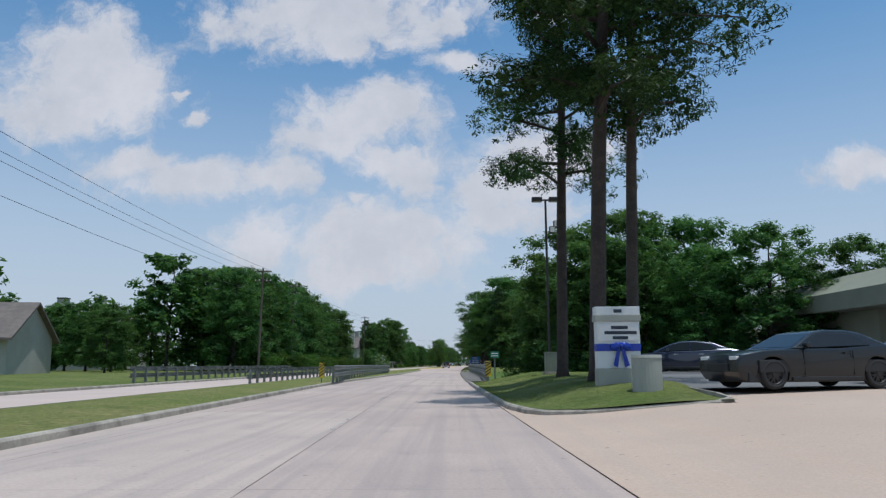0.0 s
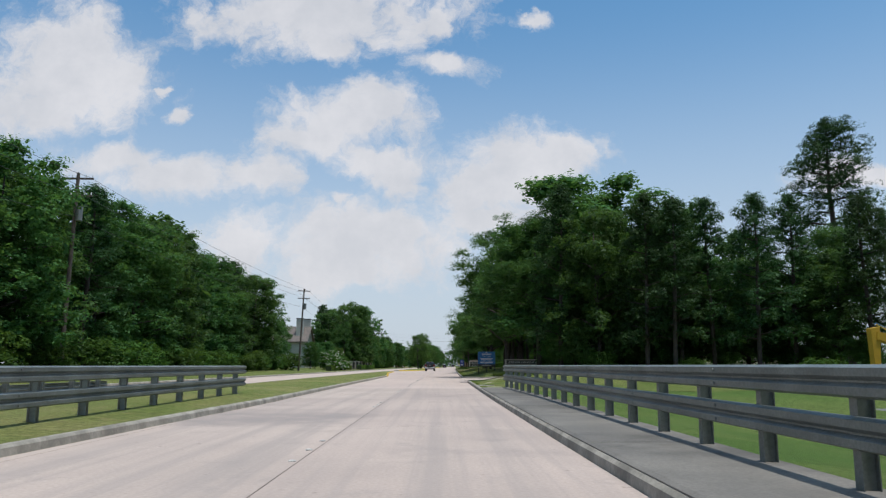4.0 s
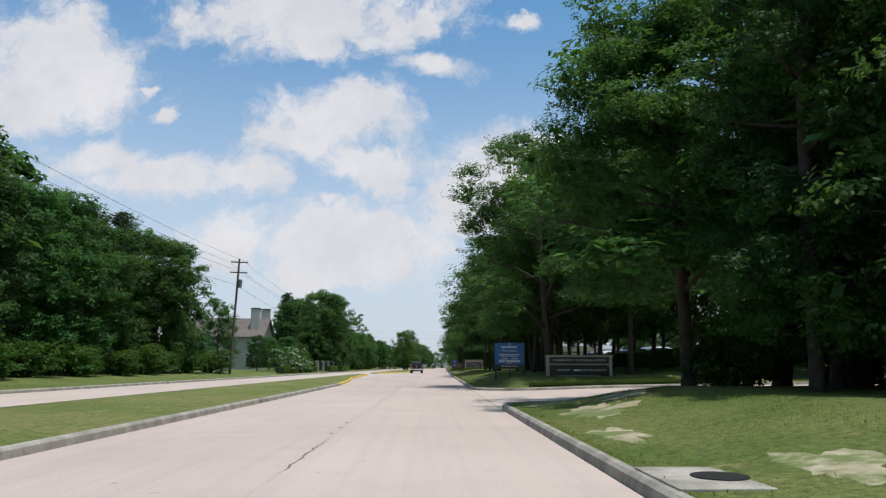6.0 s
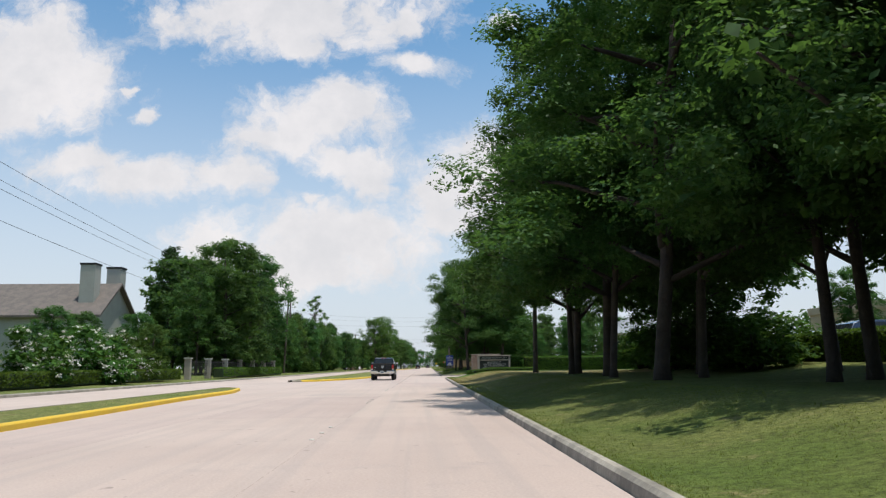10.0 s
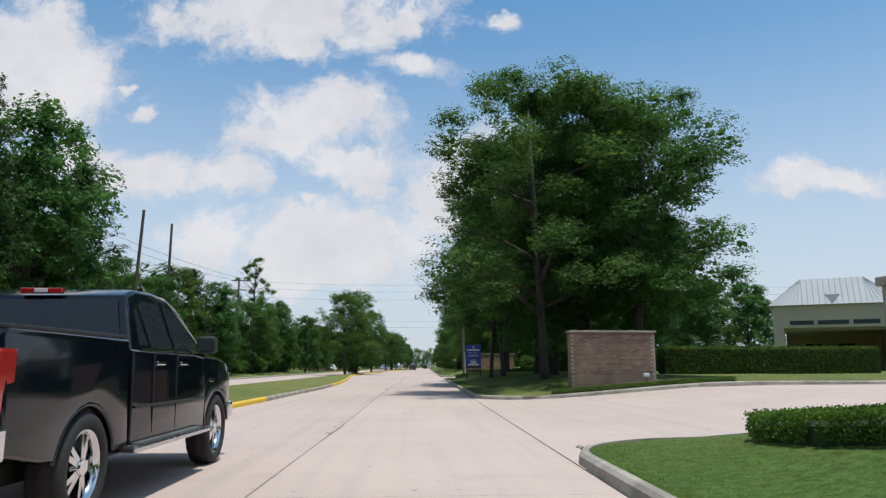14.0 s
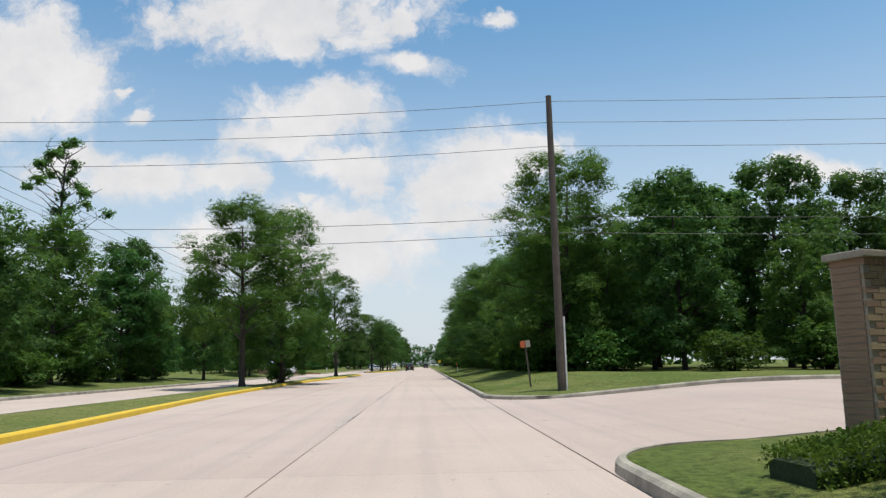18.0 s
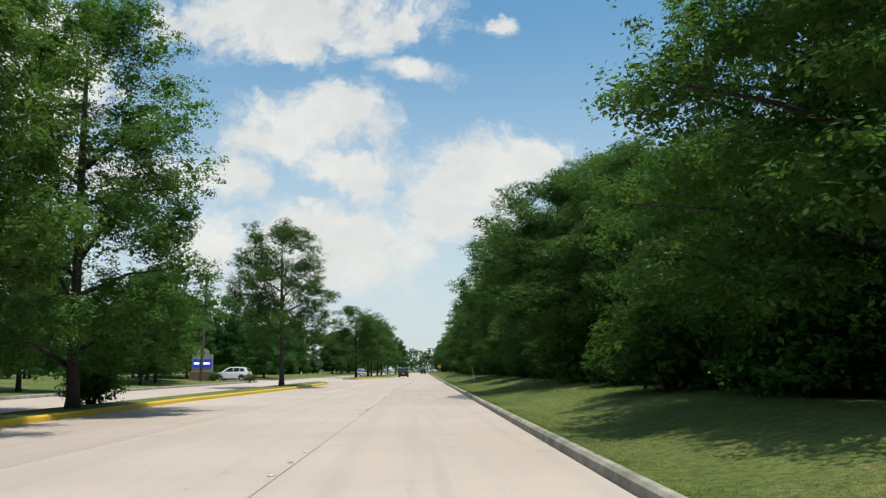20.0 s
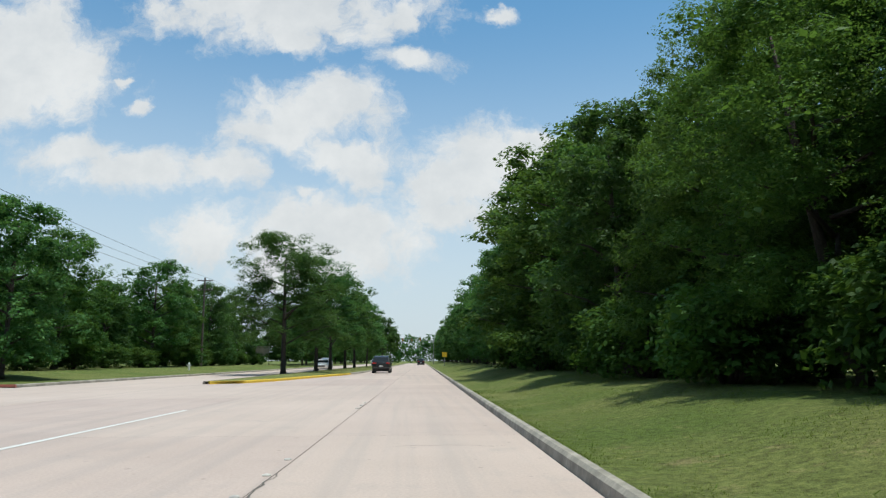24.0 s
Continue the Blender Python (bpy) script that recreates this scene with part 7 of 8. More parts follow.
def road_car(m, style, mat, label, category="car"):
    """A parked or driving car; y points ahead, its tail at y 0."""
    S = {
        "coupe": dict(L=5.02, half=0.96, wb=(1.12, 4.07), r=0.36, rim=0.255, zb=0.98, top=1.44,
                      low=[(0.06, 0.35), (0.02, 0.62), (0.06, 0.98), (0.22, 1.05), (1.0, 1.06), (2.2, 0.98), (3.35, 0.97), (4.3, 0.93), (4.86, 0.83), (4.98, 0.70), (4.98, 0.42), (4.85, 0.22)],
                      roof=[(0.62, 1.03), (1.35, 1.36), (1.75, 1.435), (2.35, 1.44), (2.75, 1.38), (3.55, 0.97)], win=[[(1.25, 1.06), (1.62, 1.31), (2.35, 1.365), (2.62, 1.34), (3.18, 1.03), (3.16, 1.00)]]),
        "sedan": dict(L=4.95, half=0.94, wb=(1.02, 3.96), r=0.345, rim=0.24, zb=0.96, top=1.44,
                      low=[(0.05, 0.35), (0.02, 0.70), (0.08, 1.02), (0.5, 1.06), (2.0, 0.98), (3.6, 0.95), (4.5, 0.82), (4.88, 0.66), (4.93, 0.45), (4.8, 0.22)],
                      roof=[(0.35, 1.04), (1.1, 1.34), (1.9, 1.44), (2.5, 1.42), (2.95, 1.30), (3.75, 0.95)], win=[[(0.95, 1.06), (1.25, 1.28), (1.9, 1.375), (2.05, 1.375), (2.05, 1.02)], [(2.12, 1.02), (2.12, 1.372), (2.5, 1.355), (2.85, 1.26), (3.38, 1.0)]]),
        "suv": dict(L=4.7, half=0.93, wb=(0.92, 3.66), r=0.36, rim=0.24, zb=1.05, top=1.70,
                    low=[(0.06, 0.40), (0.02, 0.75), (0.06, 1.05), (0.4, 1.10), (2.0, 1.06), (3.4, 1.04), (4.3, 0.98), (4.58, 0.86), (4.68, 0.6), (4.6, 0.3)],
                    roof=[(0.10, 1.05), (0.42, 1.55), (0.75, 1.68), (1.8, 1.71), (2.5, 1.66), (2.85, 1.52), (3.5, 1.05)], win=[[(0.55, 1.16), (0.72, 1.5), (1.15, 1.58), (1.15, 1.13)], [(1.22, 1.13), (1.22, 1.585), (1.95, 1.60), (1.95, 1.11)], [(2.02, 1.11), (2.02, 1.60), (2.4, 1.575), (2.68, 1.47), (3.18, 1.10)]]),
    }[style]
    ob = thing({"coupe": "coupe_car", "sedan": "sedan_car", "suv": "suv_car"}[style], m, label, category)
    half, L, zb, top = S["half"], S["L"], S["zb"], S["top"]
    r, rear, front = S["r"], S["wb"][0], S["wb"][1]

    def plan(x, y, z):
        k = 1 - 0.13 * smooth(L - 1.1, L, y) - 0.07 * smooth(0.8, 0.0, y) - 0.05 * smooth(zb - 0.25, zb + 0.06, z) - 0.05 * smooth(0.45, 0.2, z)
        return x * k, y, z
    ra = r + 0.055
    def notch(yc):
        return [(yc + ra * math.cos(a), r + ra * math.sin(a)) for a in np.linspace(-0.38, math.pi + 0.38, 11)]
    low = S["low"] + notch(front) + notch(rear)
    body_part("body", low, half, mat, ob, 0.06, plan)
    tumble = lambda z: half * 0.93 - (0.24 if style != "suv" else 0.17) * max(0.0, (z - zb) / (top - zb))

    def cabin(x, y, z):
        return (1 if x > 0 else -1) * (abs(x) - half + tumble(z)), y, z
    body_part("roof", S["roof"], half, mat, ob, 0.05, cabin)
    for w in S["win"]:
        side_pane("door_window", w, tumble, ob, CAR_GLASS, 0.005, "dark side window")
    rf = S["roof"]
    for a, b, nm in ((rf[0], rf[1], "rear_window"), (rf[-1], rf[-2], "windscreen")):
        bm = bmesh.new()
        q0, q1 = Vector((0, a[0], a[1])).lerp(Vector((0, b[0], b[1])), 0.1), Vector((0, a[0], a[1])).lerp(Vector((0, b[0], b[1])), 0.93)
        n = Vector((0, -(b[1] - a[1]), b[0] - a[0])).normalized()
        n = n if n.z > 0 else -n
        w0, w1 = tumble(q0.z) - 0.09, tumble(q1.z) - 0.08
        vs = [bm.verts.new(q0 + n * 0.006 + Vector((-w0, 0, 0))), bm.verts.new(q0 + n * 0.006 + Vector((w0, 0, 0))), bm.verts.new(q1 + n * 0.006 + Vector((w1, 0, 0))), bm.verts.new(q1 + n * 0.006 + Vector((-w1, 0, 0)))]
        bm.faces.new(vs)
        part(nm, bm, CAR_GLASS, ob, "dark glass")
    zl = zb - 0.14 if style != "suv" else zb - 0.1
    for s in (-1, 1):
        part("tail_lamp", block(s * (half * 0.52), s * (half * 0.90), -0.005, 0.12, zl - 0.06, zl + 0.08, 0.02), TAIL_RED, ob, "red tail lamp")
        part("head_lamp", block(s * (half * 0.48), s * (half * 0.80), L - 0.28, L - 0.045, zb - 0.30, zb - 0.18, 0.03), LENS_WHITE, ob, "clear head lamp")
        mir = part("mirror", block(s * (half * 0.93), s * (half + 0.13), front - 0.95, front - 0.83, zb + 0.02, zb + 0.14, 0.03), mat, ob)
        hs = (2.0,) if style == "coupe" else (1.62, 2.72)
        for y in hs:
            part("door_handle", block(s * (half - 0.035), s * (half + 0.012), y - 0.10, y + 0.10, zb - 0.13, zb - 0.10, 0.008), mat if style == "coupe" else CHROME, ob)
        for y in ((1.85, 3.25) if style == "coupe" else (1.12, 2.10, 3.15)):
            part("door_gap", block(s * (half - 0.03), s * (half + 0.0015), y - 0.003, y + 0.003, 0.34, zb - 0.06, 0), BLACK_PLASTIC, ob)
        part("sill", block(s * (half - 0.12), s * (half - 0.005), rear + 0.48, front - 0.48, 0.20, 0.30, 0.02), BLACK_PLASTIC, ob)
    part("underbody", block(-half + 0.1, half - 0.1, 0.25, L - 0.3, 0.17, 0.42, 0.02), BLACK_PLASTIC, ob, "dark underbody")
    part("wheel_house", block(-half + 0.02, half - 0.02, rear - 0.40, rear + 0.40, 0.40, 0.70, 0.02), BLACK_PLASTIC, ob)
    part("wheel_house", block(-half + 0.02, half - 0.02, front - 0.40, front + 0.40, 0.40, 0.70, 0.02), BLACK_PLASTIC, ob)
    part("grille", block(-half * 0.46, half * 0.46, L - 0.10, L + 0.004, 0.44, 0.62, 0.015), BLACK_PLASTIC, ob, "black grille")
    part("rear_plate", block(-0.16, 0.16, -0.012, 0.03, 0.62, 0.74, 0.004), PLATE_WHITE, ob, "white number plate")
    part("rear_bumper", block(-half * 0.88, half * 0.88, -0.03, 0.2, 0.38, 0.55, 0.04), mat if style != "suv" else BLACK_PLASTIC, ob)
    add_wheels(ob, (rear, front), r, 0.235, S["rim"], 7 if style == "coupe" else 5, half - 0.01, DARK_METAL if style == "coupe" else ALLOY)
    return ob


# the pickup keeps pace in the next lane for most of the drive; it stands here beside the second drive
_ty = 225.85
pickup_truck(Matrix.Translation((lane(_ty) - 3.55, _ty - 1.27, 0.0)) @ Matrix.Rotation(-0.0155, 4, "Z") @ Matrix.Scale(1.035, 4))
# the grey coupe and the blue cars at the title office
road_car(Matrix.Translation((11.30, 19.75, 0.57)) @ Matrix.Rotation(radians(104), 4, "Z"), "coupe", GREY_PAINT, "dark grey two-door muscle coupe parked at the office drive")
road_car(Matrix.Translation((12.7, 33.5, 0.76)) @ Matrix.Rotation(radians(72), 4, "Z"), "sedan", NAVY_PAINT, "dark blue sedan parked by the lawn under the trees")
road_car(Matrix.Translation((14.7, 38.5, 0.76)) @ Matrix.Rotation(radians(68), 4, "Z"), "sedan", NAVY_PAINT, "dark blue sedan parked in the office car park")
road_car(Matrix.Translation((16.5, 22.5, 0.66)) @ Matrix.Rotation(radians(100), 4, "Z"), "suv", SILVER_PAINT, "silver car parked behind the grey coupe")
# cars behind the grove, on the raised car park
sheet("parking_lot", 147, 205, lambda y: 17.9, lambda y: 28.5, lambda o, y: lawn_height(o, y) + 0.05, ASPHALT, step=3, cols=8, power=1.0, label="grey asphalt car park behind the grove", category="car park", kind="structure")
for _y, _turn, _style, _mat, _label in ((150.5, -88, "sedan", SILVER_PAINT, "silver sedan parked behind the monument sign"), (154.5, -92, "suv", WHITE_PAINT, "white crossover parked behind the monument sign"), (158.6, -88, "sedan", NAVY_PAINT, "dark sedan parked beside the white crossover"),
                                         (165, -84, "suv", WHITE_PAINT, "white car parked behind the oaks"), (172, -90, "sedan", SILVER_PAINT, "silver sedan parked behind the clipped hedge"), (177, -92, "suv", NAVY_PAINT, "dark blue crossover parked behind the hedge"), (182, -88, "suv", WHITE_PAINT, "white estate car parked under the oaks"),
                                         (192.5, -88, "suv", NAVY_PAINT, "navy crossover parked at the end of the grove"), (198, -90, "sedan", SILVER_PAINT, "silver sedan parked under the oaks"), (203, -86, "sedan", WHITE_PAINT, "white sedan parked at the end of the grove")):
    road_car(Matrix.Translation((18.6 + lane(_y), _y, lawn_height(20, _y) + 0.055)) @ Matrix.Rotation(radians(_turn), 4, "Z"), _style, _mat, _label)
# traffic ahead, and what stands beyond the median
road_car(Matrix.Translation(at(-3.6, 446)) @ Matrix.Rotation(-0.0226, 4, "Z"), "suv", GREY_PAINT, "dark grey crossover driving ahead in the passing lane")
road_car(Matrix.Translation(at(0.2, 566)) @ Matrix.Rotation(-0.0226, 4, "Z"), "suv", BLACK_PAINT, "dark car far ahead beside the kerb")
road_car(Matrix.Translation(at(-12.9, 585)) @ Matrix.Rotation(math.pi, 4, "Z"), "suv", SILVER_PAINT, "silver car coming the other way")
road_car(Matrix.Translation((-17.8, 405.0, 0.006)) @ Matrix.Rotation(radians(86), 4, "Z"), "suv", WHITE_PAINT, "white crossover waiting in the side street")
road_car(Matrix.Translation(at(-12.6, 474)) @ Matrix.Rotation(math.pi, 4, "Z"), "sedan", WHITE_PAINT, "white sedan coming the other way")
road_car(Matrix.Translation(at(-15.6, 500)) @ Matrix.Rotation(math.pi, 4, "Z"), "suv", SILVER_PAINT, "silver car coming the other way far off")


# ---- buildings ----
def window_unit(ob, x0, x1, y, z0, z1, frame_mat=PLATE_WHITE):
    """A window let into a front that looks along -y."""
    w = part("window", block(x0 - 0.07, x1 + 0.07, y - 0.05, y + 0.03, z0 - 0.07, z1 + 0.07, 0.01), frame_mat, ob, "framed window")
    part("pane", block(x0, x1, y - 0.055, y - 0.052, z0, z1, 0), WINDOW_GLASS, w, "dark glass")
    part("mullion", block((x0 + x1) / 2 - 0.02, (x0 + x1) / 2 + 0.02, y - 0.07, y - 0.056, z0, z1, 0), frame_mat, w)


def hip_roof(ob, x0, x1, y0, y1, z0, z1, inset, mat, seams=0.0, name="roof"):
    bm = bmesh.new()
    lo = [bm.verts.new(p) for p in ((x0, y0, z0), (x1, y0, z0), (x1, y1, z0), (x0, y1, z0))]
    hi = [bm.verts.new(p) for p in ((x0 + inset, y0 + inset, z1), (x1 - inset, y0 + inset, z1), (x1 - inset, y1 - inset, z1), (x0 + inset, y1 - inset, z1))]
    bm.faces.new(lo[::-1]), bm.faces.new(hi)
    for i in range(4):
        bm.faces.new((lo[i], lo[(i + 1) % 4], hi[(i + 1) % 4], hi[i]))
    r = part(name, bm, mat, ob)
    if seams:
        bm = bmesh.new()
        n = int((x1 - x0) / seams)
        for k in range(n + 1):
            x = x0 + k * (x1 - x0) / n
            xt = min(max(x, x0 + inset), x1 - inset)
            rod(bm, (x, y0, z0 + 0.02), (xt, y0 + inset, z1 + 0.02), 0.022, n=4)
        n = int((y1 - y0) / seams)
        for k in range(n + 1):
            y = y0 + k * (y1 - y0) / n
            yt = min(max(y, y0 + inset), y1 - inset)
            rod(bm, (x0, y, z0 + 0.02), (x0 + inset, yt, z1 + 0.02), 0.022, n=4)
        part("roof_seams", bm, mat, r, "standing seams")
    return r


def realty_office():
    ob = thing("office_building", pose(31.0, 281.0, 0.8, 0, 0, -28), "cream office building with a grey metal mansard roof and open portico", "building")
    z = 5.4
    part("fascia", block(0, 9.5, 0, 9.0, 3.5, z, 0.02), STUCCO, ob, "cream fascia band")
    for x, y in ((0, 0), (8.7, 0), (0, 8.2), (8.7, 8.2)):
        part("pier", block(x, x + 0.8, y, y + 0.8, -0.8, 3.498, 0.02), STUCCO, ob, "square cream pier")
    part("soffit", block(0.82, 8.68, 0.82, 8.18, 3.3, 3.498, 0), GREY_STUCCO, ob)
    part("wall", block(9.52, 26, 1.0, 14, -0.8, 4.6, 0.02), STUCCO, ob, "cream rendered wall")
    part("rear_wall", block(0.9, 9.5, 9.02, 14, -0.8, 4.6, 0.02), STUCCO, ob)
    hip_roof(ob, -0.25, 9.75, -0.25, 9.25, z + 0.004, z + 2.4, 2.6, METAL_ROOF, 0.42)
    hip_roof(ob, 9.3, 26.4, 0.6, 14.4, 4.604, 5.6, 1.2, METAL_ROOF, 0.6, "wing_roof")
    for x in (11.0, 13.6, 16.2, 18.8, 21.4):
        window_unit(ob, x, x + 1.2, 1.0, 0.9, 2.6)
    for x in (2.5, 5.2):
        window_unit(ob, x, x + 1.4, 9.02, 0.2, 2.4)
    bm = bmesh.new()
    prism(bm, [(4.0, 6.2), (5.2, 6.2), (4.6, 5.4)], -0.35, -0.30, "Y")
    part("logo", bm, PLATE_WHITE, ob, "white triangle emblem")
    for a, b in ((1.3, 3.1), (3.4, 5.7), (6.0, 7.9)):
        part("writing_bar", block(a, b, -0.03, -0.004, 3.75, 4.1, 0), DARK_LETTER, ob, "dark bar in place of a company name")
    return ob


realty_office()


def low_office(x, y, z, turn, w, d, h, mat, label, windows=6):
    ob = thing("office_building", pose(x, y, z, 0, 0, turn), label, "building")
    part("wall", block(0, w, 0, d, -0.8, h, 0.02), mat, ob)
    part("parapet", block(-0.12, w + 0.12, -0.12, d + 0.12, h + 0.002, h + 0.55, 0.02), mat, ob, "projecting parapet")
    for k in range(windows):
        xx = (k + 0.5) * w / windows
        window_unit(ob, xx - 0.7, xx + 0.7, 0, 0.8, 2.5)
    part("door", block(w / 2 - 0.5, w / 2 + 0.5, -0.06, 0.02, -0.1, 2.05, 0.01), DARK_METAL, ob, "dark door")
    return ob


low_office(30, 176, 0.7, -88 + 180, 42, 16, 3.6, STUCCO, "long low cream office building behind the grove", 10).matrix_world = pose(30, 216, 1.15, 0, 0, -86)
low_office(44, 262, 0.8, -20, 24, 14, 3.8, BRICK, "low red brick office wing behind the hedge", 6)
low_office(30, 108, 0.4, -80, 22, 10, 4.2, STUCCO, "pale building half hidden behind the pines", 5)


def title_office():
    """The office at the corner: deep overhanging canopy on piers."""
    ob = thing("office_building", pose(19.2, 33.0, 0.8, 0, 0, 2), "pale office building with a deep flat canopy on piers", "building")
    part("wall", block(1.5, 24, 3.2, 16, -0.8, 4.2, 0.02), OLIVE_STUCCO, ob)
    bm = bmesh.new()
    prism(bm, [(0.0, 3.0), (0.0, 3.9), (1.4, 4.9), (24, 4.9), (24, 3.0)], 0, 17, "Y")
    part("canopy", bm, OLIVE_STUCCO, ob, "sloping canopy fascia")
    for x in (0.9, 5.4, 10.0, 14.6):
        part("pier", block(x, x + 0.75, 0.6, 1.35, -0.8, 2.998, 0.02), OLIVE_STUCCO, ob, "square pier")
    for x in (2.4, 6.6, 11.2):
        window_unit(ob, x, x + 2.6, 3.2, 0.2, 2.5, DARK_METAL)


title_office()


def house(x, y, z, turn, w, d, eave, ridge, label, chimneys=(), wall_mat=STUCCO):
    ob = thing("house", pose(x, y, z, 0, 0, turn), label, "house")
    bm = bmesh.new()
    prism(bm, [(0, -0.8), (d, -0.8), (d, eave), (d / 2, ridge), (0, eave)], 0, w, "X")
    part("wall", bm, wall_mat, ob)
    bm = bmesh.new()
    for s in (0, 1):
        a, b = (0 - 0.6, eave - 0.6 * (ridge - eave) / (d / 2)), (d / 2, ridge)
        if s:
            a = (d + 0.6, a[1])
        prism(bm, [a, b, (b[0], b[1] + 0.22), (a[0], a[1] + 0.22)], -0.5, w + 0.5, "X")
    part("roof", bm, SHINGLE, ob, "brown shingle roof")
    for cx, cy, ch in chimneys:
        c = part("chimney", block(cx - 0.75, cx + 0.75, cy - 0.7, cy + 0.7, eave - 1, ch, 0.02), GREY_STUCCO, ob, "tall square grey chimney")
        part("chimney_cap", block(cx - 0.82, cx + 0.82, cy - 0.77, cy + 0.77, ch + 0.002, ch + 0.2, 0.02), DARK_METAL, c, "dark metal cap")
    for k in range(3):
        window_unit(ob, (k + 0.5) * w / 3 - 0.6, (k + 0.5) * w / 3 + 0.6, 0, 0.9, 2.3)
    return ob


house(-45, 234, 0.5, 0, 13, 9, 6.2, 9.4, "gabled apartment house with brown roof and two tall chimneys", ((11.2, 2.0, 11.2), (12.2, 6.0, 11.3)), GREY_STUCCO)
house(-50, 58, 0.5, 10, 13, 10, 3.2, 6.2, "low house with a brown shingle roof beyond the oncoming lanes", (), GREY_STUCCO)
house(-72, 122, 0.5, 0, 16, 10, 6.5, 9.5, "distant house with two square chimneys above the trees", ((4.0, 3.0, 12.2), (10.5, 3.0, 12.2)), GREY_STUCCO)


def excavator():
    ob = thing("excavator", pose(23.5, 101.0, -0.5, 0, 0, 100), "yellow excavator with raised boom parked among the trees", "excavator")
    for s in (-1, 1):
        bm = bmesh.new()
        prism(bm, [(0.3 * math.cos(a) + (1.4 if abs(a) < 1.58 else -1.4), 0.35 + 0.33 * math.sin(a)) for a in np.linspace(-1.57, 4.71, 20)], s * 0.95, s * 1.4, "X")
        part("track", bm, BLACK_PLASTIC, ob, "dark crawler track")
    part("house", block(-1.25, 1.25, -1.8, 1.2, 0.95, 1.9, 0.08), MACHINE_YELLOW, ob)
    part("turntable", bar((0, 0, 0.6), (0, 0, 0.95), 0.7, 0.7, 20), BLACK_PLASTIC, ob)
    part("cab", block(-1.2, -0.3, 0.1, 1.5, 1.902, 2.95, 0.06), CAR_GLASS, ob, "glazed cab")
    bm = bmesh.new()
    prism(bm, [(0.8, 1.5), (2.6, 3.1), (4.4, 3.35), (4.45, 3.0), (2.9, 2.6), (1.2, 1.2)], 0.1, 0.5, "X")
    part("boom", bm, MACHINE_YELLOW, ob, "bent yellow boom")
    bm = bmesh.new()
    prism(bm, [(4.2, 3.6), (4.7, 3.5), (4.6, 1.2), (4.35, 1.2)], 0.15, 0.45, "X")
    part("stick", bm, MACHINE_YELLOW, ob)
    part("bucket", block(-0.1, 0.7, 4.0, 4.7, 0.55, 1.2, 0.08), BLACK_PLASTIC, ob, "dark bucket")
    part("cylinder", bar((0.3, 2.4, 2.9), (0.3, 4.3, 3.75), 0.06, 0.05), CHROME, ob)


excavator()


# the iron fence with brick piers on the far verge
fence = thing("iron_fence", Matrix(), "dark iron fence between pale brick piers on the far verge", "fence")
_y = 226.0
while _y < 268:
    p = at(-20.6, _y, 0.45)
    pier = part("pier", block(p.x - 0.25, p.x + 0.25, p.y - 0.25, p.y + 0.25, 0.2, 2.0, 0.02), CAP_STONE, fence, "pale masonry pier")
    part("pier_cap", block(p.x - 0.32, p.x + 0.32, p.y - 0.32, p.y + 0.32, 2.002, 2.12, 0.02), GREY_STUCCO, pier)
    if _y < 262:
        q = at(-20.6, _y + 6, 0.45)
        for zz in (0.7, 1.75):
            part("rail", bar((p.x, p.y + 0.25, zz), (q.x, q.y - 0.25, zz), 0.02, n=6), DARK_METAL, fence)
        for k in range(1, 38):
            v = p.lerp(q, k / 38)
            part("picket", bar((v.x, v.y, 0.5), (v.x, v.y, 1.9), 0.011, n=4), DARK_METAL, fence)
    _y += 6.0

# raised buttons along the lane line, and the painted turn-lane line
road_ob = bpy.data.objects["road"]
_bm = bmesh.new()
bmesh.ops.create_uvsphere(_bm, u_segments=12, v_segments=6, radius=0.05, matrix=Matrix.Diagonal((1, 1, 0.34, 1)))
_me = bpy.data.meshes.new("lane_button")
_bm.to_mesh(_me), _bm.free()
_me.materials.append(BUTTON)
_y = 2.0
while _y < 400:
    for _k in range(3):
        part_mesh("lane_button", _me, road_ob, m=Matrix.Translation(at(lane_joint(_y + _k * 1.25) - 0.08, _y + _k * 1.25, 0.006)))
    _y += 12.2
for _a, _b, _o in ((352, 362, -5.45), (366, 392, -5.4)):
    _v = [at(_o + s * 0.055, float(y), 0.005) for y in np.linspace(_a, _b, 8) for s in (-1, 1)]
    part_mesh("lane_line", mesh_of("lane_line", _v, [(2 * i, 2 * i + 1, 2 * i + 3, 2 * i + 2) for i in range(7)], LINE_PAINT), road_ob, "worn white painted line")


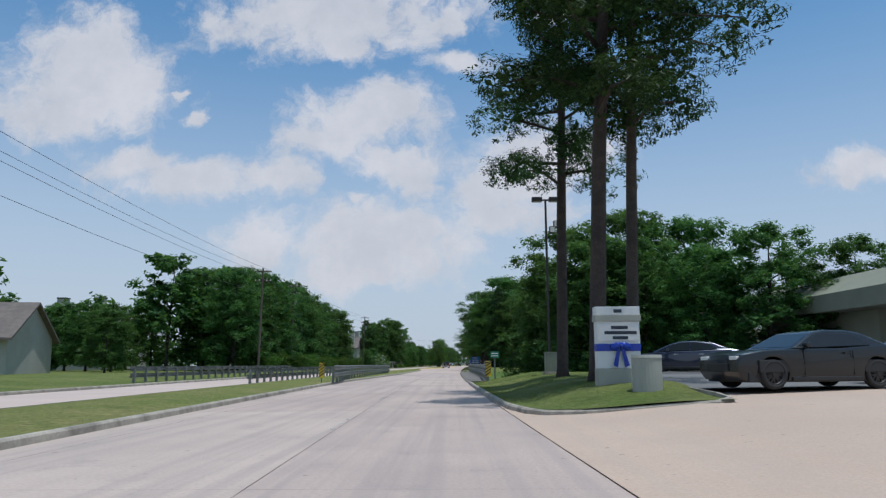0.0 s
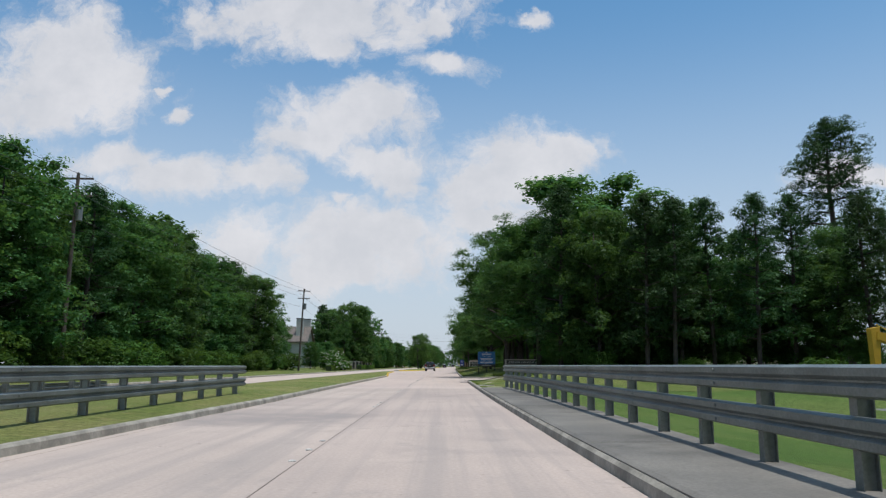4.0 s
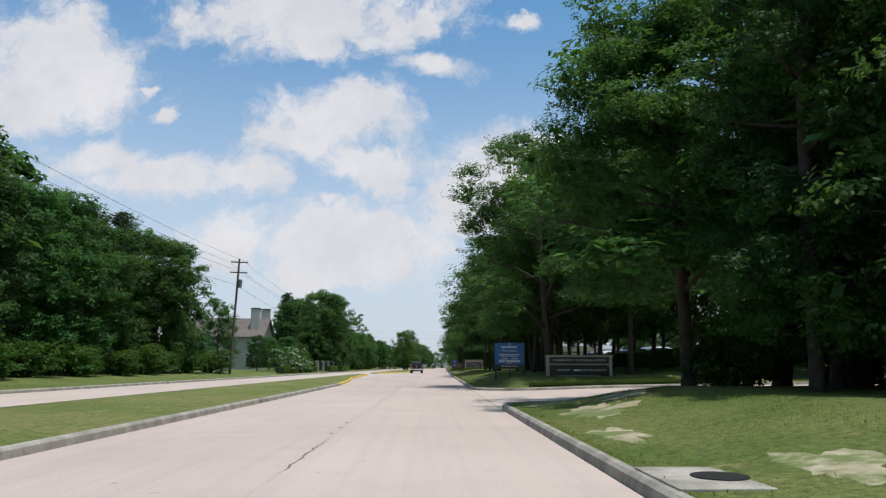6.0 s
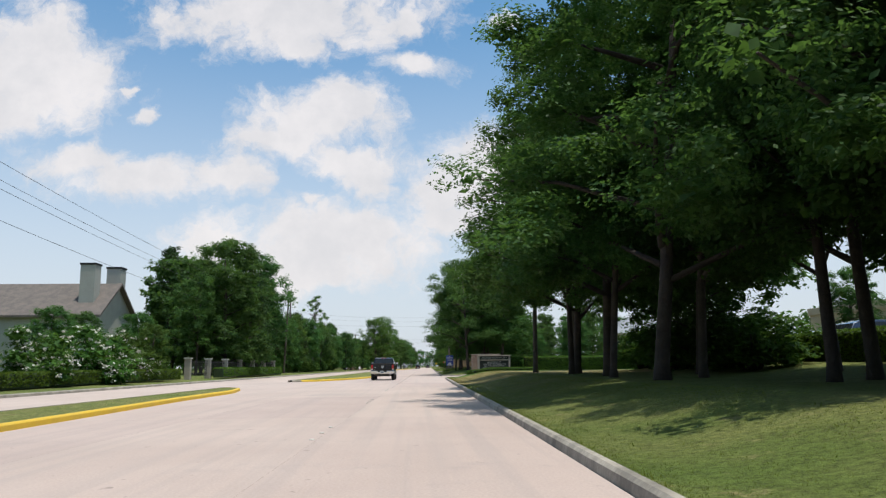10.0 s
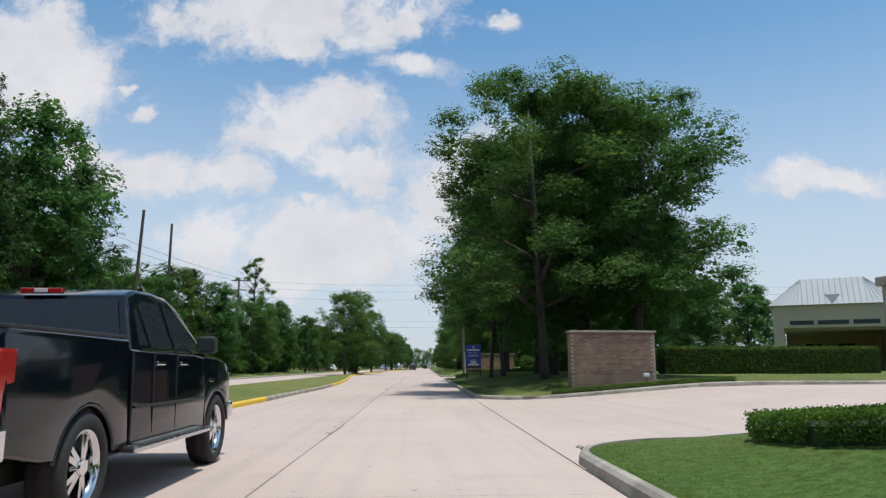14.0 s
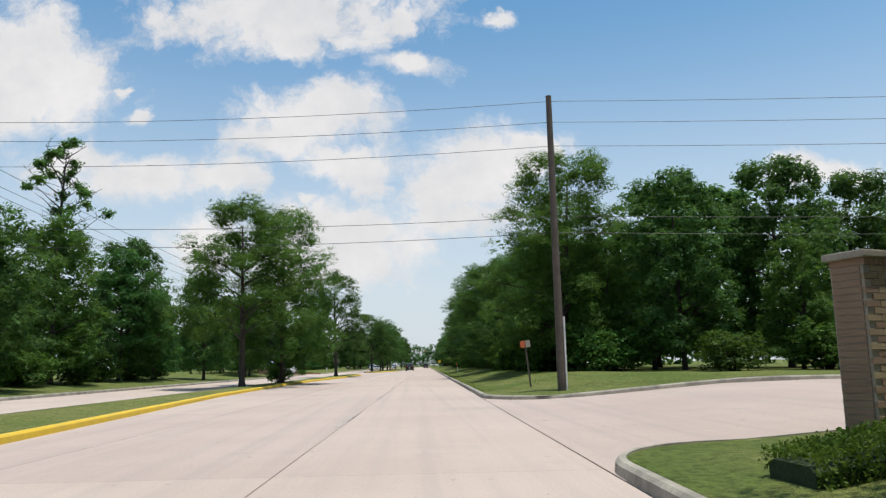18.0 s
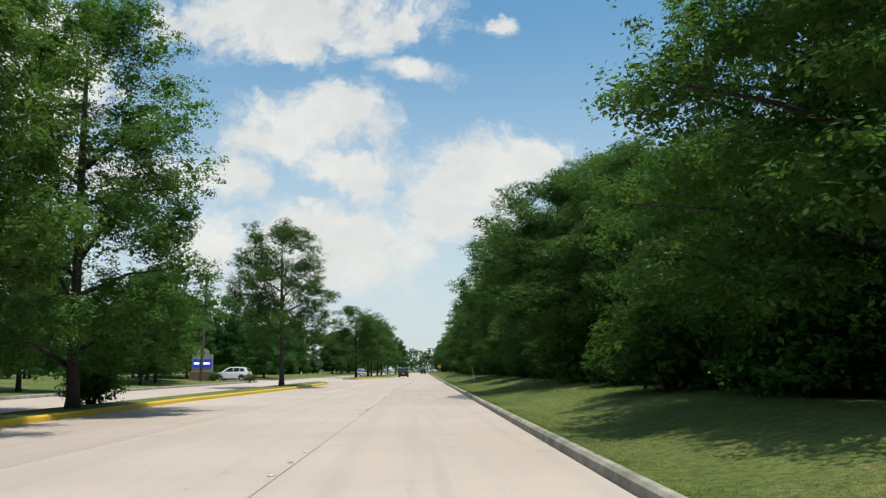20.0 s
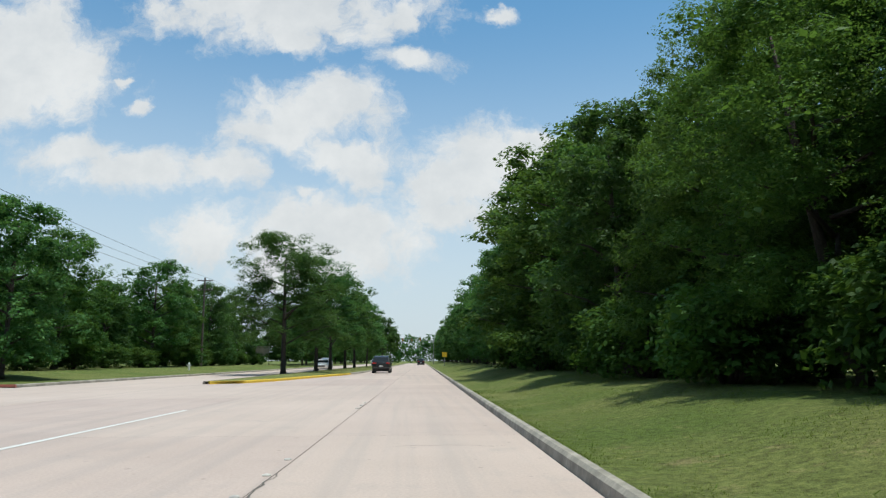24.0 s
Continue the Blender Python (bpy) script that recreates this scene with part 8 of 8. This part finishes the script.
# ---- signals at the far crossing, seams and cracks in the road ----
def traffic_signal(off, y, reach):
    ob = thing("traffic_signal", pose(lane(y) + off, y, 0.1), "grey steel traffic signal mast with hanging signal heads", "traffic signal")
    part("pole", bar((0, 0, 0), (0, 0, 6.6), 0.13, 0.1, 10), GALVANISED, ob)
    part("arm", bar((0, 0, 6.1), (-reach, 0, 6.5), 0.09, 0.06, 8), GALVANISED, ob)
    for k in (0.4, 0.65, 0.92):
        head = part("signal_head", block(-reach * k - 0.17, -reach * k + 0.17, -0.3, -0.08, 5.7, 6.75, 0.03), BLACK_PLASTIC, ob, "black three-lamp signal head")
        for i, mat in enumerate((LINE_PAINT, YELLOW_PAINT, TAIL_RED)):
            part("lens", bar((-reach * k, -0.3, 5.9 + 0.33 * i), (-reach * k, -0.33, 5.9 + 0.33 * i), 0.12, 0.12, 10), GREEN_BOX if i == 0 else mat, head)
    return ob


traffic_signal(3.4, 560, 8.5)
traffic_signal(-9.0, 575, 7.5)


def crack(points, width, seed, label):
    """A ragged crack as a thin ribbon a hair above the slab."""
    r = random.Random(seed)
    verts, faces = [], []
    for i, (o, y) in enumerate(points):
        a, b = points[max(0, i - 1)], points[min(len(points) - 1, i + 1)]
        d = Vector((b[0] - a[0], b[1] - a[1], 0)).normalized()
        w = width * r.uniform(0.25, 1.0) if 0 < i < len(points) - 1 else 0.002
        for s in (-1, 1):
            verts.append(at(o - d.y * w * s, y + d.x * w * s, 0.0035))
        if i:
            faces.append((2 * i - 2, 2 * i - 1, 2 * i + 1, 2 * i))
    tagged(new("road_crack", mesh_of("road_crack", verts, faces, CRACK)), label, "crack", "cracks in the road", kind="stuff")


_r = random.Random(77)
for _y in (45.2, 97.3):
    crack([(o * 0.25 - 5.3, _y + _r.uniform(-0.03, 0.03)) for o in range(30)], 0.03, int(_y), "dark sealed joint across the road at the bridge end")
for _y in (107, 211, 224, 233, 252, 268, 281, 296, 312, 333, 349, 361, 378, 392):
    _n = _r.randint(14, 34)
    crack([(lane_joint(_y + 0.13 * k) + _r.uniform(-0.04, 0.04), _y + 0.13 * k) for k in range(_n)], 0.015, _y, "ragged broken edge along the lane joint")
for _y in (112, 146, 175, 203, 219, 243, 262, 305, 328, 356, 384):
    _o = _r.uniform(-4.5, 0.6)
    _run = [(_o, float(_y))]
    for k in range(_r.randint(8, 20)):
        _run.append((_run[-1][0] + _r.uniform(0.05, 0.16), _run[-1][1] + _r.uniform(-0.1, 0.1)))
    crack(_run, 0.011, _y + 1, "fine ragged crack across a slab")
